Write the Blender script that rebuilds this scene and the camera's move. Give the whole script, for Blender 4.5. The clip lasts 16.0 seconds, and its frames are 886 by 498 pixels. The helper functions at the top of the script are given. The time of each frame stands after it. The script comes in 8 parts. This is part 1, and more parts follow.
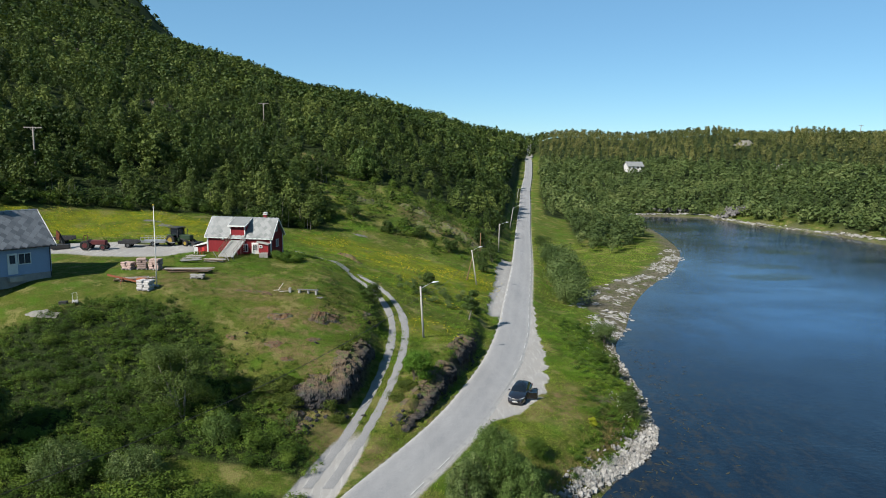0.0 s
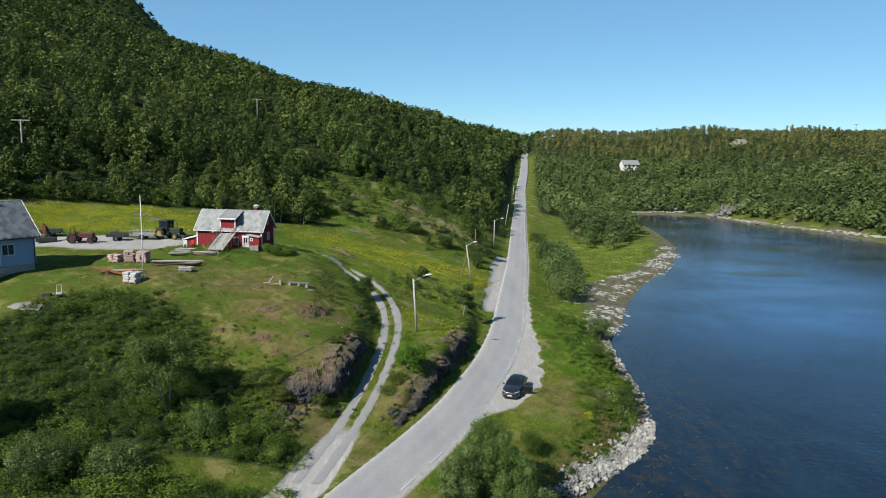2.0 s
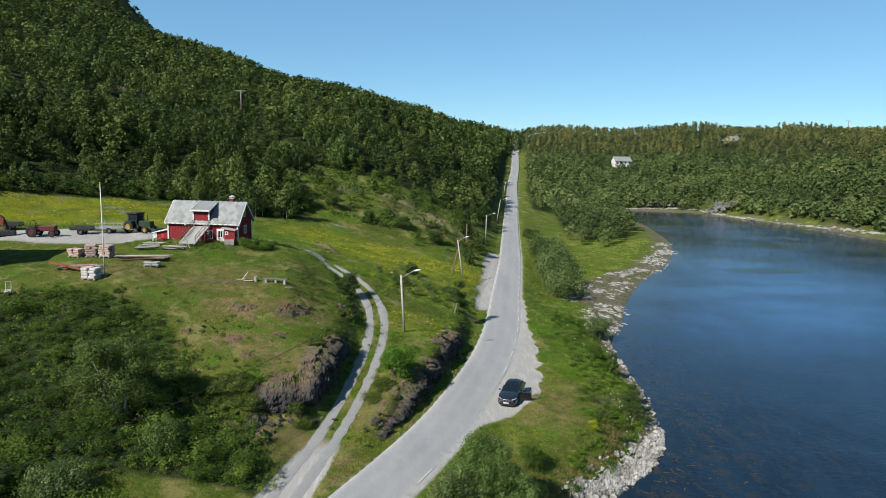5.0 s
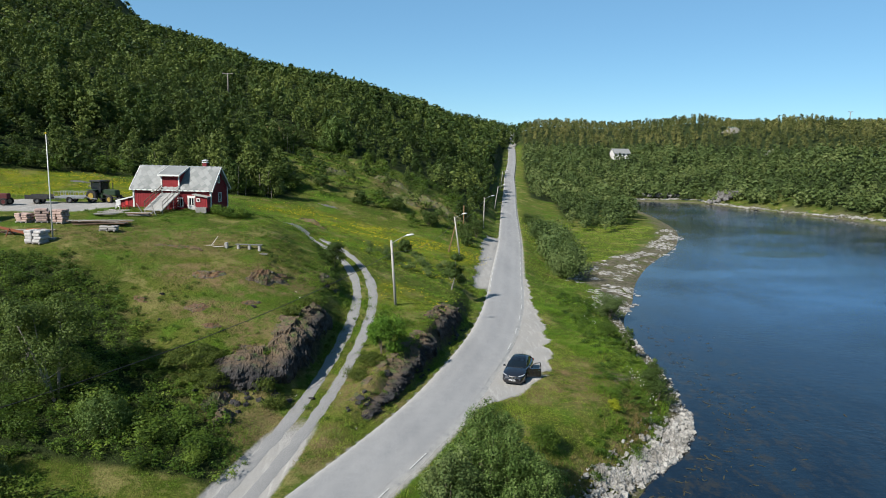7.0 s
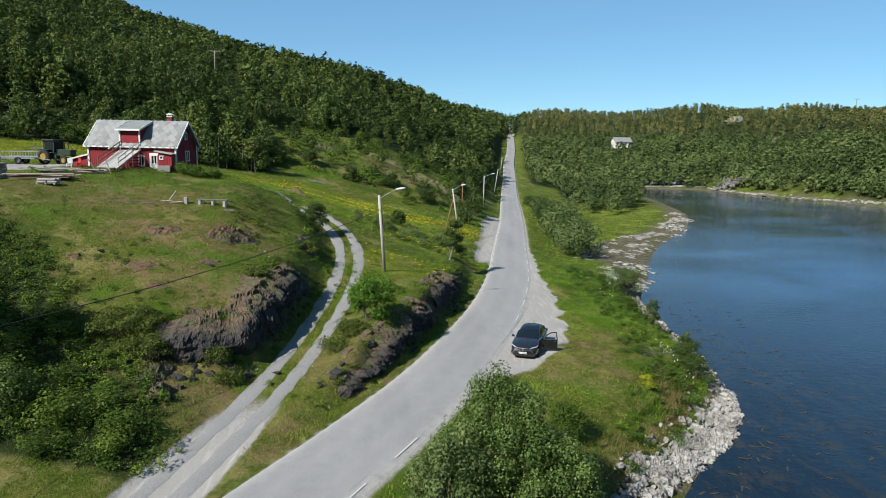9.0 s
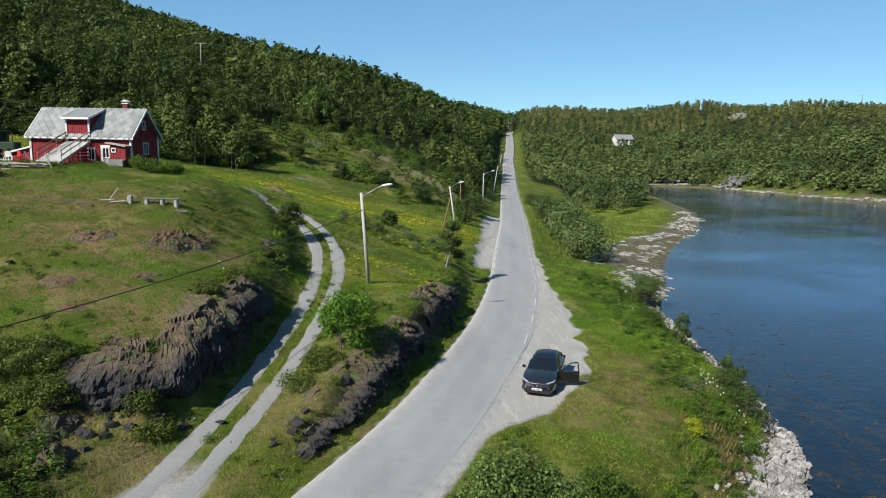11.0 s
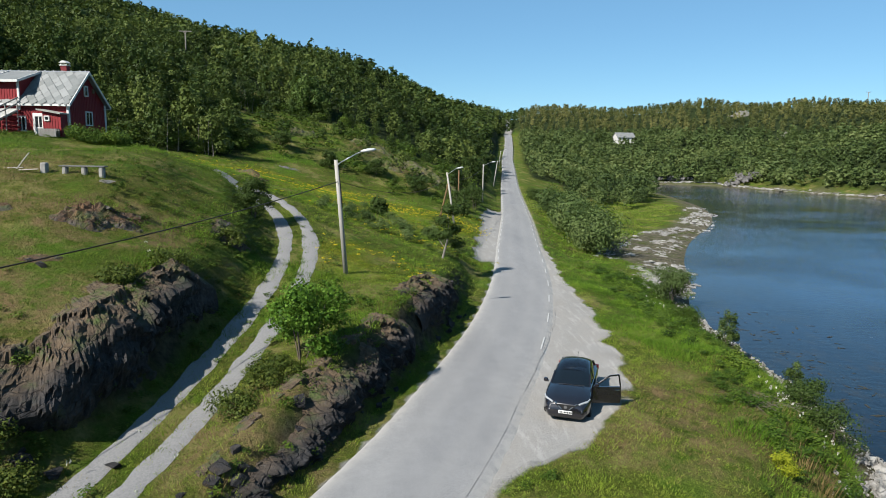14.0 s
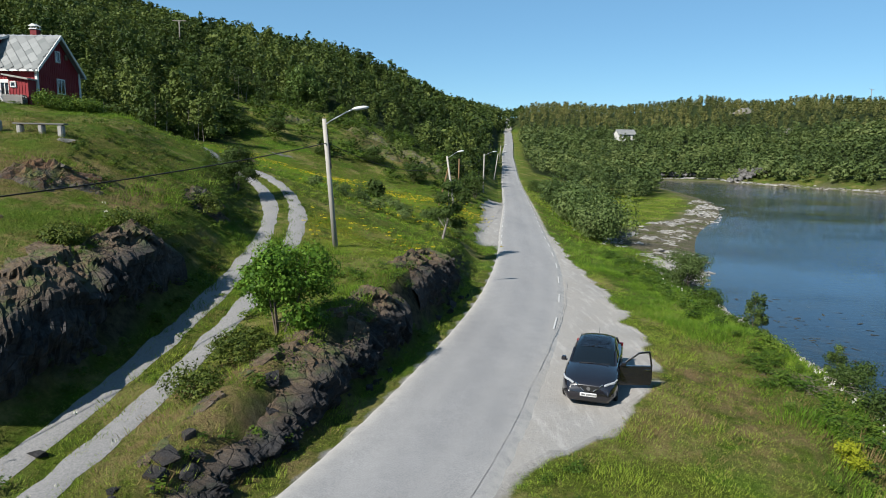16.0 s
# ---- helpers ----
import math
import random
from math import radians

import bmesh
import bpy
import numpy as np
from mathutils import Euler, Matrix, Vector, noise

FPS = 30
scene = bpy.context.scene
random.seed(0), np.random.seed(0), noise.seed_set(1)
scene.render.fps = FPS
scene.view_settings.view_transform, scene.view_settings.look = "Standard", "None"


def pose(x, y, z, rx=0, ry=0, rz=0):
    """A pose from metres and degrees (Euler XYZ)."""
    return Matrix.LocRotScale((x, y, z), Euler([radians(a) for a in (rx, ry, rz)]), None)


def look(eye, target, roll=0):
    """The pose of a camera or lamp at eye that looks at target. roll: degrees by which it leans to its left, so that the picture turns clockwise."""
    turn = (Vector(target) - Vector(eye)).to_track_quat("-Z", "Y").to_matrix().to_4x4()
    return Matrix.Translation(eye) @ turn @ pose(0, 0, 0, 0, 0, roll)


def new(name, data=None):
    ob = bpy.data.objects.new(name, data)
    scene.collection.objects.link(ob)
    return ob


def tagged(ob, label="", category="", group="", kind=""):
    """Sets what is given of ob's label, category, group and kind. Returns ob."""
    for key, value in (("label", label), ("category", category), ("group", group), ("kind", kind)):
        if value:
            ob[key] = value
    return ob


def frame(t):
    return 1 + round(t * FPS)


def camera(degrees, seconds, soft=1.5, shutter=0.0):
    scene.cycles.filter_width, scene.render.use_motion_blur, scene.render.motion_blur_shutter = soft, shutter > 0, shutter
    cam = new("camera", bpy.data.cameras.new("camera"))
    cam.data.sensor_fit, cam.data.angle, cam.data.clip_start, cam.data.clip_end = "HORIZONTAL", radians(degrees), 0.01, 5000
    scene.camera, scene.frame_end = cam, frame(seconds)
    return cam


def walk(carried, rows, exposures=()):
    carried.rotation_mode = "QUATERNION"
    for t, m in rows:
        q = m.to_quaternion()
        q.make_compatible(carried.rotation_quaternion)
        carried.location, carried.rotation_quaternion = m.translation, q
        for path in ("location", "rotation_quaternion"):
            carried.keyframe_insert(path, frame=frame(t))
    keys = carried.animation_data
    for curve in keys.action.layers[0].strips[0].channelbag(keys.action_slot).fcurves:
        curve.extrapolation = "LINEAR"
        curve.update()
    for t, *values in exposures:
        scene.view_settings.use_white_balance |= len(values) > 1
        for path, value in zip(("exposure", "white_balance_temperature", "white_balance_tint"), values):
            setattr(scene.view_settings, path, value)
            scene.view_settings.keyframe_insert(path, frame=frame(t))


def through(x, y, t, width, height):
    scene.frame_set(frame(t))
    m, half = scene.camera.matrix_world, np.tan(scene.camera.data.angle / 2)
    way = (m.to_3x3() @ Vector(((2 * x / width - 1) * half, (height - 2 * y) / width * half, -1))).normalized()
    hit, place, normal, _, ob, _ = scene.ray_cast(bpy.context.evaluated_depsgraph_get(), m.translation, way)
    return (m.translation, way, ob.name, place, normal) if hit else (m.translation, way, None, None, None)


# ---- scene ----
cam = camera(67.5, 16.0, soft=1.0)
PATH = [
    (0, (-0.004, -0.677, 29.158), (0.006, 1.301, 28.862), 1.1),
    (0.5, (-0.004, 0.351, 29.04), (0.011, 2.329, 28.745), 1.1),
    (1, (0.112, 0.432, 28.847), (0.132, 2.409, 28.55), 1.0),
    (1.5, (0.224, 0.465, 28.483), (0.245, 2.443, 28.187), 1.1),
    (2, (0.275, 0.608, 28.048), (0.298, 2.586, 27.752), 1.2),
    (2.5, (0.205, 1.015, 27.67), (0.233, 2.993, 27.374), 1.2),
    (3, (0.173, 1.674, 27.365), (0.208, 3.652, 27.068), 1.3),
    (5.5, (0.455, 8.226, 26.081), (0.511, 10.202, 25.78), 1.3),
    (6, (0.545, 10.142, 24.677), (0.604, 12.119, 24.376), 1.3),
    (6.5, (0.549, 12.098, 23.326), (0.612, 14.074, 23.024), 1.3),
    (7, (0.631, 13.947, 21.862), (0.697, 15.923, 21.562), 1.2),
    (7.5, (0.731, 16.006, 20.603), (0.799, 17.981, 20.298), 1.2),
    (8, (0.855, 17.967, 19.244), (0.923, 19.943, 18.938), 1.1),
    (8.5, (0.977, 20.047, 17.998), (1.047, 22.022, 17.69), 1.1),
    (11, (1.631, 30.786, 16.547), (1.709, 32.76, 16.234), 1.0),
    (11.5, (1.787, 32.674, 16.516), (1.865, 34.647, 16.204), 1.0),
    (12, (1.869, 34.36, 16.47), (1.95, 36.334, 16.159), 1.0),
    (12.5, (1.974, 35.879, 16.43), (2.055, 37.853, 16.122), 1.0),
    (13, (2.018, 37.226, 16.202), (2.1, 39.201, 15.894), 1.0),
    (13.5, (2.069, 38.431, 15.304), (2.154, 40.406, 14.998), 1.1),
    (14, (2.124, 39.516, 13.995), (2.209, 41.49, 13.69), 1.0),
    (14.5, (2.175, 40.403, 13.315), (2.262, 42.377, 13.009), 1.0),
    (15, (2.212, 41.35, 13.142), (2.299, 43.324, 12.838), 1.0),
    (15.5, (2.217, 42.138, 12.644), (2.305, 44.113, 12.34), 1.1),
    (16, (2.223, 43.008, 11.934), (2.311, 44.983, 11.63), 1.1),
]
walk(cam, [(t, look(eye, target, roll)) for t, eye, target, roll in PATH])

# ---- light ----
SUN_DIR = Vector((0.71, 0.68, -0.80)).normalized()      # the way the sunlight goes
world = bpy.data.worlds.new("sky")
scene.world = world
world.use_nodes = True
wn = world.node_tree
sky = wn.nodes.new("ShaderNodeTexSky")
sky.sky_type = "NISHITA"
sky.sun_disc = False
sky.sun_elevation = math.asin(-SUN_DIR.z)
sky.sun_rotation = math.atan2(-SUN_DIR.x, -SUN_DIR.y)
sky.altitude, sky.air_density, sky.dust_density, sky.ozone_density = 1500, 0.9, 0.0, 1.6
hue = wn.nodes.new("ShaderNodeMix")
hue.data_type, hue.blend_type = "RGBA", "MULTIPLY"
hue.inputs[0].default_value = 1.0
hue.inputs[7].default_value = (0.81, 1.07, 1.12, 1)       # a clear northern sky
wn.links.new(sky.outputs["Color"], hue.inputs[6])
even = wn.nodes.new("ShaderNodeMix")
even.data_type = "RGBA"
even.inputs[0].default_value = 0.40
even.inputs[7].default_value = (2.1, 4.9, 8.0, 1)         # thin high haze
wn.links.new(hue.outputs[2], even.inputs[6])
wn.links.new(even.outputs[2], wn.nodes["Background"].inputs["Color"])
wn.nodes["Background"].inputs["Strength"].default_value = 0.050
sun = new("sun", bpy.data.lights.new("sun", "SUN"))
sun.data.energy, sun.data.angle, sun.data.color = 5.0, radians(0.5), (1.0, 0.95, 0.87)
sun.matrix_world = look((0, 0, 120), Vector((0, 0, 120)) + SUN_DIR)
scene.view_settings.exposure = 1.10


# ---- materials ----
ALBEDO = 0.60        # all base colours below are given against a white of this value


class Mat:
    """A small builder round one node material."""

    def __init__(self, name, rough=0.8, metal=0.0, spec=0.3):
        self.m = bpy.data.materials.new(name)
        self.m.use_nodes = True
        self.t = self.m.node_tree
        self.b = self.t.nodes["Principled BSDF"]
        self.b.inputs["Roughness"].default_value = rough
        self.b.inputs["Metallic"].default_value = metal
        self.b.inputs["Specular IOR Level"].default_value = spec

    def node(self, kind, **inputs):
        n = self.t.nodes.new("ShaderNode" + kind)
        for k, v in inputs.items():
            n.inputs[k.replace("_", " ")].default_value = v
        return n

    def link(self, a, b):
        self.t.links.new(a, b)

    def pos(self):
        if not hasattr(self, "p"):
            self.p = self.node("NewGeometry").outputs["Position"]
        return self.p

    def noise(self, scale, detail=4.0, rough=0.6, obj=False, stretch=None):
        n = self.node("TexNoise", Scale=scale, Detail=detail, Roughness=rough)
        src = self.node("TexCoord").outputs["Object"] if obj else self.pos()
        if stretch:
            mp = self.node("Mapping")
            mp.inputs["Scale"].default_value = stretch
            self.link(src, mp.inputs["Vector"])
            src = mp.outputs["Vector"]
        self.link(src, n.inputs["Vector"])
        return n.outputs["Fac"]

    def ramp(self, fac, *stops):
        r = self.node("ValToRGB")
        while len(r.color_ramp.elements) < len(stops):
            r.color_ramp.elements.new(0.5)
        for e, (p, c) in zip(r.color_ramp.elements, stops):
            e.position = p
            e.color = (*c, 1) if len(c) == 3 else c
        self.link(fac, r.inputs["Fac"])
        return r.outputs["Color"]

    def mix(self, fac, a, b, mode="MIX"):
        n = self.t.nodes.new("ShaderNodeMix")
        n.data_type, n.blend_type = "RGBA", mode
        for sock, v in ((n.inputs[0], fac), (n.inputs[6], a), (n.inputs[7], b)):
            if hasattr(v, "links"):
                self.link(v, sock)
            else:
                sock.default_value = v if isinstance(v, float) else (*v, 1)
        return n.outputs[2]

    def math(self, op, a, b=0.0):
        n = self.t.nodes.new("ShaderNodeMath")
        n.operation, n.use_clamp = op, False
        for sock, v in ((n.inputs[0], a), (n.inputs[1], b)):
            if hasattr(v, "links"):
                self.link(v, sock)
            else:
                sock.default_value = v
        return n.outputs[0]

    def attr(self, name):
        n = self.node("Attribute")
        n.attribute_name = name
        return n.outputs["Fac"]

    def color(self, c):
        c = self.mix(1.0, c, (ALBEDO, ALBEDO, ALBEDO), "MULTIPLY") if hasattr(c, "links") else tuple(v * ALBEDO for v in c)
        if hasattr(c, "links"):
            self.link(c, self.b.inputs["Base Color"])
        else:
            self.b.inputs["Base Color"].default_value = (*c, 1)
        return self

    def bump(self, height, strength=0.4, dist=0.05):
        n = self.node("Bump", Strength=strength, Distance=dist)
        self.link(height, n.inputs["Height"])
        self.link(n.outputs["Normal"], self.b.inputs["Normal"])
        return self

    def roughness(self, v):
        self.link(v, self.b.inputs["Roughness"])
        return self


def painted(name, c, rough=0.6, vary=0.25, scale=1.5, bump=0.15, spec=0.3, metal=0.0, streak=None):
    """A painted or plain surface with two scales of wear."""
    m = Mat(name, rough, metal, spec)
    a, b = m.noise(scale, 5, 0.65, obj=True, stretch=streak), m.noise(scale * 14, 3, 0.6, obj=True, stretch=streak)
    dark = tuple(v * (1 - vary) for v in c)
    light = tuple(min(1, v * (1 + vary * 0.6)) for v in c)
    col = m.ramp(a, (0.3, dark), (0.7, light))
    m.color(m.mix(0.35, col, m.ramp(b, (0.3, dark), (0.7, light))))
    m.bump(b, bump, 0.01)
    return m.m


def foliage(name, dark, mid, light, through=0.25, leaf=0.35):
    """Leaves: the colour goes from leaf to leaf and from plant to plant, and light comes through."""
    m = Mat(name, 0.6, 0, 0.10)
    rnd = m.node("NewGeometry").outputs["Random Per Island"]
    tint = m.attr("tint")
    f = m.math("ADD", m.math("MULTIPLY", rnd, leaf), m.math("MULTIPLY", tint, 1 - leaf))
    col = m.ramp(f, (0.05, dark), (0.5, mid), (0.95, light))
    m.color(col)
    tr = m.node("BsdfTranslucent")
    m.link(m.mix(1.0, m.mix(0.5, col, (0.30, 0.42, 0.05)), (ALBEDO, ALBEDO, ALBEDO), "MULTIPLY"), tr.inputs["Color"])
    mx = m.node("MixShader", Fac=through)
    m.link(m.b.outputs[0], mx.inputs[1])
    m.link(tr.outputs[0], mx.inputs[2])
    m.link(mx.outputs[0], m.t.nodes["Material Output"].inputs["Surface"])
    return m.m


LEAF_FAR = foliage("leaf_birch_wood", (0.010, 0.021, 0.005), (0.044, 0.076, 0.016), (0.150, 0.190, 0.045), 0.12, 0.12)
# paler and greyer than the hill wood: distance haze put into the leaf colour
LEAF_BAY = foliage("leaf_bay_wood", (0.046, 0.074, 0.025), (0.098, 0.142, 0.044), (0.178, 0.218, 0.076), 0.18, 0.10)
LEAF_BIRCH = foliage("leaf_birch", (0.022, 0.042, 0.008), (0.064, 0.104, 0.022), (0.150, 0.200, 0.050), 0.18, 0.7)
LEAF_PINE = foliage("leaf_pine_wood", (0.036, 0.050, 0.018), (0.120, 0.138, 0.044), (0.245, 0.230, 0.080), 0.16, 0.10)
LEAF_SHRUB = foliage("leaf_shrub", (0.018, 0.038, 0.006), (0.050, 0.092, 0.012), (0.128, 0.186, 0.024), 0.16, 0.25)
LEAF_HERB = foliage("leaf_herb", (0.014, 0.036, 0.005), (0.058, 0.114, 0.014), (0.195, 0.265, 0.036), 0.20, 0.35)
LEAF_WILLOW = foliage("leaf_willow", (0.022, 0.044, 0.012), (0.080, 0.124, 0.036), (0.205, 0.260, 0.095), 0.18, 0.3)
LEAF_SALLOW = foliage("leaf_sallow", (0.026, 0.054, 0.010), (0.080, 0.140, 0.030), (0.190, 0.265, 0.080), 0.20, 0.75)
LEAF_BRIGHT = foliage("leaf_rowan", (0.030, 0.080, 0.008), (0.085, 0.185, 0.018), (0.170, 0.300, 0.040), 0.28, 0.8)
LEAF_SPREAD = foliage("leaf_spreading_juniper", (0.024, 0.044, 0.008), (0.068, 0.100, 0.016), (0.150, 0.172, 0.032), 0.12, 0.7)
GRASS = foliage("grass_blades", (0.095, 0.170, 0.015), (0.265, 0.385, 0.038), (0.460, 0.490, 0.095), 0.36)
GRASS_OLIVE = foliage("grass_olive", (0.032, 0.070, 0.008), (0.095, 0.170, 0.016), (0.240, 0.275, 0.050), 0.25, 0.3)
GRASS_LUSH = foliage("grass_lush", (0.040, 0.100, 0.008), (0.125, 0.245, 0.020), (0.290, 0.400, 0.050), 0.32, 0.4)
GRASS_DRY = foliage("grass_dry", (0.100, 0.070, 0.028), (0.210, 0.150, 0.062), (0.340, 0.260, 0.120), 0.25)
YELLOW = foliage("buttercup_heads", (0.42, 0.33, 0.01), (0.60, 0.48, 0.02), (0.75, 0.62, 0.04), 0.2)
WHITE_FLOWER = foliage("cow_parsley_heads", (0.45, 0.46, 0.36), (0.62, 0.62, 0.52), (0.75, 0.75, 0.66), 0.2)
BARK = painted("bark", (0.16, 0.13, 0.10), 0.9, 0.5, 3.0, 0.5)
BIRCH_BARK = painted("birch_bark", (0.30, 0.275, 0.24), 0.85, 0.5, 4.0, 0.4, streak=(1, 1, 0.3))


def ground_material():
    m = Mat("ground", 0.95, 0, 0.05)
    big, mid, fine = m.noise(0.09, 5, 0.65), m.noise(0.7, 6, 0.7), m.noise(6.0, 6, 0.75)
    green = m.mix(m.ramp(big, (0.36, (0, 0, 0)), (0.62, (1, 1, 1))), (0.062, 0.100, 0.011), (0.118, 0.145, 0.022))
    green = m.mix(m.ramp(mid, (0.44, (0, 0, 0)), (0.66, (1, 1, 1))), green, (0.175, 0.168, 0.046))
    green = m.mix(m.math("MULTIPLY", m.ramp(m.noise(1.9, 6, 0.75), (0.34, (1, 1, 1)), (0.52, (0, 0, 0))), 0.5), green, (0.055, 0.100, 0.012))
    green = m.mix(m.math("MULTIPLY", m.ramp(fine, (0.36, (1, 1, 1)), (0.56, (0, 0, 0))), 0.55), green, (0.036, 0.066, 0.009))
    green = m.mix(m.math("MULTIPLY", m.ramp(fine, (0.55, (0, 0, 0)), (0.72, (1, 1, 1))), 0.6), green, (0.250, 0.245, 0.072))
    tan = m.math("MULTIPLY", m.ramp(m.noise(0.26, 6, 0.7), (0.53, (0, 0, 0)), (0.60, (1, 1, 1))), 0.55)
    green = m.mix(tan, green, m.mix(fine, (0.21, 0.188, 0.062), (0.42, 0.345, 0.160)))
    lush = m.math("MULTIPLY", m.ramp(m.noise(0.19, 6, 0.7), (0.40, (1, 1, 1)), (0.49, (0, 0, 0))), 0.75)
    green = m.mix(lush, green, m.mix(fine, (0.040, 0.095, 0.008), (0.115, 0.215, 0.020)))
    yel = m.math("MULTIPLY", m.attr("meadow"), m.ramp(m.noise(0.30, 6, 0.7), (0.40, (0.1, 0.1, 0.1)), (0.62, (1, 1, 1))))
    c = m.mix(yel, green, m.mix(m.ramp(m.noise(9, 3), (0.42, (0, 0, 0)), (0.6, (1, 1, 1))), (0.125, 0.170, 0.015), (0.36, 0.32, 0.015)))
    dry = m.math("MULTIPLY", m.attr("dry"), m.ramp(m.noise(0.9, 6, 0.7), (0.40, (0, 0, 0)), (0.62, (1, 1, 1))))
    c = m.mix(dry, c, m.mix(fine, (0.100, 0.072, 0.032), (0.35, 0.255, 0.130)))
    # the floor's near-black green puts the shade between the plants into the colour
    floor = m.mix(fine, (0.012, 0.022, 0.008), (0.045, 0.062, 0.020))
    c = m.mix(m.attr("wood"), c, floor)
    grav = m.mix(m.ramp(m.noise(14, 6, 0.85), (0.25, (0, 0, 0)), (0.75, (1, 1, 1))), (0.26, 0.254, 0.243), (0.42, 0.411, 0.395))
    grav = m.mix(m.math("MULTIPLY", m.ramp(m.noise(0.5, 5, 0.7), (0.4, (0, 0, 0)), (0.65, (1, 1, 1))), 0.35), grav, (0.30, 0.275, 0.235))
    grav = m.mix(m.math("MULTIPLY", m.ramp(m.noise(26, 4, 0.8), (0.54, (0, 0, 0)), (0.66, (1, 1, 1))), 0.5), grav, (0.24, 0.235, 0.225))
    grav = m.mix(m.math("MULTIPLY", m.ramp(m.noise(1.1, 5, 0.7, stretch=(2.2, 0.35, 1)), (0.52, (0, 0, 0)), (0.64, (1, 1, 1))), 0.35), grav, (0.55, 0.54, 0.52))
    c = m.mix(m.ramp(m.math("ADD", m.attr("gravel"), m.math("MULTIPLY", m.noise(3.6, 8, 0.85), 0.7)), (0.70, (0, 0, 0)), (0.98, (1, 1, 1))), c, grav)
    sand = m.mix(m.ramp(m.noise(1.2, 7, 0.8), (0.36, (0, 0, 0)), (0.64, (1, 1, 1))), (0.060, 0.056, 0.032), (0.23, 0.205, 0.150))
    sand = m.mix(m.ramp(m.noise(0.35, 6, 0.7), (0.50, (0, 0, 0)), (0.62, (1, 1, 1))), sand, (0.085, 0.105, 0.024))
    sand = m.mix(m.ramp(m.noise(2.6, 6, 0.8), (0.60, (0, 0, 0)), (0.70, (1, 1, 1))), sand, (0.52, 0.49, 0.42))
    c = m.mix(m.attr("shore"), c, sand)
    rock = m.mix(m.ramp(m.noise(2.4, 8, 0.8), (0.40, (0, 0, 0)), (0.62, (1, 1, 1))), (0.030, 0.029, 0.024), (0.12, 0.110, 0.070))
    c = m.mix(m.attr("rock"), c, rock)
    m.color(c)
    m.bump(m.math("MULTIPLY", m.math("ADD", m.math("MULTIPLY", fine, 0.8), mid), m.math("SUBTRACT", 1.0, m.math("MULTIPLY", m.attr("gravel"), 0.9))), 0.9, 0.30)
    return m.m


def water_material():
    m = Mat("water", 0.06, 0, 0.5)
    m.b.inputs["IOR"].default_value = 1.33
    deep = m.mix(m.ramp(m.noise(0.02, 4, 0.6), (0.38, (0, 0, 0)), (0.62, (1, 1, 1))), (0.004, 0.018, 0.058), (0.024, 0.082, 0.195))
    shallow = m.attr("shallow")
    bed = m.mix(m.ramp(m.noise(1.3, 7, 0.78, stretch=(1.0, 0.6, 1)), (0.42, (0, 0, 0)), (0.62, (1, 1, 1))), (0.002, 0.004, 0.009), (0.024, 0.021, 0.016))
    weed = m.ramp(m.noise(0.22, 8, 0.75, stretch=(1.0, 0.55, 1)), (0.42, (0, 0, 0)), (0.60, (1, 1, 1)))
    c = m.mix(m.math("MULTIPLY", m.math("ADD", m.math("MULTIPLY", weed, 0.55), 0.45), m.math("MINIMUM", m.math("ADD", m.math("MULTIPLY", shallow, 1.1), 0.04), 0.97)), deep, bed)
    c = m.mix(m.math("MULTIPLY", m.math("POWER", shallow, 14.0), 0.35), c, (0.050, 0.052, 0.030))
    near = m.attr("weedy")
    mats = m.ramp(m.noise(0.75, 8, 0.8, stretch=(1.0, 0.55, 1)), (0.50, (0, 0, 0)), (0.60, (1, 1, 1)))
    stones = m.ramp(m.noise(2.6, 6, 0.8), (0.56, (0, 0, 0)), (0.68, (1, 1, 1)))
    floor = m.mix(weed, (0.002, 0.006, 0.014), (0.007, 0.019, 0.036))
    floor = m.mix(m.math("MULTIPLY", stones, 0.5), floor, (0.040, 0.052, 0.060))
    floor = m.mix(m.math("MULTIPLY", m.math("MULTIPLY", mats, m.math("POWER", shallow, 1.5)), 0.8), floor, (0.034, 0.026, 0.010))
    c = m.mix(m.math("MULTIPLY", near, 0.93), c, floor)
    # dark patches far out: reflections of the trees put into the water's colour
    bank = m.ramp(m.math("ADD", m.attr("dark_reflection"), m.math("MULTIPLY", m.noise(0.12, 7, 0.75, stretch=(0.6, 1.4, 1)), 0.8)), (0.80, (0, 0, 0)), (1.0, (1, 1, 1)))
    c = m.mix(m.math("MULTIPLY", bank, 0.85), c, (0.014, 0.022, 0.008))
    m.color(c)
    w1, w2 = m.noise(1.4, 3, 0.55, stretch=(0.8, 1.3, 1)), m.noise(6.0, 3, 0.6, stretch=(0.8, 1.2, 1))
    calm = m.ramp(m.noise(0.03, 4, 0.65, stretch=(0.7, 1.2, 1)), (0.42, (0.3, 0.3, 0.3)), (0.60, (1, 1, 1)))
    n = m.node("Bump", Distance=0.08)
    m.link(m.math("MULTIPLY", calm, 0.55), n.inputs["Strength"])
    m.link(m.math("ADD", w1, m.math("MULTIPLY", w2, 0.4)), n.inputs["Height"])
    m.link(n.outputs["Normal"], m.b.inputs["Normal"])
    m.roughness(m.math("ADD", m.math("MULTIPLY", calm, 0.06), 0.02))
    return m.m


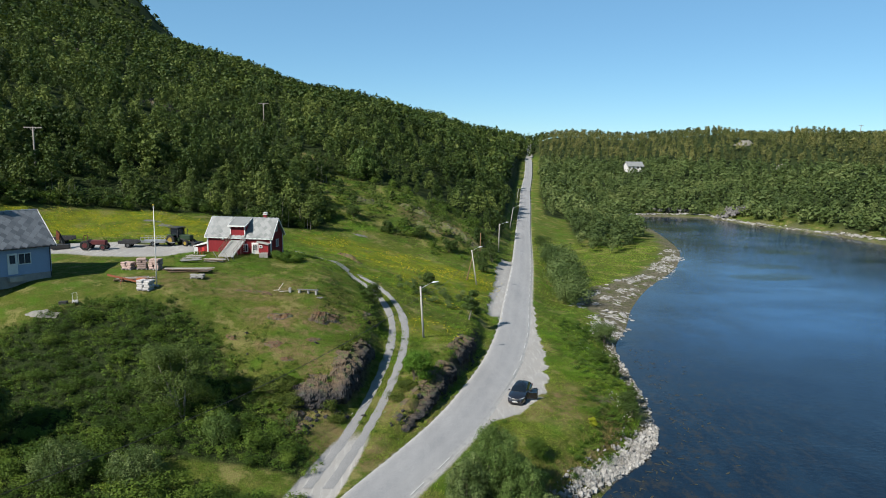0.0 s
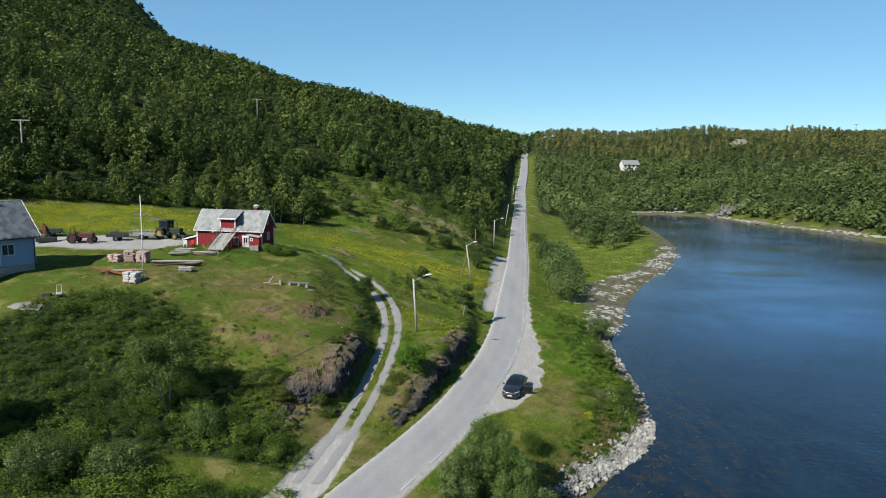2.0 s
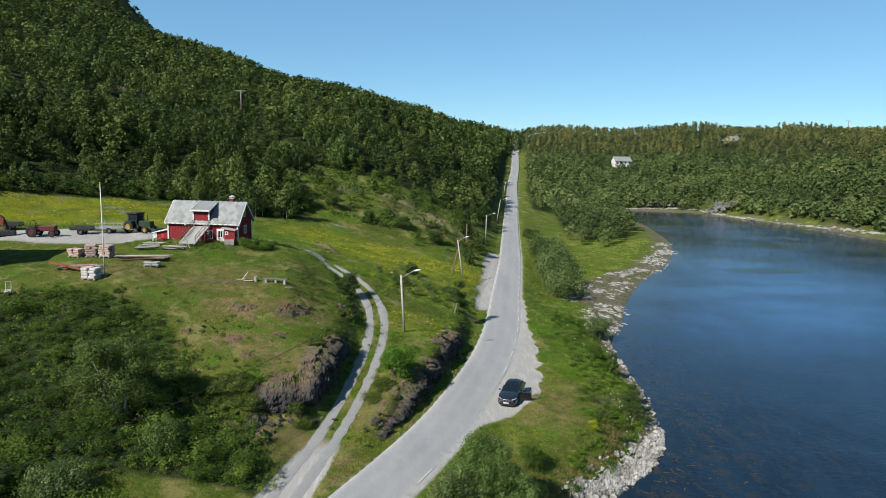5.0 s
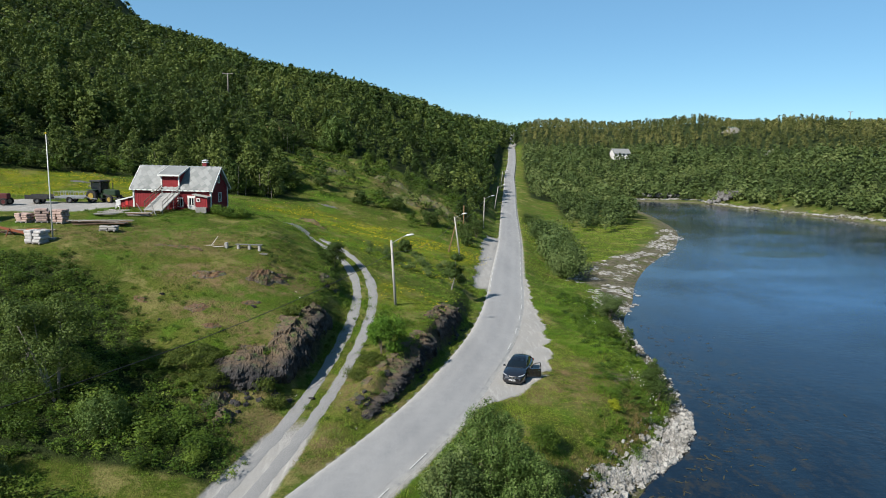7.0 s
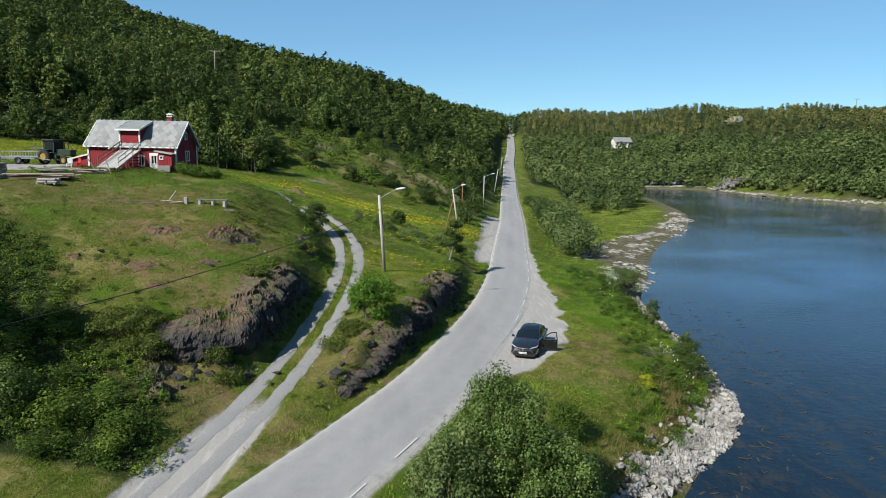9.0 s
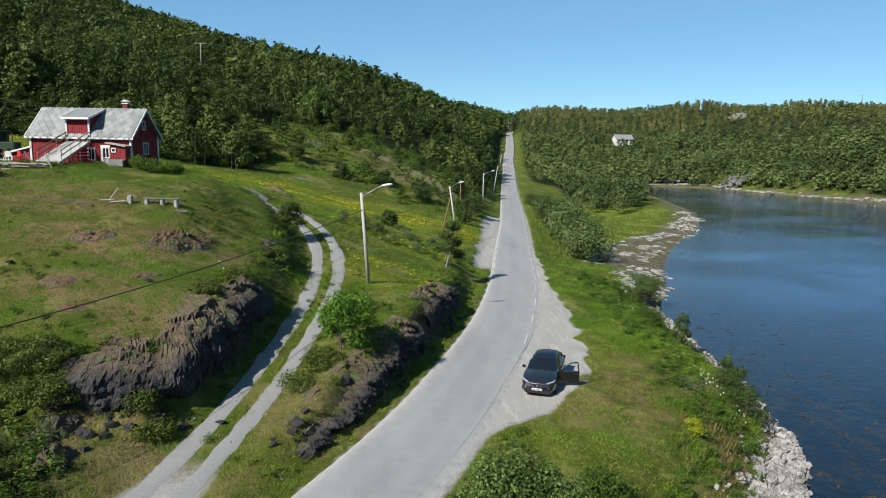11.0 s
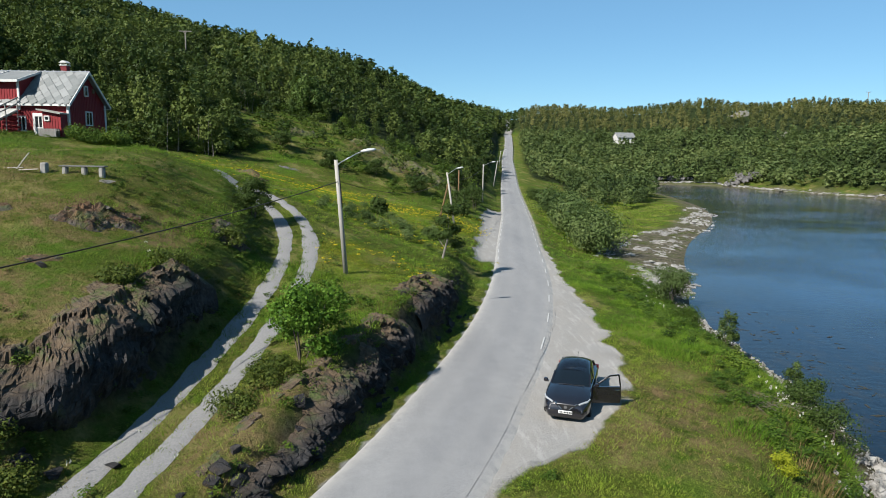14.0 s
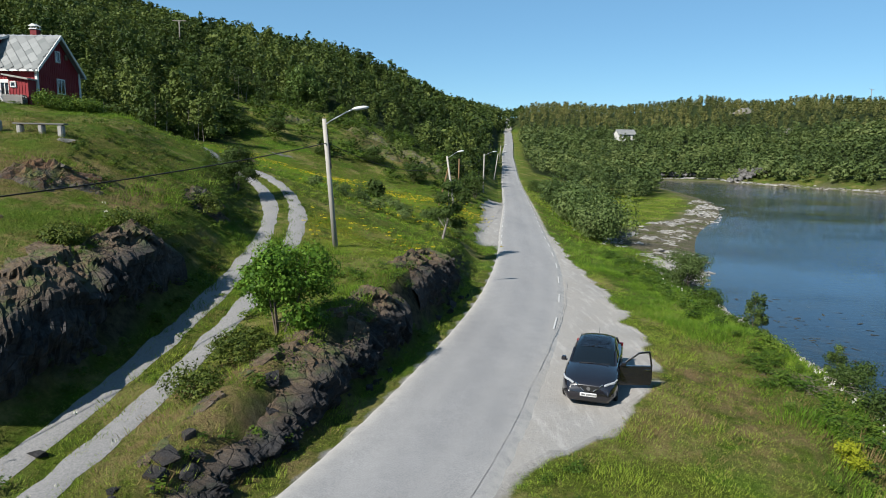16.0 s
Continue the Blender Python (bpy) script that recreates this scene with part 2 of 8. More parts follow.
def asphalt_material():
    m = Mat("asphalt", 0.85, 0, 0.3)
    c = m.mix(m.ramp(m.noise(0.22, 6, 0.65, stretch=(1.6, 0.35, 1)), (0.30, (0, 0, 0)), (0.70, (1, 1, 1))), (0.265, 0.270, 0.28), (0.400, 0.403, 0.405))
    c = m.mix(m.math("MULTIPLY", m.ramp(m.noise(1.5, 7, 0.75), (0.38, (1, 1, 1)), (0.64, (0, 0, 0))), 0.30), c, (0.19, 0.19, 0.195))
    c = m.mix(m.math("MULTIPLY", m.ramp(m.noise(24, 5, 0.85), (0.40, (1, 1, 1)), (0.58, (0, 0, 0))), 0.60), c, (0.14, 0.14, 0.142))
    c = m.mix(m.math("MULTIPLY", m.ramp(m.noise(40, 3, 0.85), (0.56, (0, 0, 0)), (0.70, (1, 1, 1))), 0.45), c, (0.48, 0.475, 0.46))
    c = m.mix(m.math("MULTIPLY", m.attr("wheel"), 0.30), c, (0.35, 0.348, 0.342))
    c = m.mix(m.math("MULTIPLY", m.attr("edge"), m.ramp(m.noise(1.6, 6, 0.75), (0.30, (0.1, 0.1, 0.1)), (0.55, (1, 1, 1)))), c, (0.47, 0.455, 0.425))
    m.color(c)
    m.bump(m.noise(34, 3, 0.8), 0.5, 0.012)
    return m.m


def gravel_material(name, a, b):
    m = Mat(name, 0.95, 0, 0.2)
    c = m.mix(m.ramp(m.noise(16, 6, 0.85), (0.34, (0, 0, 0)), (0.68, (1, 1, 1))), a, b)
    c = m.mix(m.math("MULTIPLY", m.noise(0.6, 4), 0.4), c, tuple(v * 0.7 for v in a))
    m.color(c)
    m.bump(m.noise(22, 4, 0.8), 0.5, 0.02)
    return m.m


def rock_material(name, dark, light, moss=0.0, cover=0.50, warm=(0.150, 0.095, 0.040), turf=0.0):
    m = Mat(name, 0.9, 0, 0.3)
    a, b = m.noise(0.9, 7, 0.7), m.noise(6, 6, 0.8)
    vor = m.node("TexVoronoi", Scale=1.7)
    vor.feature = "DISTANCE_TO_EDGE"
    mp = m.node("Mapping")
    mp.inputs["Scale"].default_value = (1.0, 0.7, 1.8)
    mp.inputs["Rotation"].default_value = (0.4, 0.5, 0.2)
    m.link(m.pos(), mp.inputs["Vector"])
    warp = m.mix(0.12, mp.outputs["Vector"], m.node("TexNoise", Scale=2.5).outputs["Color"])
    m.link(warp, vor.inputs["Vector"])
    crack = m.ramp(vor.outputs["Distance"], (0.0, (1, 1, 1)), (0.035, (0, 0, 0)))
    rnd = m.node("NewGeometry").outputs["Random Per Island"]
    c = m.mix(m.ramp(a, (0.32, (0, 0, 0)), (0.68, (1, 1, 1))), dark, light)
    # pale flecks at twice the light tone: sunlit facets put into the colour
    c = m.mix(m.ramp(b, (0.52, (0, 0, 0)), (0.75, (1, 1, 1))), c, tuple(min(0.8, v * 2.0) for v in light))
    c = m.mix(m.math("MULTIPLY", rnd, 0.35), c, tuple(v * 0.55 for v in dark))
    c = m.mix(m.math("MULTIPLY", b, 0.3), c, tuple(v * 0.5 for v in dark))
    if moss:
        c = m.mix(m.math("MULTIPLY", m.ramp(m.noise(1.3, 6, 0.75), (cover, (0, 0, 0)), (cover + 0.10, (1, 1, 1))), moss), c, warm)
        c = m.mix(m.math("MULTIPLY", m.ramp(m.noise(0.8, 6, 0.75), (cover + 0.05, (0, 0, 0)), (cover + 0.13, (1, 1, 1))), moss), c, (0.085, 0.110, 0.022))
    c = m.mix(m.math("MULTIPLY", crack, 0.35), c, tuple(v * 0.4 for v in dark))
    if turf:
        # heath, moss and lichen hold on to the brow
        level = m.math("MULTIPLY", m.attr("brow"), m.ramp(m.noise(1.5, 7, 0.75), (0.34, (0, 0, 0)), (0.46, (1, 1, 1))))
        mat = m.mix(m.ramp(m.noise(3.2, 7, 0.8), (0.38, (0, 0, 0)), (0.62, (1, 1, 1))), warm, tuple(min(0.5, v * 2.1) for v in warm))
        mat = m.mix(m.ramp(m.noise(1.1, 6, 0.7), (0.50, (0, 0, 0)), (0.62, (1, 1, 1))), mat, (0.075, 0.110, 0.022))
        mat = m.mix(m.ramp(m.noise(5.5, 6, 0.8), (0.58, (0, 0, 0)), (0.66, (1, 1, 1))), mat, (0.235, 0.215, 0.180))
        c = m.mix(m.math("MULTIPLY", level, turf), c, mat)
    m.color(c)
    m.bump(m.math("SUBTRACT", m.math("ADD", m.math("MULTIPLY", b, 0.8), a), m.math("MULTIPLY", crack, 0.5)), 1.0, 0.12)
    return m.m


GROUND, WATER, ASPHALT = ground_material(), water_material(), asphalt_material()
TRACK_GRAVEL = gravel_material("track_gravel", (0.18, 0.18, 0.182), (0.41, 0.406, 0.40))
# dark rock, set darker still so the colour carries the faces' shade
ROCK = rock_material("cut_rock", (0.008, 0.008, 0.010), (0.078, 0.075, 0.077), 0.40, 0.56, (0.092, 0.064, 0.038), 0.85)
LEDGE = rock_material("weathered_ledge", (0.060, 0.052, 0.046), (0.230, 0.215, 0.195), 0.85, 0.46, (0.120, 0.062, 0.028), 0.75)
MOSSY = rock_material("mossy_slab", (0.085, 0.080, 0.065), (0.230, 0.220, 0.190), 0.95, 0.40, (0.120, 0.110, 0.040))
WHITE_ROCK = rock_material("barnacled_rock", (0.20, 0.188, 0.165), (0.72, 0.70, 0.655))
GREY_SCREE = rock_material("grey_scree", (0.12, 0.117, 0.115), (0.27, 0.263, 0.255))
PALE_CRAG = rock_material("pale_crag", (0.20, 0.19, 0.165), (0.44, 0.42, 0.37), 0.5, 0.52, (0.16, 0.13, 0.06))
PAINT_WHITE = painted("road_paint", (0.58, 0.58, 0.565), 0.7, 0.4, 3)


# ---- terrain ----
ROAD_Y = (20, 30, 45, 51, 57, 62, 68, 74, 80, 90, 100, 110, 130, 152, 200, 228, 287, 332, 423, 500, 560, 700, 2500)
ROAD_X = (-15.5, -11, -4.2, -1.3, 1.4, 3.3, 5.2, 7.0, 8.5, 10.5, 12.0, 13.3, 16.2, 19.3, 25.3, 28.8, 36.7, 42.2, 55.5, 65.5, 73.5, 92, 300)
ROADZ_Y = (20, 62, 75, 100, 150, 200, 242, 287, 322, 423, 482, 510, 560, 700, 2500)
ROADZ_Z = (4.0, 3.8, 3.7, 3.45, 2.65, 2.9, 3.9, 5.9, 8.3, 14.5, 21.0, 22.5, 35, 42, 8)
TRACK_Y = (30, 45, 50, 55, 60, 65, 70, 75, 80, 85, 90, 95, 99)
TRACK_X = (-17, -9.3, -8.2, -7.2, -6.3, -5.5, -4.9, -4.6, -4.9, -6.0, -8.0, -10.9, -13.9)
TRACK_Z = (3.4, 3.4, 3.6, 3.9, 4.35, 5.1, 5.95, 6.85, 7.65, 8.5, 9.3, 9.9, 10.4)


def smooth_curve(y, ys, vs):
    """A curve through the knots, rounded off."""
    y = np.asarray(y, float)
    d = np.clip((y - 30) * 0.06, 1.2, 12)
    return sum(np.interp(y + k * d, ys, vs) for k in (-1, -0.5, 0, 0.5, 1)) / 5


def road_x(y):
    return smooth_curve(y, ROAD_Y, ROAD_X)


def road_z(y):
    return smooth_curve(y, ROADZ_Y, ROADZ_Z)


def slope_of_road(y):
    return (road_x(y + 0.5) - road_x(y - 0.5))


def road_half(y):
    return 2.4 * np.sqrt(1 + slope_of_road(y) ** 2)


SECTIONS = []


def section(y, left, track, cut, lay, bank, shore, mid, far, land):
    """A cross-section of the land at y, from west to east, as (x, z) pairs."""
    c, z = float(road_x(y)), float(road_z(y))
    if track is None:
        tx, tz = float(np.interp(y, TRACK_Y, TRACK_X)), float(np.interp(y, TRACK_Y, TRACK_Z))
        track = ((tx - 1.7, tz), (tx + 1.7, tz))
    row = [*left, *track, cut, (c - 3.9, z - 0.15), (c - 2.6, z - 0.03), (max(lay, c + 2.7), z - 0.04), bank,
           (shore[0] - 1.2, max(shore[1], 0.0) + 0.35), (shore[0] + 1.5, shore[1] - 0.35), mid, far, *land]
    SECTIONS.append((y, row))


section(20, ((-900, 60), (-250, 30), (-115, 14), (-58, 6), (-40, 4.5), (-30, 4), (-26, 3.8), (-24, 3.6)), ((-22, 3.5), (-20, 3.5)), (-19.3, 3.6), -10, (-4, 2.5), (2, 0), (80, -5), (175, 0), ((200, 14), (250, 26), (1200, 40)))
section(45, ((-900, 80), (-250, 34), (-115, 15), (-58, 6), (-40, 4.6), (-25, 4), (-16, 3.7), (-11.8, 3.5)), None, (-7.45, 3.8), -1, (4, 2.6), (9, 0), (80, -5), (170, 0), ((195, 14), (245, 26), (1200, 40)))
section(55, ((-900, 90), (-250, 38), (-115, 17), (-58, 7.5), (-40, 6.6), (-25, 5.8), (-17, 5.2), (-11.4, 4.9)), None, (-4.0, 4.5), 3.6, (9.5, 2.7), (16, 0), (80, -5), (168, 0), ((193, 14), (243, 26), (1200, 40)))
section(57.6, ((-900, 91), (-250, 39), (-115, 17.5), (-58, 8.2), (-40, 7.6), (-25, 6.9), (-16, 6.0), (-10.6, 4.9)), None, (-3.5, 4.9), 5.6, (12, 3.0), (18, 0), (80, -5), (167.5, 0), ((192, 14), (242, 26), (1200, 40)))
section(60.4, ((-900, 92), (-250, 40), (-115, 18), (-58, 9), (-40, 8.8), (-25, 8.2), (-16, 7.7), (-10.0, 7.3)), None, (-2.5, 5.5), 7.0, (14, 3.3), (20, 0), (80, -5), (167, 0), ((192, 14), (242, 26), (1200, 40)))
section(66, ((-900, 95), (-250, 43), (-115, 20), (-58, 11.5), (-40, 11.9), (-25, 10.5), (-16, 9.5), (-8.3, 8.3)), None, (0.1, 6.2), 11.0, (17.2, 3.3), (23, 0), (80, -5), (166, 0), ((191, 14), (241, 26), (1200, 40)))
section(73, ((-900, 100), (-250, 46), (-115, 22), (-58, 13.5), (-40, 13.5), (-25, 12.9), (-14, 11.6), (-8.6, 8.7)), None, (2.2, 6.4), 12.3, (18.3, 3.2), (24.5, 0), (80, -5), (165, 0), ((190, 14), (240, 26), (1200, 40)))
section(80, ((-900, 105), (-250, 50), (-115, 24), (-58, 13.8), (-40, 13.9), (-25, 13.8), (-14, 12.8), (-8.6, 10.0)), None, (3.9, 5.9), 13.2, (18.8, 2.9), (25.2, 0), (80, -5), (164, 0), ((189, 14), (239, 26), (1200, 40)))
section(90, ((-900, 110), (-250, 55), (-115, 27), (-58, 14.2), (-40, 14.2), (-25, 14.4), (-17, 13.7), (-12.2, 11.5)), None, (5.6, 4.9), 14.0, (19.3, 2.6), (25.7, 0), (80, -5), (163, 0), ((188, 14), (238, 26), (1200, 40)))
section(98, ((-900, 115), (-250, 58), (-115, 29), (-60, 14.6), (-40, 14.5), (-27, 14.3), (-21, 13.2), (-17.2, 12.0)), None, (5.6, 4.7), 14.9, (19.8, 2.5), (26.8, 0), (80, -5), (163, 0), ((188, 14), (238, 26), (1200, 40)))
section(106, ((-900, 118), (-250, 60), (-115, 31), (-60, 15.0), (-42, 14.7), (-28, 13.6), (-19, 11.8), (-14, 10.6)), ((-11, 9.7), (-8, 8.9)), (3.5, 5.2), 15.6, (19.8, 2.2), (31, 0), (85, -5), (162, 0), ((188, 14), (238, 26), (1200, 40)))
section(120, ((-900, 125), (-250, 64), (-115, 34), (-60, 17.0), (-44, 15.4), (-30, 12.6), (-20, 10.4), (-12, 8.8)), ((-9, 8.0), (-5, 7.2)), (5, 5.0), 17.5, (22, 1.2), (35.5, 0), (90, -5), (162, 0), ((188, 14), (238, 26), (1200, 40)))
section(140, ((-900, 135), (-250, 70), (-115, 38), (-62, 21.5), (-46, 15.8), (-31, 12.2), (-22, 10.4), (-14, 8.2)), ((-9, 7.0), (-4, 6.3)), (4, 5.0), 20.6, (26, 0.6), (44.5, 0), (95, -5), (160, 0), ((188, 14), (236, 26), (1200, 40)))
section(167, ((-900, 150), (-250, 74), (-115, 42), (-58, 27), (-40, 22.5), (-29, 19), (-19, 16.8), (-10, 15)), ((-6, 14), (0, 11.5)), (7, 8.2), 24.2, (30, 0.7), (61, 0), (105, -4.5), (158, 0), ((187, 14), (235, 26), (1200, 40)))
section(200, ((-900, 170), (-250, 80), (-115, 46), (-60, 31), (-45, 27), (-36, 24), (-25, 20.5), (-14, 17.5)), ((-6, 15), (2, 12.5)), (11, 9), 28.3, (35, 1.0), (74, 0), (115, -4), (157, 0), ((185, 14), (232, 26), (1200, 40)))
section(250, ((-900, 200), (-250, 84), (-115, 47), (-72, 40), (-45, 36), (-30, 32), (-15, 28), (-5, 24)), ((2, 20.5), (9, 17)), (19, 12), 34.5, (46, 2), (82, 0), (118, -3), (150, 0), ((172, 10), (220, 26), (1200, 42)))
section(290, ((-900, 225), (-250, 90), (-115, 52), (-78, 48), (-50, 46), (-30, 44), (-14, 38), (-2, 31)), ((6, 27), (14, 21)), (25, 14), 40, (56, 3), (84, 0), (105, -1.2), (129, 0), ((160, 10), (225, 28), (1200, 44)))
section(312, ((-900, 235), (-250, 93), (-115, 55), (-78, 50), (-50, 47.5), (-30, 45), (-14, 39), (-1, 31)), ((8, 28), (17, 22)), (28, 15), 43, (60, 4), (86, 0), (105, -0.5), (127, 0), ((158, 9), (228, 29), (1200, 44)))
section(322, ((-900, 240), (-250, 94), (-115, 56), (-78, 51), (-50, 48.5), (-30, 45), (-14, 39), (0, 31)), ((9, 28), (18, 22)), (30, 15), 44, (62, 5), (88, 2.0), (108, 2.0), (127, 2.0), ((158, 10), (229, 29), (1200, 44)))
section(345, ((-900, 255), (-250, 97), (-125, 62), (-78, 53), (-50, 50), (-30, 46), (-12, 40), (2, 32)), ((12, 27), (22, 22)), (34, 15), 47, (62, 8), (88, 5), (108, 5), (130, 6), ((180, 16), (232, 30), (1200, 45)))
section(430, ((-900, 300), (-250, 110), (-135, 77), (-112, 64), (-75, 59), (-40, 53), (-10, 45), (15, 36)), ((24, 30), (34, 26)), (47, 19), 60, (70, 16), (92, 15), (120, 16), (150, 20), ((190, 29), (230, 37), (1200, 46)))
section(500, ((-900, 330), (-260, 114), (-142, 84), (-90, 66), (-50, 60), (-20, 52), (5, 45), (25, 38)), ((35, 37), (45, 33)), (56, 27), 70, (80, 27), (97, 31), (125, 34), (160, 36), ((200, 43), (240, 43), (1200, 48)))
section(560, ((-900, 350), (-280, 118), (-150, 88), (-90, 68), (-50, 60), (-15, 52), (10, 46), (34, 42)), ((43, 42), (52, 39)), (63, 38), 78, (90, 41), (107, 41), (140, 43), (170, 43), ((210, 45), (250, 44), (1200, 50)))
section(700, ((-900, 400), (-380, 150), (-280, 116), (-150, 70), (-80, 52), (-20, 46), (20, 42), (40, 41)), ((55, 40), (65, 39)), (75, 38), 97, (110, 38), (130, 38), (160, 38), (200, 36), ((240, 32), (300, 30), (1200, 45)))
section(900, ((-900, 440), (-400, 214), (-330, 152), (-230, 96), (-120, 45), (-40, 30), (10, 24), (50, 20)), ((70, 18), (85, 16)), (105, 14), 126, (140, 14), (160, 18), (200, 22), (240, 22), ((280, 22), (330, 22), (1200, 36)))
section(2400, ((-2600, 60), (-1200, 30), (-900, 20), (-600, 15), (-300, 12), (-100, 10), (50, 10), (150, 10)), ((200, 10), (220, 10)), (240, 10), 300, (330, 10), (360, 10), (400, 10), (450, 10), ((700, 10), (1200, 10), (2600, 14)))


def steps(lo, hi, fine_lo, fine_hi, fine, grow):
    """Stations from lo to hi: even between fine_lo and fine_hi, wider and wider outside."""
    mid = list(np.arange(fine_lo, fine_hi, fine))
    up, d = [mid[-1] + fine], fine
    while up[-1] < hi:
        d *= grow
        up.append(up[-1] + d)
    down, d = [mid[0]], fine
    while down[-1] > lo:
        d *= grow
        down.append(down[-1] - d)
    return np.array(down[:0:-1] + mid + up)


GX = steps(-1500, 2000, -36, 28, 0.5, 1.06)
GY = steps(-150, 2300, 42, 122, 0.5, 1.028)


def lofted():
    sy = np.array([s[0] for s in SECTIONS], float)
    sx = np.array([[p[0] for p in s[1]] for s in SECTIONS])
    sz = np.array([[p[1] for p in s[1]] for s in SECTIONS])
    d = np.clip((GY - 40) * 0.07, 1.0, 14)
    cols_x = np.array([smooth_at(GY, d, sy, sx[:, k]) for k in range(sx.shape[1])]).T
    cols_z = np.array([smooth_at(GY, d, sy, sz[:, k]) for k in range(sz.shape[1])]).T
    z = np.empty((len(GY), len(GX)))
    for j in range(len(GY)):
        cx = np.maximum.accumulate(cols_x[j] + np.arange(cols_x.shape[1]) * 1e-4)
        soft = np.clip(np.abs(GX - 0) * 0.03, 0.5, 12)
        z[j] = sum(np.interp(GX + k * soft, cx, cols_z[j]) for k in (-1, -0.5, 0, 0.5, 1)) / 5
    return z


def smooth_at(y, d, ys, vs):
    return sum(np.interp(y + k * d, ys, vs) for k in (-1, -0.5, 0, 0.5, 1)) / 5


def fbm(x, y, scale, seed, octaves=4):
    """Smooth value noise on arrays, between about -1 and 1."""
    out, amp = np.zeros(np.broadcast(x, y).shape), 1.0
    rng = np.random.RandomState(seed)
    for _ in range(octaves):
        table = rng.rand(256, 256) * 2 - 1
        u, v = x / scale, y / scale
        i, j = np.floor(u).astype(int), np.floor(v).astype(int)
        fu, fv = u - i, v - j
        fu, fv = fu * fu * (3 - 2 * fu), fv * fv * (3 - 2 * fv)
        a, b = table[i % 256, j % 256], table[(i + 1) % 256, j % 256]
        c, e = table[i % 256, (j + 1) % 256], table[(i + 1) % 256, (j + 1) % 256]
        out = out + amp * ((a * (1 - fu) + b * fu) * (1 - fv) + (c * (1 - fu) + e * fu) * fv)
        amp, scale = amp * 0.5, scale * 0.5
    return out


def edge(v, lo, hi):
    t = np.clip((v - lo) / (hi - lo), 0, 1)
    return t * t * (3 - 2 * t)


XX, YY = np.meshgrid(GX, GY)
BASE = lofted()
FROM_ROAD = np.abs(XX - road_x(YY))
FROM_TRACK = np.where((YY > 40) & (YY < 100), np.abs(XX - smooth_curve(YY, TRACK_Y, TRACK_X)), 99)
CALM = edge(np.minimum(FROM_ROAD - 3.0, FROM_TRACK - 1.8), 0, 4)
HILLY = edge(YY, 125, 220) * edge(FROM_ROAD, 12, 50)
ZZ = BASE + CALM * fbm(XX, YY, 5.0, 11) * 0.22 * edge(BASE, 0.1, 1.5) + HILLY * fbm(XX, YY, 38, 12) * 2.2 * edge(BASE, 1.5, 8)
ZZ = np.where(FROM_ROAD < road_half(YY) + 0.2, np.minimum(ZZ, road_z(YY) - 0.10), ZZ)
ZZ = np.where((FROM_ROAD < road_half(YY) + np.clip((YY - 120) * 0.02, 0, 6)) & (YY > 120) & (YY < 510), np.minimum(ZZ, road_z(YY) - 0.12 - np.clip((YY - 120) * 0.002, 0, 0.6)), ZZ)
FAR = edge(YY, 560, 700) * edge(-160 - XX, 0, 120)
ZZ = ZZ + FAR * (fbm(XX, YY, 70, 13) * 9 + fbm(XX, YY, 22, 14) * 4)


def height(x, y):
    """The ground's height at places."""
    x, y = np.asarray(x, float), np.asarray(y, float)
    i = np.clip(np.searchsorted(GX, x) - 1, 0, len(GX) - 2)
    j = np.clip(np.searchsorted(GY, y) - 1, 0, len(GY) - 2)
    u, v = (x - GX[i]) / (GX[i + 1] - GX[i]), (y - GY[j]) / (GY[j + 1] - GY[j])
    return (ZZ[j, i] * (1 - u) + ZZ[j, i + 1] * u) * (1 - v) + (ZZ[j + 1, i] * (1 - u) + ZZ[j + 1, i + 1] * u) * v


def hz(x, y):
    return float(height(x, y))


def big_mesh(name, verts, faces, material, attrs=(), smooth=False):
    """A mesh from arrays: verts (n, 3), faces (m, 3) or (m, 4); attrs: (name, values per vertex)."""
    me = bpy.data.meshes.new(name)
    n, k = faces.shape
    me.vertices.add(len(verts))
    me.vertices.foreach_set("co", np.ascontiguousarray(verts, np.float32).ravel())
    me.loops.add(n * k)
    me.loops.foreach_set("vertex_index", np.ascontiguousarray(faces, np.int32).ravel())
    me.polygons.add(n)
    me.polygons.foreach_set("loop_start", np.arange(0, n * k, k, dtype=np.int32))
    me.polygons.foreach_set("loop_total", np.full(n, k, np.int32))
    me.polygons.foreach_set("use_smooth", np.full(n, bool(smooth)))
    for label, values in attrs:
        me.attributes.new(label, "FLOAT", "POINT").data.foreach_set("value", np.ascontiguousarray(values, np.float32).ravel())
    me.materials.append(material)
    me.update(calc_edges=True)
    return me


def grid_faces(rows, cols):
    a = (np.arange(rows - 1)[:, None] * cols + np.arange(cols - 1)[None, :]).ravel()
    return np.stack([a, a + 1, a + cols + 1, a + cols], 1)


def blob(x, y, cx, cy, rx, ry, turn=0.0):
    """1 inside an ellipse, fading to 0 at its rim."""
    c, s = math.cos(radians(turn)), math.sin(radians(turn))
    u, v = ((x - cx) * c + (y - cy) * s) / rx, (-(x - cx) * s + (y - cy) * c) / ry
    return 1 - edge(np.sqrt(u * u + v * v), 0.75, 1.1)


def hill_foot(y):
    """How far east the wood on the hill reaches."""
    return np.interp(y, (60, 100, 118, 128, 135, 141, 150, 160, 170, 190, 230, 300, 430, 500, 520, 700), (-95, -78, -62, -45, -30, -24, -24, -30, -34, -8, 20, 30, 47, 58, 75, 120))


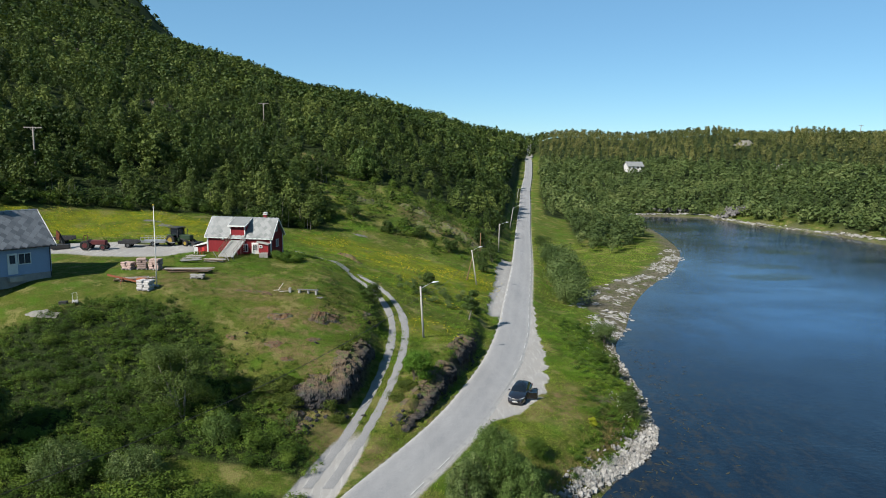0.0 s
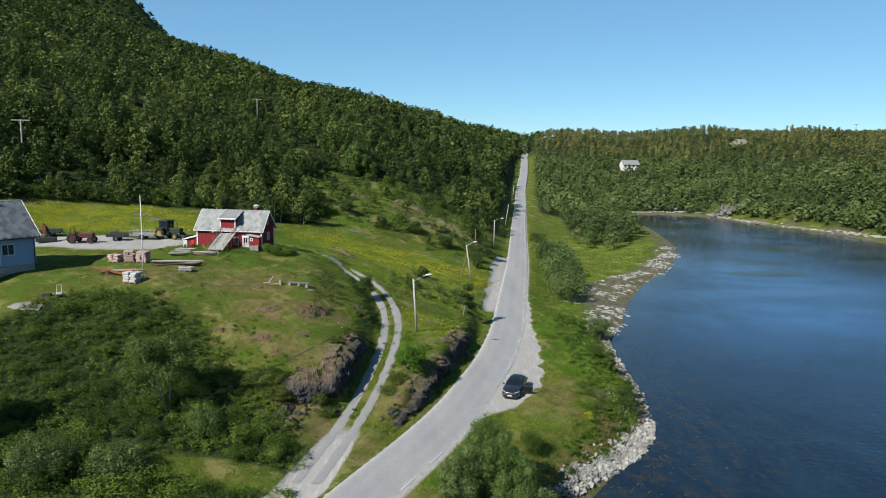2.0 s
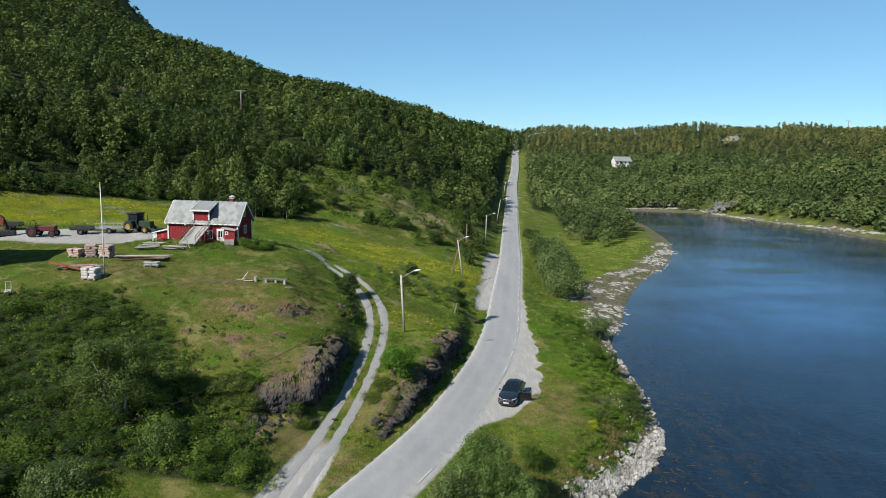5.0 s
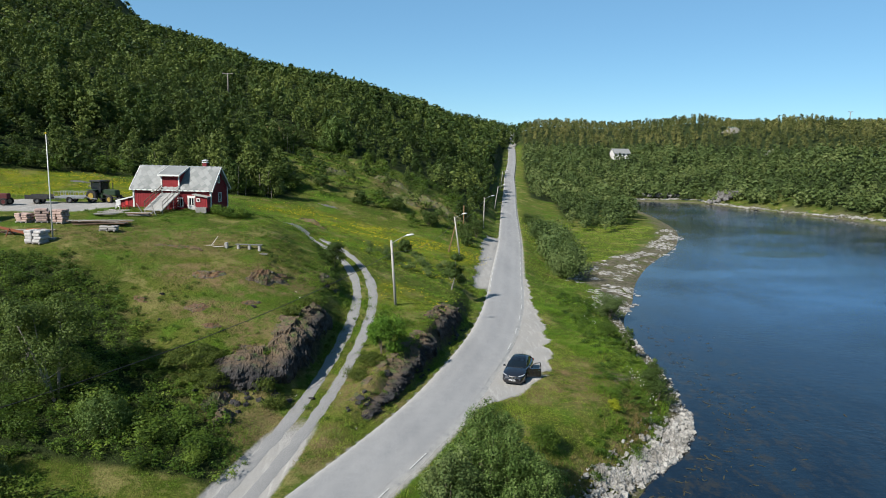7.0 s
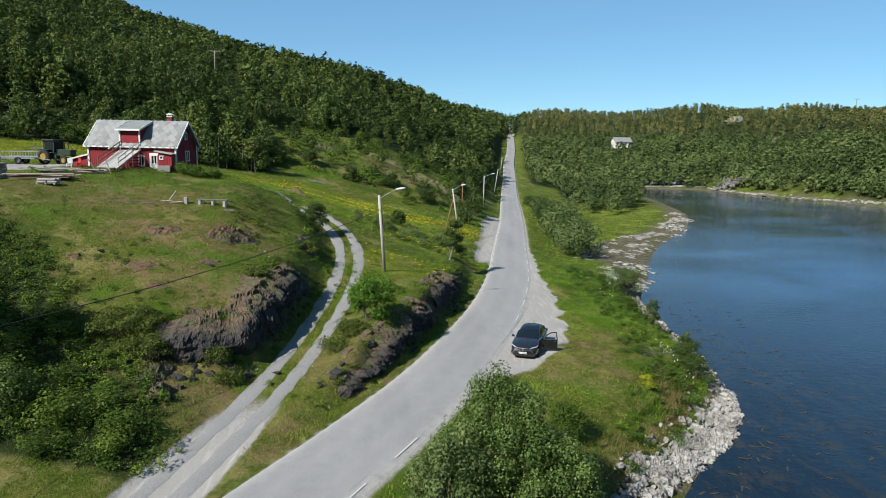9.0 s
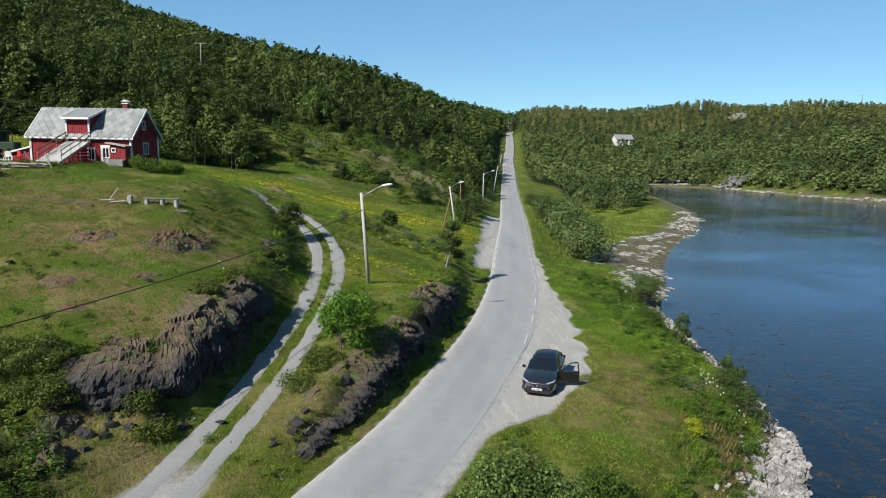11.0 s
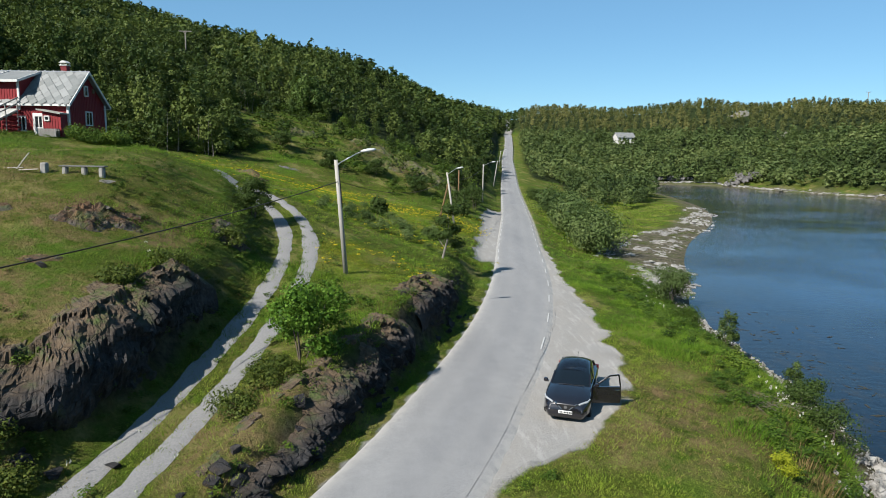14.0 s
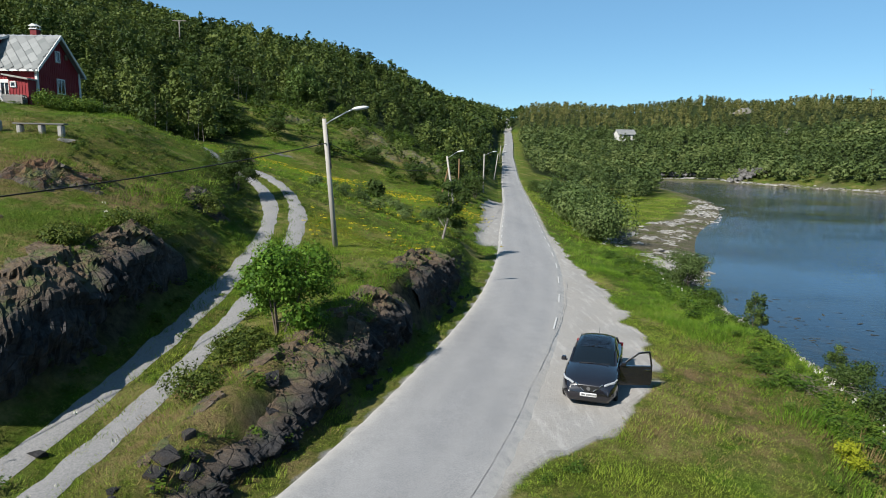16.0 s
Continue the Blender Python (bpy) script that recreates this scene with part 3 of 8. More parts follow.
def meadow_mask(x, y):
    west = blob(x, y, -52, 112, 26, 11, -4) * edge(y, 99, 103)
    east = blob(x, y, -6, 122, 24, 15, -25) * edge(road_x(y) - 5 - x, 0, 2)
    strip = blob(x, y, -3, 100, 12, 6, -12) * 0.7 + blob(x, y, 9, 128, 4, 14, 0) * 0.6
    return np.clip(west + east + strip * 0.8 + blob(x, y, -0.5, 80, 4, 5) * 0.5, 0, 1)


def shrub_line(x):
    return np.interp(x, (-90, -45, -42, -38, -34, -28, -24, -21, -18.4, -16, -12, -8), (62, 63, 65, 69.4, 70.4, 69.4, 66.8, 63.4, 60.2, 58.6, 54.8, 48))


def wood_mask(x, y):
    west = edge(hill_foot(y) - x, -1, 3) * edge(y, 100, 110)
    clearing = np.clip(blob(x, y, -14, 174, 17, 18, 20) + blob(x, y, 5, 170, 12, 18) + blob(x, y, -28, 184, 9, 8) + blob(x, y, -41, 200, 8, 5), 0, 1)
    lo = road_x(y) - 13 - (y - 160) * 0.6
    belt = edge(y, 182, 192) * edge(x - lo, 0, 4) * edge(road_x(y) - 5.5 - x, 0, 1.5) * (y < 520)
    return np.maximum(west * (1 - clearing), belt)


def bay_wood(x, y):
    """The near edge of the wood round the bay, past a strip of open grass."""
    return np.where(y > 265, edge(x - road_x(y), 7, 9), edge(y, 183, 190) * edge(x - 40 - (y - 190) * 0.12, 0, 3))


def house_glade(x, y):
    """Open ground below the white house on the far slope."""
    return np.clip(blob(x, y, 122, 419, 7, 8, -16) + blob(x, y, 124, 429, 9, 8) + blob(x, y, 205, 454, 10, 8) + blob(x, y, 193, 376, 8, 6), 0, 1)


def flat_width(y):
    return np.interp(y, (100, 110, 125, 140, 160, 187, 230, 300), (3, 6.5, 9.5, 10, 6.5, 5, 4.5, 4))


def SHORE_FLAT(y):
    return np.interp(y, (100, 107, 114, 124, 131, 140, 156, 170, 183, 205, 230, 260, 300), (27.5, 32.5, 35.2, 35.6, 39.8, 45, 55.5, 62.5, 68.5, 75, 81, 84, 86))


def masks(x, y, z):
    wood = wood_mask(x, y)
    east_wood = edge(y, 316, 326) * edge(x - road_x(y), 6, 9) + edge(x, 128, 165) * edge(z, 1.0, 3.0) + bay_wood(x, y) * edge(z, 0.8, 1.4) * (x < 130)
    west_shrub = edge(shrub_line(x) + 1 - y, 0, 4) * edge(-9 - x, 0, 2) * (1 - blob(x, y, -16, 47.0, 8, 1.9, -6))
    # the same dark floor covers the far mountain and patches of open hill
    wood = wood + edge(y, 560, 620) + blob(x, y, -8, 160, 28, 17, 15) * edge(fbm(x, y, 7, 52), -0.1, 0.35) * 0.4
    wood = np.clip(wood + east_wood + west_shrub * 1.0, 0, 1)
    gravel = 0.7 * np.clip(blob(x, y, -46, 92.5, 14, 5.5, -4) + blob(x, y, -36, 95, 7, 3.5, 0), 0, 1)
    verge = (1 - edge(np.abs(x - road_x(y)) - (road_half(y) - 2.4), 2.4, np.where(x > road_x(y), 3.3, 2.58)))
    lay_edge = np.interp(y, (56, 58.5, 61, 64, 67, 70, 76, 82, 90, 96, 110), (2.6, 4.8, 8.2, 10.2, 11.6, 12.2, 12.9, 13.5, 14.2, 14.8, 15.6))
    lay = edge(lay_edge + 0.4 - x + 0.5 * fbm(x, y, 2.0, 31), 0, 0.7) * edge(x - road_x(y), 0, 1) * edge(y, 56, 58) * edge(112 - y, 0, 3)
    lay = lay + edge(x - np.interp(y, (102, 112, 121, 147, 160), (7.3, 8.6, 9.8, 12.6, 15.2)) + 0.5 * fbm(x, y, 3.0, 32), 0, 0.8) * edge(road_x(y) - x, 0, 1) * edge(y, 99, 103) * edge(162 - y, 0, 8)
    apron = edge(60 - y, 0, 10) * edge(1.75 + (58 - y) * 0.05 - np.abs(x - np.interp(y, TRACK_Y, TRACK_X)), 0, 0.8) * edge(y, 30, 40)
    lay = lay + apron
    gravel = np.clip(gravel + verge * 0.75 + lay, 0, 1)
    dry = np.clip(blob(x, y, -12.5, 71, 5, 2.6, 45) * 0.9 + blob(x, y, -18, 69.6, 4, 2, 0) + blob(x, y, -15.5, 64.6, 3.5, 1.8, 0) * 0.8 + blob(x, y, -10.6, 62.5, 3.0, 3.4) + blob(x, y, -10.5, 56.5, 4, 2.2, 15) * 0.9 + blob(x, y, -9, 52, 6, 4) * 0.8 + blob(x, y, 13, 65, 6, 6) * 0.55
                  + blob(x, y, -3, 60, 3, 4) + blob(x, y, -25, 76, 12, 4) * 0.6 + blob(x, y, -20, 70, 15, 10) * 0.15 + blob(x, y, 0, 164, 13, 9, -35) + blob(x, y, -41, 200, 9, 6) * 1.2 + blob(x, y, 13.6, 64.6, 0.8, 3.2, -25) * 1.4 + blob(x, y, 13.2, 66.4, 1.5, 0.8) * 1.3 + blob(x, y, 11.5, 61.5, 3.2, 2.0) * 0.25 + edge(z, 0.7, 1.1) * edge(2.1 - z, 0, 0.5) * (y < 68) * (y > 40) * (x > 5) * 0.9, 0, 1)
    shore = edge(0.75 - z, 0, 0.45)
    flat = edge(SHORE_FLAT(y) - flat_width(y) + 2.0 * fbm(x, y, 6, 51) - x, 0, 2.0)
    shore = np.where((y > 101) & (y < 300) & (x < 130), (1 - flat) * edge(1.2 - z, 0, 0.4), shore)
    return wood, gravel, dry, shore


def build_ground():
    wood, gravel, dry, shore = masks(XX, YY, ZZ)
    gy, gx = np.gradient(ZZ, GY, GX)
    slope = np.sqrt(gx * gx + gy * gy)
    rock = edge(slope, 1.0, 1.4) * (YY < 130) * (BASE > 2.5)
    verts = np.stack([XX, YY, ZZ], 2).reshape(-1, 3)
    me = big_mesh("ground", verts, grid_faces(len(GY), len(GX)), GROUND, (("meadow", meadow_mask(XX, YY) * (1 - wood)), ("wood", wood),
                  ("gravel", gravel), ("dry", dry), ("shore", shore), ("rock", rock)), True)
    return tagged(new("ground", me), "green hillside ground with grass, meadow and wooded slopes", "ground", kind="structure")


build_ground()


def build_water():
    xs, ys = steps(-60, 1900, 5, 90, 1.5, 1.05), steps(-150, 330, 40, 200, 1.5, 1.05)
    x, y = np.meshgrid(xs, ys)
    shallow = 1 - edge(-height(x, y), 0.1, 3.4)
    x2 = np.maximum(x, -5 + 0 * y)
    verts = np.stack([x2, y, np.zeros_like(x)], 2).reshape(-1, 3)
    me = big_mesh("water", verts, grid_faces(len(ys), len(xs)), WATER, (("shallow", shallow), ("weedy", 1 - edge(y + 0.25 * (x - 25), 62, 125)), ("dark_reflection", np.clip(blob(x, y, 81, 158, 12, 5, 10) + blob(x, y, 88, 173, 9, 4, 5) + blob(x, y, 106, 200, 10, 5, 5), 0, 1))), True)
    tagged(new("water", me), "calm blue fjord bay with dark weed patches and painted dark reflections", "water", kind="structure")


build_water()


def ribbon(name, ys, left, right, lift, material, label, attrs=True, n=6, crown=0.0):
    """A strip of paving that lies on the ground between two curves."""
    ys = np.asarray(ys, float)
    t = np.linspace(0, 1, n)
    x = left(ys)[:, None] * (1 - t) + right(ys)[:, None] * t
    y = np.repeat(ys[:, None], n, 1)
    z = lift(x, y) + crown * (1 - (2 * t - 1) ** 2)
    z[:, 0] -= 0.10
    z[:, -1] -= 0.10
    wheel_wear = np.exp(-((np.abs(2 * t - 1) - 0.36) / 0.16) ** 2)
    me = big_mesh(name, np.stack([x, y, z], 2).reshape(-1, 3), grid_faces(len(ys), n), material, (("edge", np.repeat(np.abs(2 * t - 1)[None] ** 6, len(ys), 0)), ("wheel", np.repeat(wheel_wear[None], len(ys), 0))), True)
    return tagged(new(name, me), label, name, kind="structure")


ROAD_YS = steps(-140, 505, 45, 140, 0.8, 1.03)
road = ribbon("road", ROAD_YS, lambda y: road_x(y) - road_half(y), lambda y: road_x(y) + road_half(y), lambda x, y: road_z(y) + 0.0, ASPHALT,
              "worn grey asphalt road with dashed white edge lines", n=21, crown=0.06)


# ---- plants ----
def leaf_cloud(rng, n, centre, radii, size, squash=1.0, hollow=0.35):
    """n leaf triangles in a lumpy shell round centre. Returns verts (3n, 3)."""
    d = rng.normal(size=(n, 3))
    d /= np.linalg.norm(d, axis=1)[:, None]
    lumps = rng.normal(size=(7, 3))
    lumps /= np.linalg.norm(lumps, axis=1)[:, None]
    bulge = 0.78 + 0.34 * np.max(np.clip(d @ lumps.T, 0, 1) ** 4, axis=1)
    r = (hollow + (1 - hollow) * rng.rand(n) ** 0.45) * bulge
    p = np.asarray(centre) + d * r[:, None] * np.asarray(radii)
    out = d + 0.34 * rng.normal(size=(n, 3)) + np.array((0, 0, 0.25))
    a = np.cross(out, rng.normal(size=(n, 3)))
    a = a / np.linalg.norm(a, axis=1)[:, None]
    b = np.cross(a, out)
    b /= np.linalg.norm(b, axis=1)[:, None]
    s = size * (0.6 + 0.8 * rng.rand(n))[:, None]
    b[:, 2] *= squash
    return np.stack([p - a * s * 0.5, p + a * s * 0.5, p + b * s], 1).reshape(-1, 3)


def tube(p, q, r0, r1, k=5):
    """A tapered tube from p to q. Returns verts and triangles."""
    p, q = np.asarray(p, float), np.asarray(q, float)
    d = (q - p) / max(1e-6, np.linalg.norm(q - p))
    u = np.cross(d, (0.3, 0.9, 0.1))
    u /= np.linalg.norm(u)
    v = np.cross(d, u)
    ang = np.arange(k) * 2 * math.pi / k
    ring = np.cos(ang)[:, None] * u + np.sin(ang)[:, None] * v
    verts = np.concatenate([p + ring * r0, q + ring * r1])
    i = np.arange(k)
    j = (i + 1) % k
    return verts, np.concatenate([np.stack([i, j, j + k], 1), np.stack([i, j + k, i + k], 1)])


def join(pieces):
    """Join (verts, faces) pairs."""
    vs, fs, n = [], [], 0
    for v, f in pieces:
        vs.append(v)
        fs.append(f + n)
        n += len(v)
    return np.concatenate(vs), np.concatenate(fs)


def plain_faces(n):
    return np.arange(n * 3, dtype=np.int32).reshape(-1, 3)


def crown_template(seed, leaves, size, kind="birch"):
    """Leaf triangles of a tree one unit high."""
    rng = np.random.RandomState(seed)
    out = []
    if kind == "birch":
        blobs = rng.randint(6, 10)
        turn = rng.rand() * 6.28
        for k in range(blobs):
            h = 0.24 + 0.66 * (k + 0.6 * rng.rand()) / blobs
            w = 0.25 * math.sin(math.pi * ((h - 0.06) / 0.98) ** 0.8) + 0.03
            a = turn + k * 2.4 + rng.normal() * 0.3
            r = w * (0.50 + 0.25 * rng.rand())
            out.append(leaf_cloud(rng, int(leaves / blobs * (0.6 + 1.6 * w / 0.28 * 0.5)), (math.cos(a) * w * 0.50, math.sin(a) * w * 0.50, h), (r, r, 0.10 + 0.07 * rng.rand()), size, hollow=0.5))
    elif kind == "pine":
        for k in range(7):
            h = 0.28 + 0.70 * k / 7
            w = 0.24 * (1.08 - h) ** 0.7 + 0.03
            out.append(leaf_cloud(rng, leaves // 7, (rng.normal() * 0.03, rng.normal() * 0.03, h), (w, w, 0.09), size, 0.6))
    else:
        for k in range(6):
            a, d = rng.rand() * 6.28, 0.30 * rng.rand() ** 0.5
            h = 0.45 + 0.30 * rng.rand()
            out.append(leaf_cloud(rng, leaves // 6, (math.cos(a) * d, math.sin(a) * d, h * 0.8), (0.30, 0.30, 0.40 * h + 0.12), size))
    return np.concatenate(out)


def plant_many(name, places, heights, widths, templates, material, label, category, seed, stand=4.0):
    """Many plants in one mesh of kind stuff. places (n, 3)."""
    rng = np.random.RandomState(seed)
    n = len(places)
    pick = rng.randint(len(templates), size=n)
    verts, tints = [], []
    for k, t in enumerate(templates):
        idx = np.nonzero(pick == k)[0]
        if not len(idx):
            continue
        a = rng.rand(len(idx)) * 6.283
        c, s = np.cos(a)[:, None], np.sin(a)[:, None]
        w, h = widths[idx][:, None], heights[idx][:, None]
        x = (t[None, :, 0] * c - t[None, :, 1] * s) * w + places[idx, 0][:, None]
        y = (t[None, :, 0] * s + t[None, :, 1] * c) * w + places[idx, 1][:, None]
        z = t[None, :, 2] * h + places[idx, 2][:, None]
        verts.append(np.stack([x, y, z], 2).reshape(-1, 3))
        own = 0.55 * rng.rand(len(idx)) + 0.45 * np.clip(0.5 + 0.7 * fbm(places[idx, 0], places[idx, 1], stand, 90), 0, 1)
        tints.append(np.repeat(own, t.shape[0]))
    verts, tints = np.concatenate(verts), np.concatenate(tints)
    me = big_mesh(name, verts, plain_faces(len(verts) // 3), material, (("tint", tints),))
    return tagged(new(name, me), label, category, kind="stuff")


def scatter(rng, x0, x1, y0, y1, spacing, keep):
    """Jittered places on a grid where keep(x, y, z) exceeds chance."""
    xs, ys = np.arange(x0, x1, spacing), np.arange(y0, y1, spacing)
    x, y = np.meshgrid(xs, ys)
    x = (x + (rng.rand(*x.shape) - 0.5) * spacing * 0.95).ravel()
    y = (y + (rng.rand(*y.shape) - 0.5) * spacing * 0.95).ravel()
    z = height(x, y)
    k = keep(x, y, z) > rng.rand(len(x))
    return np.stack([x[k], y[k], z[k]], 1)


def seen_side(x, y):
    """The wedge of land that lies before the road's bend, widened."""
    return (np.abs(x - 0.02 * y) < 0.69 * y + 9).astype(float)


BIRCHES_NEAR = [crown_template(80 + k, 540, 0.048) for k in range(8)]
BIRCHES = [crown_template(k, 200, 0.072) for k in range(8)]
BIRCHES_FAR = [crown_template(20 + k, 62, 0.130) for k in range(8)]
BIRCHES_TINY = [crown_template(120 + k, 34, 0.20) for k in range(6)]
FINE_BUSHES = [crown_template(140 + k, 760, 0.048, "bush") for k in range(6)]
SLOPE_BUSHES = [crown_template(160 + k, 640, 0.048, "bush") for k in range(6)]
STALKS = [crown_template(190 + k, 72, 0.115, "bush") for k in range(7)]
HERBS = [crown_template(170 + k, 260, 0.085, "bush") for k in range(5)]
UNDERGROWTH = [crown_template(200 + k, 110, 0.11, "bush") for k in range(6)]
BUSHES = [crown_template(40 + k, 380, 0.075, "bush") for k in range(6)]
PINES = [crown_template(60 + k, 84, 0.11, "pine") for k in range(6)]


def build_woods():
    rng = np.random.RandomState(5)
    west = lambda x, y, z: wood_mask(x, y) * seen_side(x, y)
    p = scatter(rng, -190, 60, 104, 290, 4.0, west)
    h = 3.4 + 5.6 * rng.rand(len(p)) ** 1.4 + 1.8 * fbm(p[:, 0], p[:, 1], 22, 3)
    h = np.maximum(h, 2.2)
    w = h * (0.80 + 0.35 * rng.rand(len(p)))
    near = p[:, 1] < 185
    plant_many("birch_wood", p[near], h[near], w[near], BIRCHES_NEAR, LEAF_FAR, "dense green birch wood at the meadow's edge", "woodland", 1, 18.0)
    plant_many("hill_birch_wood", p[~near], h[~near], w[~near], BIRCHES, LEAF_FAR, "dense green birch wood on the hillside", "woodland", 6, 18.0)
    edge_trees = near & (wood_mask(p[:, 0] + 7, p[:, 1] - 5) < 0.5)
    pieces = []
    for (x, y, z), t in zip(p[edge_trees], h[edge_trees]):
        for _ in range(rng.randint(0, 3)):
            a, b = rng.normal(size=2) * 0.5, rng.normal(size=2) * 0.35
            pieces.append(tube((x + a[0], y + a[1], z - 0.2), (x + a[0] + b[0], y + a[1] + b[1], z + t * 0.7), 0.06, 0.02, 4))
    v, f = join(pieces)
    tagged(new("birch_stems", big_mesh("birch_stems", v, f, BIRCH_BARK)), "pale slender birch stems at the wood's edge", "woodland", kind="stuff")
    p = scatter(rng, -400, 120, 290, 610, 6.3, lambda x, y, z: edge(hill_foot(y) - x, -1, 3) * seen_side(x, y) * (z < 150))
    h = 5.5 + 3.5 * rng.rand(len(p))
    plant_many("far_birch_wood", p, h, h * (1.0 + 0.3 * rng.rand(len(p))), BIRCHES_FAR, LEAF_FAR, "green birch wood high on the hill", "woodland", 2, 18.0)
    p = scatter(rng, -560, -150, 600, 960, 8.5, lambda x, y, z: edge(fbm(x, y, 40, 15), -0.6, 0.2) * (np.abs(x) < 0.72 * y + 30))
    h = 5.0 + 4.0 * rng.rand(len(p))
    plant_many("mountain_wood", p, h, h * 1.5, BIRCHES_TINY, LEAF_FAR, "sparse dark birch wood on the mountain side", "woodland", 7)
    p = scatter(rng, -110, 12, 100, 200, 2.2, lambda x, y, z: (wood_mask(x, y) > 0.4) * (wood_mask(x + 4, y - 4) < 0.6) * 0.9)
    h = 1.2 + 1.8 * rng.rand(len(p))
    plant_many("wood_edge_bushes", p, h, h * (1.1 + 0.4 * rng.rand(len(p))), BUSHES, LEAF_SHRUB, "leafy bushes along the edge of the wood", "shrubs", 9)
    p = scatter(rng, -95, -14, 108, 168, 2.7, lambda x, y, z: (wood_mask(x, y) > 0.6) * seen_side(x, y) * 0.9)
    h = 1.4 + 1.8 * rng.rand(len(p))
    plant_many("wood_undergrowth", p, h, h * (1.2 + 0.4 * rng.rand(len(p))), UNDERGROWTH, LEAF_FAR, "dark green undergrowth between the birches", "shrubs", 56)
    east = lambda x, y, z: np.clip(bay_wood(x, y) * (z > 0.6) * (x < 130) + edge(x, 122, 135) * (z > 1.3), 0, 1) * seen_side(x, y) * (1 - house_glade(x, y))
    p = scatter(rng, 25, 330, 120, 470, 4.2, lambda x, y, z: east(x, y, z) * (z < 22))
    h = 4.2 + 3.6 * rng.rand(len(p)) ** 1.4
    w = h * (1.0 + 0.3 * rng.rand(len(p)))
    k = (p[:, 1] < 275) & (p[:, 0] < 120)
    plant_many("shore_birch_wood", p[k], h[k], w[k], BIRCHES, LEAF_BAY, "green birch wood on the near shore of the bay", "woodland", 55, 18.0)
    plant_many("bay_birch_wood", p[~k], h[~k], w[~k], BIRCHES_FAR, LEAF_BAY, "low green birch wood round the bay", "woodland", 3, 18.0)
    p = scatter(rng, 60, 470, 200, 620, 5.8, lambda x, y, z: east(x, y, z) * (z >= 22))
    h = 4.5 + 3.5 * rng.rand(len(p))
    plant_many("pine_wood", p, h, h * (0.9 + 0.3 * rng.rand(len(p))), PINES, LEAF_PINE, "brownish green pine wood on the far ridge", "woodland", 4, 18.0)


build_woods()


def shrub_keep(x, y, z):
    return edge(shrub_line(x) - y, 0, 2.5) * edge(-8.5 - x, 0, 2) * edge(y, 36, 40) * (np.abs(x) < 0.68 * y + 9)


def build_shrubs():
    rng = np.random.RandomState(8)
    thick = lambda x, y: edge(fbm(x, y, 6, 92), -0.45, 0.25)
    glade = lambda x, y: 1 - blob(x, y, -16, 47.0, 8, 1.9, -6)
    p = scatter(rng, -62, -8, 36, 70, 1.45, lambda x, y, z: shrub_keep(x, y, z) * (0.25 + 0.7 * thick(x, y)) * glade(x, y) * (0.12 + 0.88 * edge(shrub_line(x) - y, 2.5, 5.5)))
    h = 0.9 + 1.1 * rng.rand(len(p)) ** 2 + 0.5 * np.clip(fbm(p[:, 0], p[:, 1], 7, 9), -0.5, 1)
    plant_many("shrub_slope", p, h, h * (1.3 + 0.5 * rng.rand(len(p))), SLOPE_BUSHES, LEAF_SHRUB, "lush green deciduous shrubs on a slope", "shrubs", 11)
    p = scatter(rng, -62, -8, 36, 72, 0.60, lambda x, y, z: shrub_keep(x, y - 1.0, z) * 0.9 * glade(x, y))
    h = 0.45 + 0.45 * rng.rand(len(p))
    plant_many("fireweed_slope", p, h, h * (1.1 + 0.4 * rng.rand(len(p))), STALKS, LEAF_HERB, "tall green fireweed and raspberry canes between the shrubs", "herbs", 13, 3.0)
    p = scatter(rng, 18, 44, 114, 172, 1.9, lambda x, y, z: edge(3.1 - np.abs(x - 24.7 - (y - 119) * 0.105), 0, 0.8) * edge(y, 116, 119) * edge(169 - y, 0, 3) * 0.85)
    h = 4.4 + 2.8 * rng.rand(len(p))
    plant_many("willow_thicket", p, h, h * (0.75 + 0.3 * rng.rand(len(p))), FINE_BUSHES, LEAF_WILLOW, "grey-green willow thicket beside the road", "shrubs", 12)


build_shrubs()


# ---- mesh helpers ----
def part(name, bm, material, parent=None, label="", smooth=False):
    """Links a bmesh as one mesh object under a thing or a part."""
    me = bpy.data.meshes.new(name)
    bmesh.ops.recalc_face_normals(bm, faces=bm.faces)
    bm.to_mesh(me)
    bm.free()
    for m in material if isinstance(material, (list, tuple)) else [material]:
        me.materials.append(m)
    if smooth:
        me.polygons.foreach_set("use_smooth", np.ones(len(me.polygons), bool))
    ob = new(name, me)
    ob.parent = parent
    if label:
        ob["label"] = label
    return ob


def shared(name, me, parent, m):
    """One more piece on a mesh that alike pieces share."""
    ob = new(name, me)
    ob.parent = parent
    ob.matrix_local = m
    return ob


def base(name, m, label, category, group=""):
    ob = new(name)
    ob.empty_display_size = 0.2
    ob.matrix_world = m
    return tagged(ob, label, category, group)


def box(bm, lo, hi, bevel=0.0, m=None):
    """A box from corner to corner, with its edges taken off."""
    made = bmesh.ops.create_cube(bm, size=1)["verts"]
    for v in made:
        v.co = Vector([lo[k] + (v.co[k] + 0.5) * (hi[k] - lo[k]) for k in range(3)])
    if bevel:
        edges = list({e for v in made for e in v.link_edges})
        made = list({v for f in bmesh.ops.bevel(bm, geom=edges, offset=bevel, segments=1, affect="EDGES")["faces"] for v in f.verts} | {v for v in made if v.is_valid})
    if m is not None:
        bmesh.ops.transform(bm, matrix=m, verts=[v for v in made if v.is_valid])
    return bm


def one_box(lo, hi, bevel=0.0, m=None):
    return box(bmesh.new(), lo, hi, bevel, m)


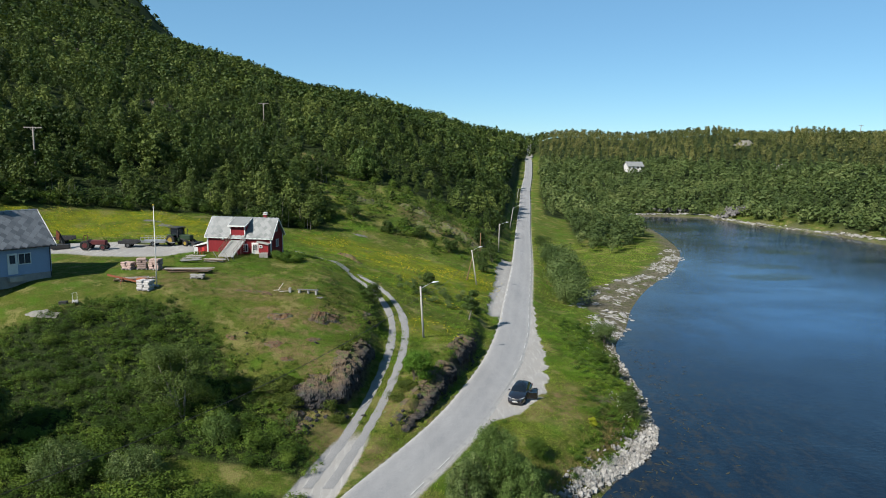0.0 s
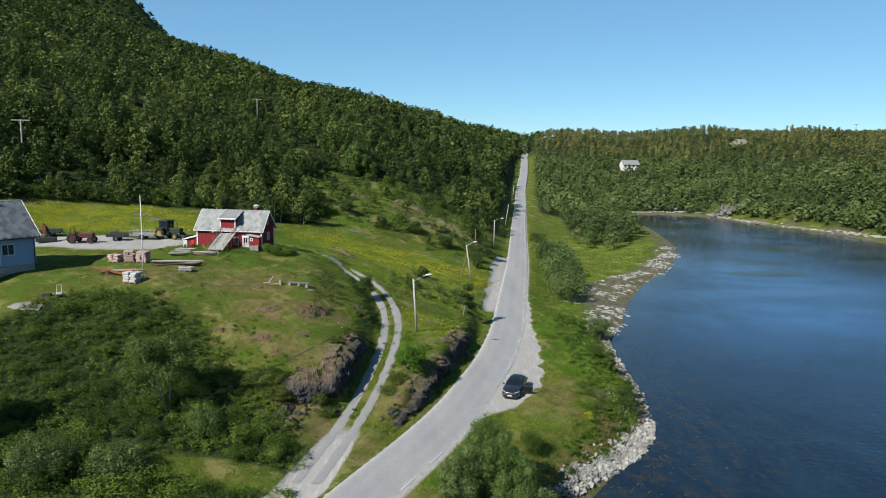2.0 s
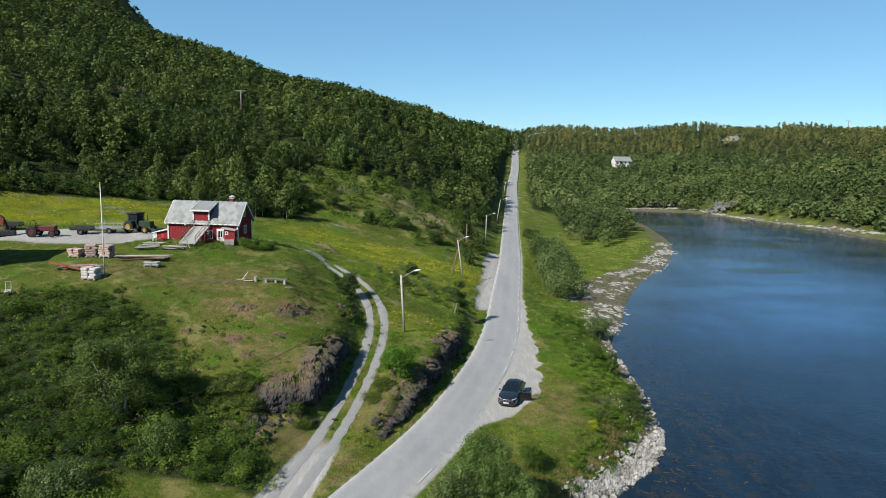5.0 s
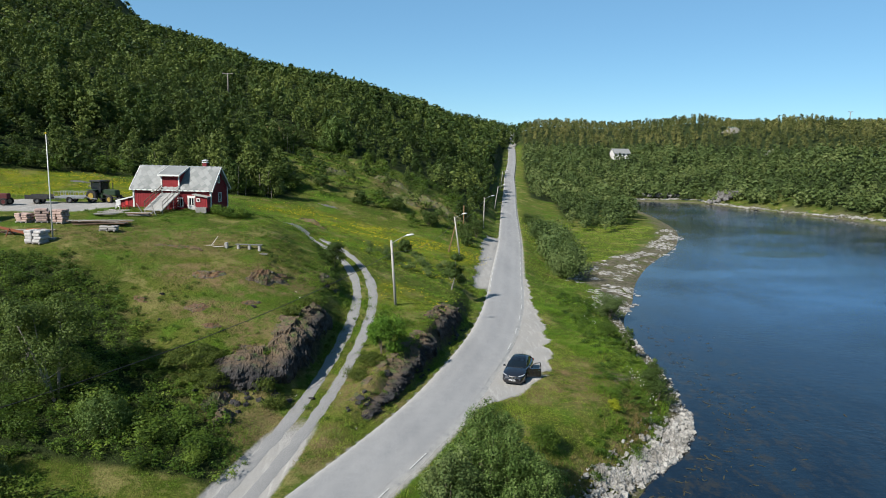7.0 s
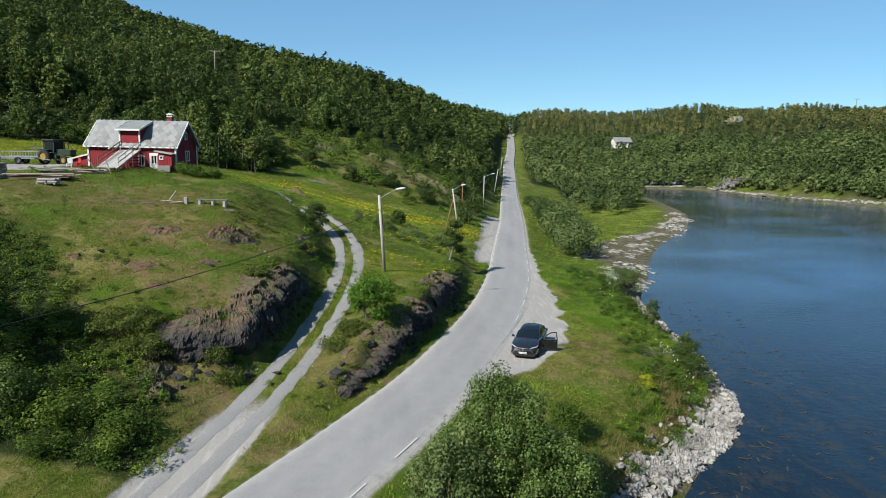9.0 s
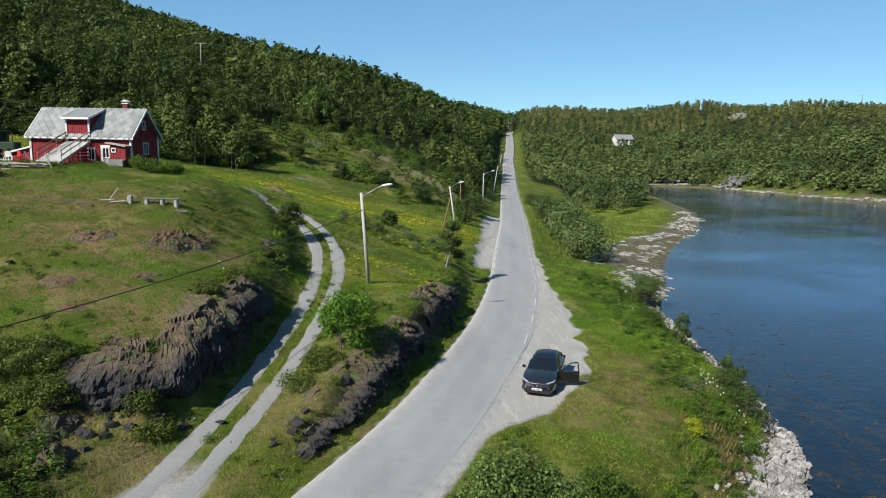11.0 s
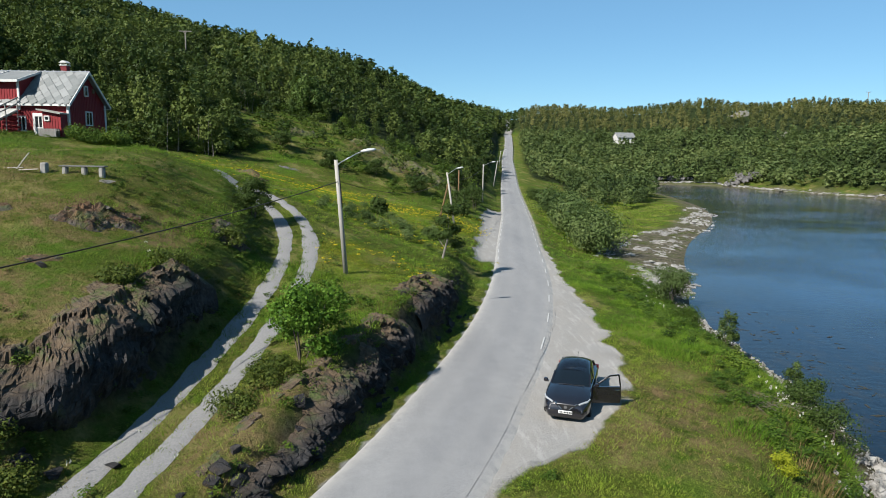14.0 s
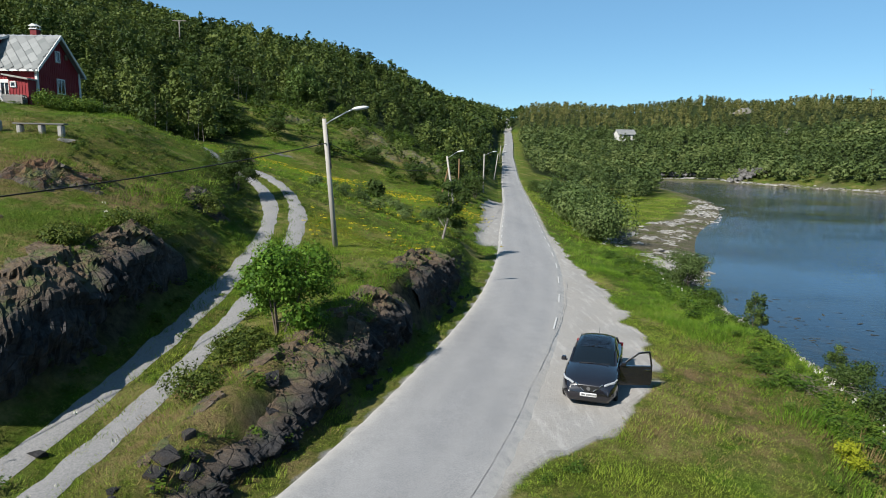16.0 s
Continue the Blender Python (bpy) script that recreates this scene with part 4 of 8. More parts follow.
def rod(bm, p, q, r0, r1=None, k=8, caps=True):
    """A tapered round bar from p to q."""
    p, q = Vector(p), Vector(q)
    d = q - p
    m = Matrix.Translation((p + q) / 2) @ d.to_track_quat("Z", "Y").to_matrix().to_4x4()
    bmesh.ops.create_cone(bm, cap_ends=caps, segments=k, radius1=r0, radius2=r0 if r1 is None else r1, depth=d.length, matrix=m)
    return bm


def beam(bm, p, q, w, h, bevel=0.01):
    """A square bar from p to q."""
    p, q = Vector(p), Vector(q)
    d = q - p
    m = Matrix.Translation(p) @ d.to_track_quat("Z", "Y").to_matrix().to_4x4()
    return box(bm, (-w / 2, -h / 2, 0), (w / 2, h / 2, d.length), bevel, m)


def prism(bm, outline, lo, hi, axis="y"):
    """Extrudes an outline of (a, b) pairs between lo and hi along an axis."""
    def at(a, b, c):
        return {"x": (c, a, b), "y": (a, c, b), "z": (a, b, c)}[axis]
    n = len(outline)
    f = [bm.verts.new(at(a, b, lo)) for a, b in outline]
    g = [bm.verts.new(at(a, b, hi)) for a, b in outline]
    bm.faces.new(f)
    bm.faces.new(g[::-1])
    for i in range(n):
        bm.faces.new((f[i], f[(i + 1) % n], g[(i + 1) % n], g[i]))
    return bm


def stone(rng, size, flat=0.6, n=9):
    """An angular stone: the hull of random points. Returns verts and triangles."""
    bm = bmesh.new()
    for p in rng.normal(size=(n, 3)):
        p = p / np.linalg.norm(p) * (0.75 + 0.4 * rng.rand())
        bm.verts.new((p[0] * size, p[1] * size * (0.6 + 0.5 * rng.rand()), p[2] * size * flat))
    bmesh.ops.convex_hull(bm, input=bm.verts)
    bm.verts.ensure_lookup_table()
    loose = [v for v in bm.verts if not v.link_faces]
    bmesh.ops.delete(bm, geom=loose, context="VERTS")
    bmesh.ops.triangulate(bm, faces=bm.faces)
    bm.verts.index_update()
    v = np.array([v.co[:] for v in bm.verts])
    f = np.array([[w.index for w in g.verts] for g in bm.faces])
    bm.free()
    return v, f


def block(rng):
    """An angular block: a cube with its corners knocked about. Returns verts and triangles."""
    bm = bmesh.new()
    for c in [(a, b, e) for a in (-1, 1) for b in (-1, 1) for e in (-1, 1)]:
        q = np.array(c) * (1 - 0.45 * rng.rand(3))
        bm.verts.new(q)
    bmesh.ops.convex_hull(bm, input=bm.verts)
    bmesh.ops.delete(bm, geom=[v for v in bm.verts if not v.link_faces], context="VERTS")
    bmesh.ops.triangulate(bm, faces=bm.faces)
    bm.verts.index_update()
    v, f = np.array([v.co[:] for v in bm.verts]), np.array([[w.index for w in g.verts] for g in bm.faces])
    bm.free()
    return v, f


BLOCKS = [block(np.random.RandomState(700 + k)) for k in range(16)]


def set_blocks(rng, places, sizes, turn):
    """Angular blocks that stand out of bedrock, with one run of joints. Returns (verts, faces) pairs."""
    out = []
    for p, s in zip(places, sizes):
        v, f = BLOCKS[rng.randint(len(BLOCKS))]
        r = np.array(Euler((0.30 + rng.normal() * 0.22, 0.18 + rng.normal() * 0.22, turn + rng.normal() * 0.35)).to_matrix())
        out.append(((v * (s, s * (0.5 + 0.5 * rng.rand()), s * (0.30 + 0.45 * rng.rand()))) @ r.T + p, f))
    return out


STONES = [stone(np.random.RandomState(k), 1.0, 0.65) for k in range(14)]
SLABS = [stone(np.random.RandomState(50 + k), 1.0, 0.22, 14) for k in range(10)]


def stone_field(name, places, sizes, material, label, category, seed, kinds=STONES, tilt=0.5, lean=None, kind="stuff"):
    """Many stones in one mesh."""
    rng = np.random.RandomState(seed)
    pieces = []
    for p, s in zip(places, sizes):
        v, f = kinds[rng.randint(len(kinds))]
        e = Euler((rng.normal() * tilt, rng.normal() * tilt, rng.rand() * 6.28)).to_matrix()
        r = np.array(e)
        if lean is not None:
            r = np.array(Euler(lean).to_matrix()) @ r
        s3 = np.array([s, s * (0.7 + 0.6 * rng.rand()), s * (0.7 + 0.6 * rng.rand())])
        pieces.append((((v * s3) @ r.T) + np.asarray(p), f))
    v, f = join(pieces)
    return tagged(new(name, big_mesh(name, v, f, material)), label, category, kind=kind)


# ---- road markings, track ----
def build_dashes():
    bm = bmesh.new()
    box(bm, (-0.04, 0, -0.006), (0.04, 2.2, 0.006))
    me = bpy.data.meshes.new("dash")
    bm.to_mesh(me)
    bm.free()
    me.materials.append(PAINT_WHITE)
    for side, y, step in ((-1, 101.4, 5.0), (1, 72.4, 5.5)):
        while y < 260:
            off = side * (road_half(y) - 0.30)
            a = Vector((float(road_x(y) + off), y, float(road_z(y)) + 0.035))
            b = Vector((float(road_x(y + 2.2) + off), y + 2.2, float(road_z(y + 2.2)) + 0.035))
            shared("dash", me, road, Matrix.Translation(a) @ (b - a).to_track_quat("Y", "Z").to_matrix().to_4x4())
            y += step
    for y in (45.0, 49.2):
        off = road_half(y) - 0.30
        a = Vector((float(road_x(y) + off), y, float(road_z(y)) + 0.035))
        b = Vector((float(road_x(y + 2.2) + off), y + 2.2, float(road_z(y + 2.2)) + 0.035))
        shared("dash", me, road, Matrix.Translation(a) @ (b - a).to_track_quat("Y", "Z").to_matrix().to_4x4())
    tar = painted("tar", (0.26, 0.26, 0.26), 0.8, 0.4)
    # a tarred joint along the outer edge of the bend
    ys = np.arange(44, 84, 0.25)
    mid = road_x(ys) + np.interp(ys, (44, 64, 84), (2.0, 2.16, 2.62)) + 0.03 * fbm(ys, ys * 0, 2.6, 61)
    w = 0.008 + 0.006 * fbm(ys, ys * 0, 0.9, 62)
    x = np.stack([mid - w, mid + w], 1)
    y = np.stack([ys, ys], 1)
    z = np.stack([road_z(ys), road_z(ys)], 1) + 0.034
    ob = new("tar_joint", big_mesh("tar_joint", np.stack([x, y, z], 2).reshape(-1, 3), grid_faces(len(ys), 2), tar))
    ob.parent = road


build_dashes()

track = new("gravel_track")
tagged(track, "two-rut gravel farm track with a grassy middle", "track", kind="structure")


def build_ruts():
    ys = np.arange(46.5, 99.5, 0.25)
    cx = smooth_curve(ys, TRACK_Y, TRACK_X)
    rng = np.random.RandomState(3)
    for side in (-1, 1):
        w = 0.44 + 0.07 * fbm(ys, ys * 0, 3.0, 5 + side) + 0.06 * fbm(ys, ys * 0, 0.7, 15 + side)
        mid = cx + side * 0.78
        t = np.linspace(-1, 1, 5)
        x = mid[:, None] + t * w[:, None]
        y = np.repeat(ys[:, None], 5, 1)
        z = height(x, y) + 0.055 - 0.02 * (1 - t * t) - 0.05 * (np.abs(t) > 0.9)
        me = big_mesh("rut", np.stack([x, y, z], 2).reshape(-1, 3), grid_faces(len(ys), 5), TRACK_GRAVEL, (), True)
        ob = new("rut", me)
        ob.parent = track
    # the stretch that bends away behind the knoll to the yard
    px, py = np.array((-13.9, -17, -20, -23.0)), np.array((99.5, 101.2, 102.0, 102.0))
    s = np.linspace(0, 1, 24)
    qx, qy = np.interp(s, np.linspace(0, 1, 4), px), np.interp(s, np.linspace(0, 1, 4), py)
    t = np.linspace(-1, 1, 4)
    x, y = qx[:, None] + 0 * t, qy[:, None] + t * 1.0
    me = big_mesh("rut", np.stack([x, y, height(x, y) + 0.04], 2).reshape(-1, 3), grid_faces(24, 4), TRACK_GRAVEL, (), True)
    ob = new("rut", me)
    ob.parent = track


build_ruts()


# ---- rocks ----
def along(points, n, rng, spread):
    """n random places near a line of (x, y) points."""
    pts = np.asarray(points, float)
    s = np.concatenate([[0], np.cumsum(np.linalg.norm(np.diff(pts, axis=0), axis=1))])
    u = rng.rand(n) * s[-1]
    x = np.interp(u, s, pts[:, 0]) + rng.normal(size=n) * spread
    y = np.interp(u, s, pts[:, 1]) + rng.normal(size=n) * spread
    return x, y


def facets(p, rng, cell, amp):
    """How far each point of p (n, 3) stands out: flat fracture planes, a step at each joint."""
    sets = np.array(((0.22, 0.12, 0.97), (0.93, 0.30, 0.20), (-0.32, 0.93, 0.18))) + rng.normal(size=(3, 3)) * 0.10
    sets /= np.linalg.norm(sets, axis=1)[:, None]
    u = (p @ sets.T) / (cell * np.array((0.75, 1.15, 1.0)))
    u = u + 0.35 * np.stack([fbm(p[:, 0] + 3 * k, p[:, 1] + p[:, 2] * (1 + k), cell * 2.2, 300 + k, 2) for k in range(3)], 1)
    i = np.floor(u).astype(int)
    i[:, 1] += (i[:, 0] * 7) % 3
    table = rng.rand(4096)
    key = (i[:, 0] * 73 + i[:, 1] * 193 + i[:, 2] * 389) % 4096
    tilt = (np.stack([table[(key + 997 * k) % 4096] for k in (1, 2, 3)], 1) - 0.5) * 0.7
    return (table[key] + ((u - np.floor(u) - 0.5) * tilt).sum(1)) * amp


def rock_face(foot, top, seed, label, cell=1.0, amp=0.55, step=0.12, back=0.7, material=ROCK):
    """A broken rock face between a line of feet and a line of tops, each (x, y), which runs on over the brow."""
    rng = np.random.RandomState(seed)
    foot, top = np.asarray(foot, float), np.asarray(top, float)
    s = np.concatenate([[0], np.cumsum(np.linalg.norm(np.diff(foot, axis=0), axis=1))])
    nu = int(s[-1] / step)
    u = np.linspace(0, s[-1], nu)
    fx, fy = np.interp(u, s, foot[:, 0]), np.interp(u, s, foot[:, 1])
    tx, ty = np.interp(u, s, top[:, 0]), np.interp(u, s, top[:, 1])
    rag = 0.35 * fbm(u, u * 0, 2.2, seed)
    out_x, out_y = fx - tx, fy - ty
    ln = np.maximum(0.3, np.hypot(out_x, out_y))
    out_x, out_y = out_x / ln, out_y / ln
    nv = int(3.6 / step)
    v = np.linspace(-0.35, 1, nv)
    zf, zt = height(fx + out_x * 0.3, fy + out_y * 0.3), height(tx - out_x * 0.4, ty - out_y * 0.4)
    end = np.clip(np.minimum(u, s[-1] - u) / 1.6, 0, 1)
    rows = []
    for k in v:
        if k < 0.62:
            t = max(0.0, k) / 0.62
            # steep and a little undercut below, leaning back above
            lift = t / 0.55 * 0.74 if t < 0.55 else 0.74 + 0.26 * (t - 0.55) / 0.45
            w = 0.10 * t - 0.14 * math.sin(math.pi * min(1, t / 0.6)) + 0.69 * max(0.0, (t - 0.5) / 0.5) ** 1.2
            z = zf + (zt - zf) * lift * (1 + 0.16 * fbm(u, u * 0, 2.6, seed + 2)) + min(0, k) * 1.2
            x, y = fx + (tx - fx) * w, fy + (ty - fy) * w
        else:
            t = (k - 0.62) / 0.38
            x = fx + (tx - fx) * 0.75 - out_x * t * (back + rag)
            y = fy + (ty - fy) * 0.75 - out_y * t * (back + rag)
            z = np.maximum(height(x, y), zt * (1 - t) + height(x, y) * t) - 0.30 * t * t - 0.02
        rows.append(np.stack([x, y, z], 1))
    p = np.stack(rows, 0).reshape(-1, 3)
    f = facets(p, rng, cell * 1.5, amp * 0.60) + facets(p, rng, cell * 0.60, amp * 0.34) + facets(p, rng, cell * 0.28, amp * 0.26) + facets(p, rng, cell * 0.15, amp * 0.15)
    f = f + 0.25 * amp * fbm(p[:, 0] + p[:, 1], p[:, 2] * 1.5 + p[:, 1] * 0.3, 1.9, seed + 5)
    fade = np.repeat(np.clip((1 - v) / 0.3, 0, 1), nu) * np.tile(end, nv)
    gone = np.tile(np.clip(0.15 - 0.9 * fbm(u, u * 0 + 5, 3.2, seed + 1), 0, 1), nv)
    f = (f - amp * (0.45 + 0.9 * gone)) * fade
    nx, ny = np.tile(out_x, nv), np.tile(out_y, nv)
    slope = np.repeat(np.clip((v - 0.45) / 0.3, 0, 1), nu)
    p = p + np.stack([nx * f * (1 - 0.6 * slope), ny * f * (1 - 0.6 * slope), f * (0.15 + 0.5 * slope) - (1 - np.tile(end, nv)) * 0.5], 1)
    pick = rng.permutation(np.nonzero((fade > 0.25) & (np.repeat(v, nu) > -0.1) & (gone < 0.5))[0])[:int(u[-1] * 2.2)]
    blocks = set_blocks(rng, p[pick] - np.array((0, 0, 0.08)), 0.05 + 0.20 * rng.rand(len(pick)) ** 2.2, seed * 1.3)
    quads = grid_faces(nv, nu)
    verts, tris = join([(p, np.concatenate([quads[:, (0, 1, 2)], quads[:, (0, 2, 3)]]))] + blocks)
    brow = np.repeat(edge(v, 0.26, 0.48), nu) * (0.75 + 0.25 * np.tile(end, nv)) + 0.35 * np.repeat(edge(0.12 - v, 0, 0.2), nu)
    brow = np.concatenate([brow, np.zeros(len(verts) - len(p))])
    me = big_mesh("rock_outcrop", verts, tris, material, (("brow", brow),))
    return tagged(new("rock_outcrop", me), label, "rock")


def rock_patch(x, y, rx, ry, turn, rise, seed, label, cell=0.5, material=ROCK, sink=0.12, n=34):
    """A low hump of bare broken bedrock in the grass."""
    rng = np.random.RandomState(seed)
    u, v = np.meshgrid(np.linspace(-1, 1, n), np.linspace(-1, 1, n))
    c, s = math.cos(radians(turn)), math.sin(radians(turn))
    px, py = x + u * rx * c - v * ry * s, y + u * rx * s + v * ry * c
    r = np.sqrt(u * u + v * v) + 0.28 * fbm(px, py, max(rx, ry) * 0.5, seed)
    dome = rise * (1 - np.clip(r, 0, 1.4) ** 2)
    p = np.stack([px, py, height(px, py) + dome - sink], 2).reshape(-1, 3)
    f = (facets(p, rng, cell, rise * 0.45) + facets(p, rng, cell * 0.45, rise * 0.30) + facets(p, rng, cell * 0.2, rise * 0.14)) * np.clip(1.2 - r, 0, 1).ravel()
    p[:, 2] += f - rise * 0.35
    m = int(np.clip(1.6 * rx * ry / cell ** 2, 8, 60))
    pick = rng.permutation(np.nonzero(r.ravel() < 0.95)[0])[:m]
    blocks = set_blocks(rng, p[pick] - np.array((0, 0, 0.04)), cell * (0.10 + 0.38 * rng.rand(m) ** 2.4), seed * 0.7)
    quads = grid_faces(n, n)
    verts, tris = join([(p, np.concatenate([quads[:, (0, 1, 2)], quads[:, (0, 2, 3)]]))] + blocks)
    brow = np.concatenate([edge(0.95 - r.ravel() + 0.35 * v.ravel(), 0, 0.3) * 0.85, np.zeros(len(verts) - len(p))])
    me = big_mesh("rock_outcrop", verts, tris, material, (("brow", brow),))
    return tagged(new("rock_outcrop", me), label, "rock")


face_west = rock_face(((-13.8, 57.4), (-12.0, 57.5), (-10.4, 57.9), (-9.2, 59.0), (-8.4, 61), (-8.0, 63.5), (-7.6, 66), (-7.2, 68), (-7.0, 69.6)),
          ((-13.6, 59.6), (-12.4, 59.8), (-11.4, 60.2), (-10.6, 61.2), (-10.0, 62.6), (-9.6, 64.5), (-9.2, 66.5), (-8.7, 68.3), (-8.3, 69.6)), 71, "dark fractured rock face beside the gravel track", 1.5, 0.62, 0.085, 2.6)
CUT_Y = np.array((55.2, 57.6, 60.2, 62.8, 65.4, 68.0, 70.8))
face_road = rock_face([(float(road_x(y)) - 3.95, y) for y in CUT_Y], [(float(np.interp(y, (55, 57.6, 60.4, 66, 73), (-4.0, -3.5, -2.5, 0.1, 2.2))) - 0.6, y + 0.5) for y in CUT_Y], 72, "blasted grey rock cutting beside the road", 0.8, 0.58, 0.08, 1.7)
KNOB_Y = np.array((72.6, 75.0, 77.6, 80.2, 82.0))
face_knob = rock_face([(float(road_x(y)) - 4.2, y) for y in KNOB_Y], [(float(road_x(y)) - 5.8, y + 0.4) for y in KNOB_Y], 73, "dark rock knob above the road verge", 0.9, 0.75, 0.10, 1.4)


def loose_blocks(parent, line, n, spread, smin, smax, seed):
    """Fallen angular blocks that lie against a rock face."""
    rng = np.random.RandomState(seed)
    meshes = [big_mesh("block", v, f, ROCK) for v, f in BLOCKS[:6]]
    x, y = along(line, n, rng, spread)
    for a, b in zip(x, y):
        s = smin + (smax - smin) * rng.rand() ** 1.8
        shared("block", meshes[rng.randint(6)], parent, Matrix.Translation((a, b, hz(a, b) + s * 0.15)) @ Euler((rng.normal() * 0.4, rng.normal() * 0.4, rng.rand() * 6.3)).to_matrix().to_4x4()
               @ Matrix.Diagonal((s, s * (0.5 + 0.6 * rng.rand()), s * (0.4 + 0.5 * rng.rand()), 1)))


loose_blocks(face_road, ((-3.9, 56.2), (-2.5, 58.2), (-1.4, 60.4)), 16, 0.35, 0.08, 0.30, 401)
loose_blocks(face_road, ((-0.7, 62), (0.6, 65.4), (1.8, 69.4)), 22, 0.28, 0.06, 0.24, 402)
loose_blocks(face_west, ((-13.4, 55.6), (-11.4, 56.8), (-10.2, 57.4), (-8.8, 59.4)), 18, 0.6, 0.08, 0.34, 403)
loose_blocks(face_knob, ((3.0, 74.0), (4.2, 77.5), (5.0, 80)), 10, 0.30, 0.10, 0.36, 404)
rock_patch(-12.7, 71.2, 3.1, 1.1, 46, 0.60, 74, "rusty brown bedrock ledge in the grass", 0.5, LEDGE)
rock_patch(-17.4, 69.6, 2.0, 0.8, 8, 0.40, 75, "rusty lichen-covered stones in dry grass", 0.45, LEDGE)
rock_patch(-16.6, 65.0, 1.5, 0.8, 12, 0.22, 76, "pale flat bedrock patch in the grass", 0.5, LEDGE)
rock_patch(-21.2, 65.2, 1.0, 0.5, -30, 0.2, 77, "pale stones in the grassy slope", 0.4, LEDGE)
rock_patch(-13.0, 66.6, 1.5, 0.7, 20, 0.18, 95, "dry lichen-covered bedrock above the track", 0.4, LEDGE)
rock_patch(-15.0, 62.6, 1.3, 0.6, 10, 0.2, 98, "dry lichen-covered bedrock above the junipers", 0.4, LEDGE)
rock_patch(-12.8, 56.0, 1.2, 0.9, 30, 0.6, 99, "jagged grey rock in the shrub slope", 0.5)
rock_patch(-11.8, 54.4, 1.0, 0.8, 60, 0.55, 100, "jagged grey rock in the shrub slope", 0.5)
rock_patch(-8.3, 76.6, 1.0, 1.7, -10, 0.5, 78, "dark rocks on the bank above the track")
rock_patch(-13.6, 94.0, 2.2, 0.7, 140, 0.4, 79, "grey rocks along the bank of the track", 0.5, LEDGE)
rock_patch(3.5, 162, 9, 2.6, -35, 1.3, 80, "mossy bedrock slabs on the hill slope", 1.2, MOSSY)
rock_patch(-7, 170, 7, 2.2, -25, 1.2, 96, "mossy bedrock slabs on the hill slope", 1.2, MOSSY)
rock_patch(-20, 166, 5, 2.0, 20, 1.0, 81, "lichen-covered bedrock on the hill", 1.2, MOSSY)
rock_patch(-3, 158, 4, 1.6, -20, 1.0, 103, "lichen-covered bedrock on the hill", 1.0, MOSSY)
rock_patch(-16, 112, 5, 1.0, 125, 0.5, 82, "broken rock ledge below the birch wood", 0.8, LEDGE)
rock_patch(-90, 218, 9, 4, 40, 1.8, 83, "dark crag among the trees", 2.0, sink=0.6)
rock_patch(-50.6, 116, 2.2, 0.8, 5, 0.25, 104, "pale flat rock in the hay meadow", 0.6, GREY_SCREE)
rock_patch(205, 456, 9, 5, 10, 2.6, 105, "pale bare rock among the pines on the ridge", 2.0, PALE_CRAG, 0.4)
rock_patch(193, 378, 6, 3, 15, 2.0, 106, "pale bare rock on the far slope", 1.6, PALE_CRAG, 0.4)
rock_patch(-178, 315, 16, 7, 40, 2.5, 84, "dark crag among the trees", 3.0)
rock_patch(-21.5, 74.5, 2.6, 0.8, 0, 0.2, 97, "pale flat bedrock below the flagpole", 0.5, LEDGE)


def build_boulders():
    rng = np.random.RandomState(9)
    for x, y, s in ((-12.6, 66.0, 0.34), (-20.0, 66.2, 0.32), (-6.9, 58.6, 0.3), (-8.4, 58.1, 0.34), (22.4, 62.0, 0.5), (-3.4, 57.6, 0.4), (19.8, 70.6, 0.3), (-18.8, 62.8, 0.28)):
        v, f = STONES[rng.randint(len(STONES))]
        ob = new("boulder", big_mesh("boulder", v * s, f, ROCK))
        ob.matrix_world = pose(x, y, hz(x, y) + s * 0.2, 0, 0, rng.rand() * 360)
        tagged(ob, "weathered grey boulder lying in the grass", "boulder", "loose boulders")


build_boulders()


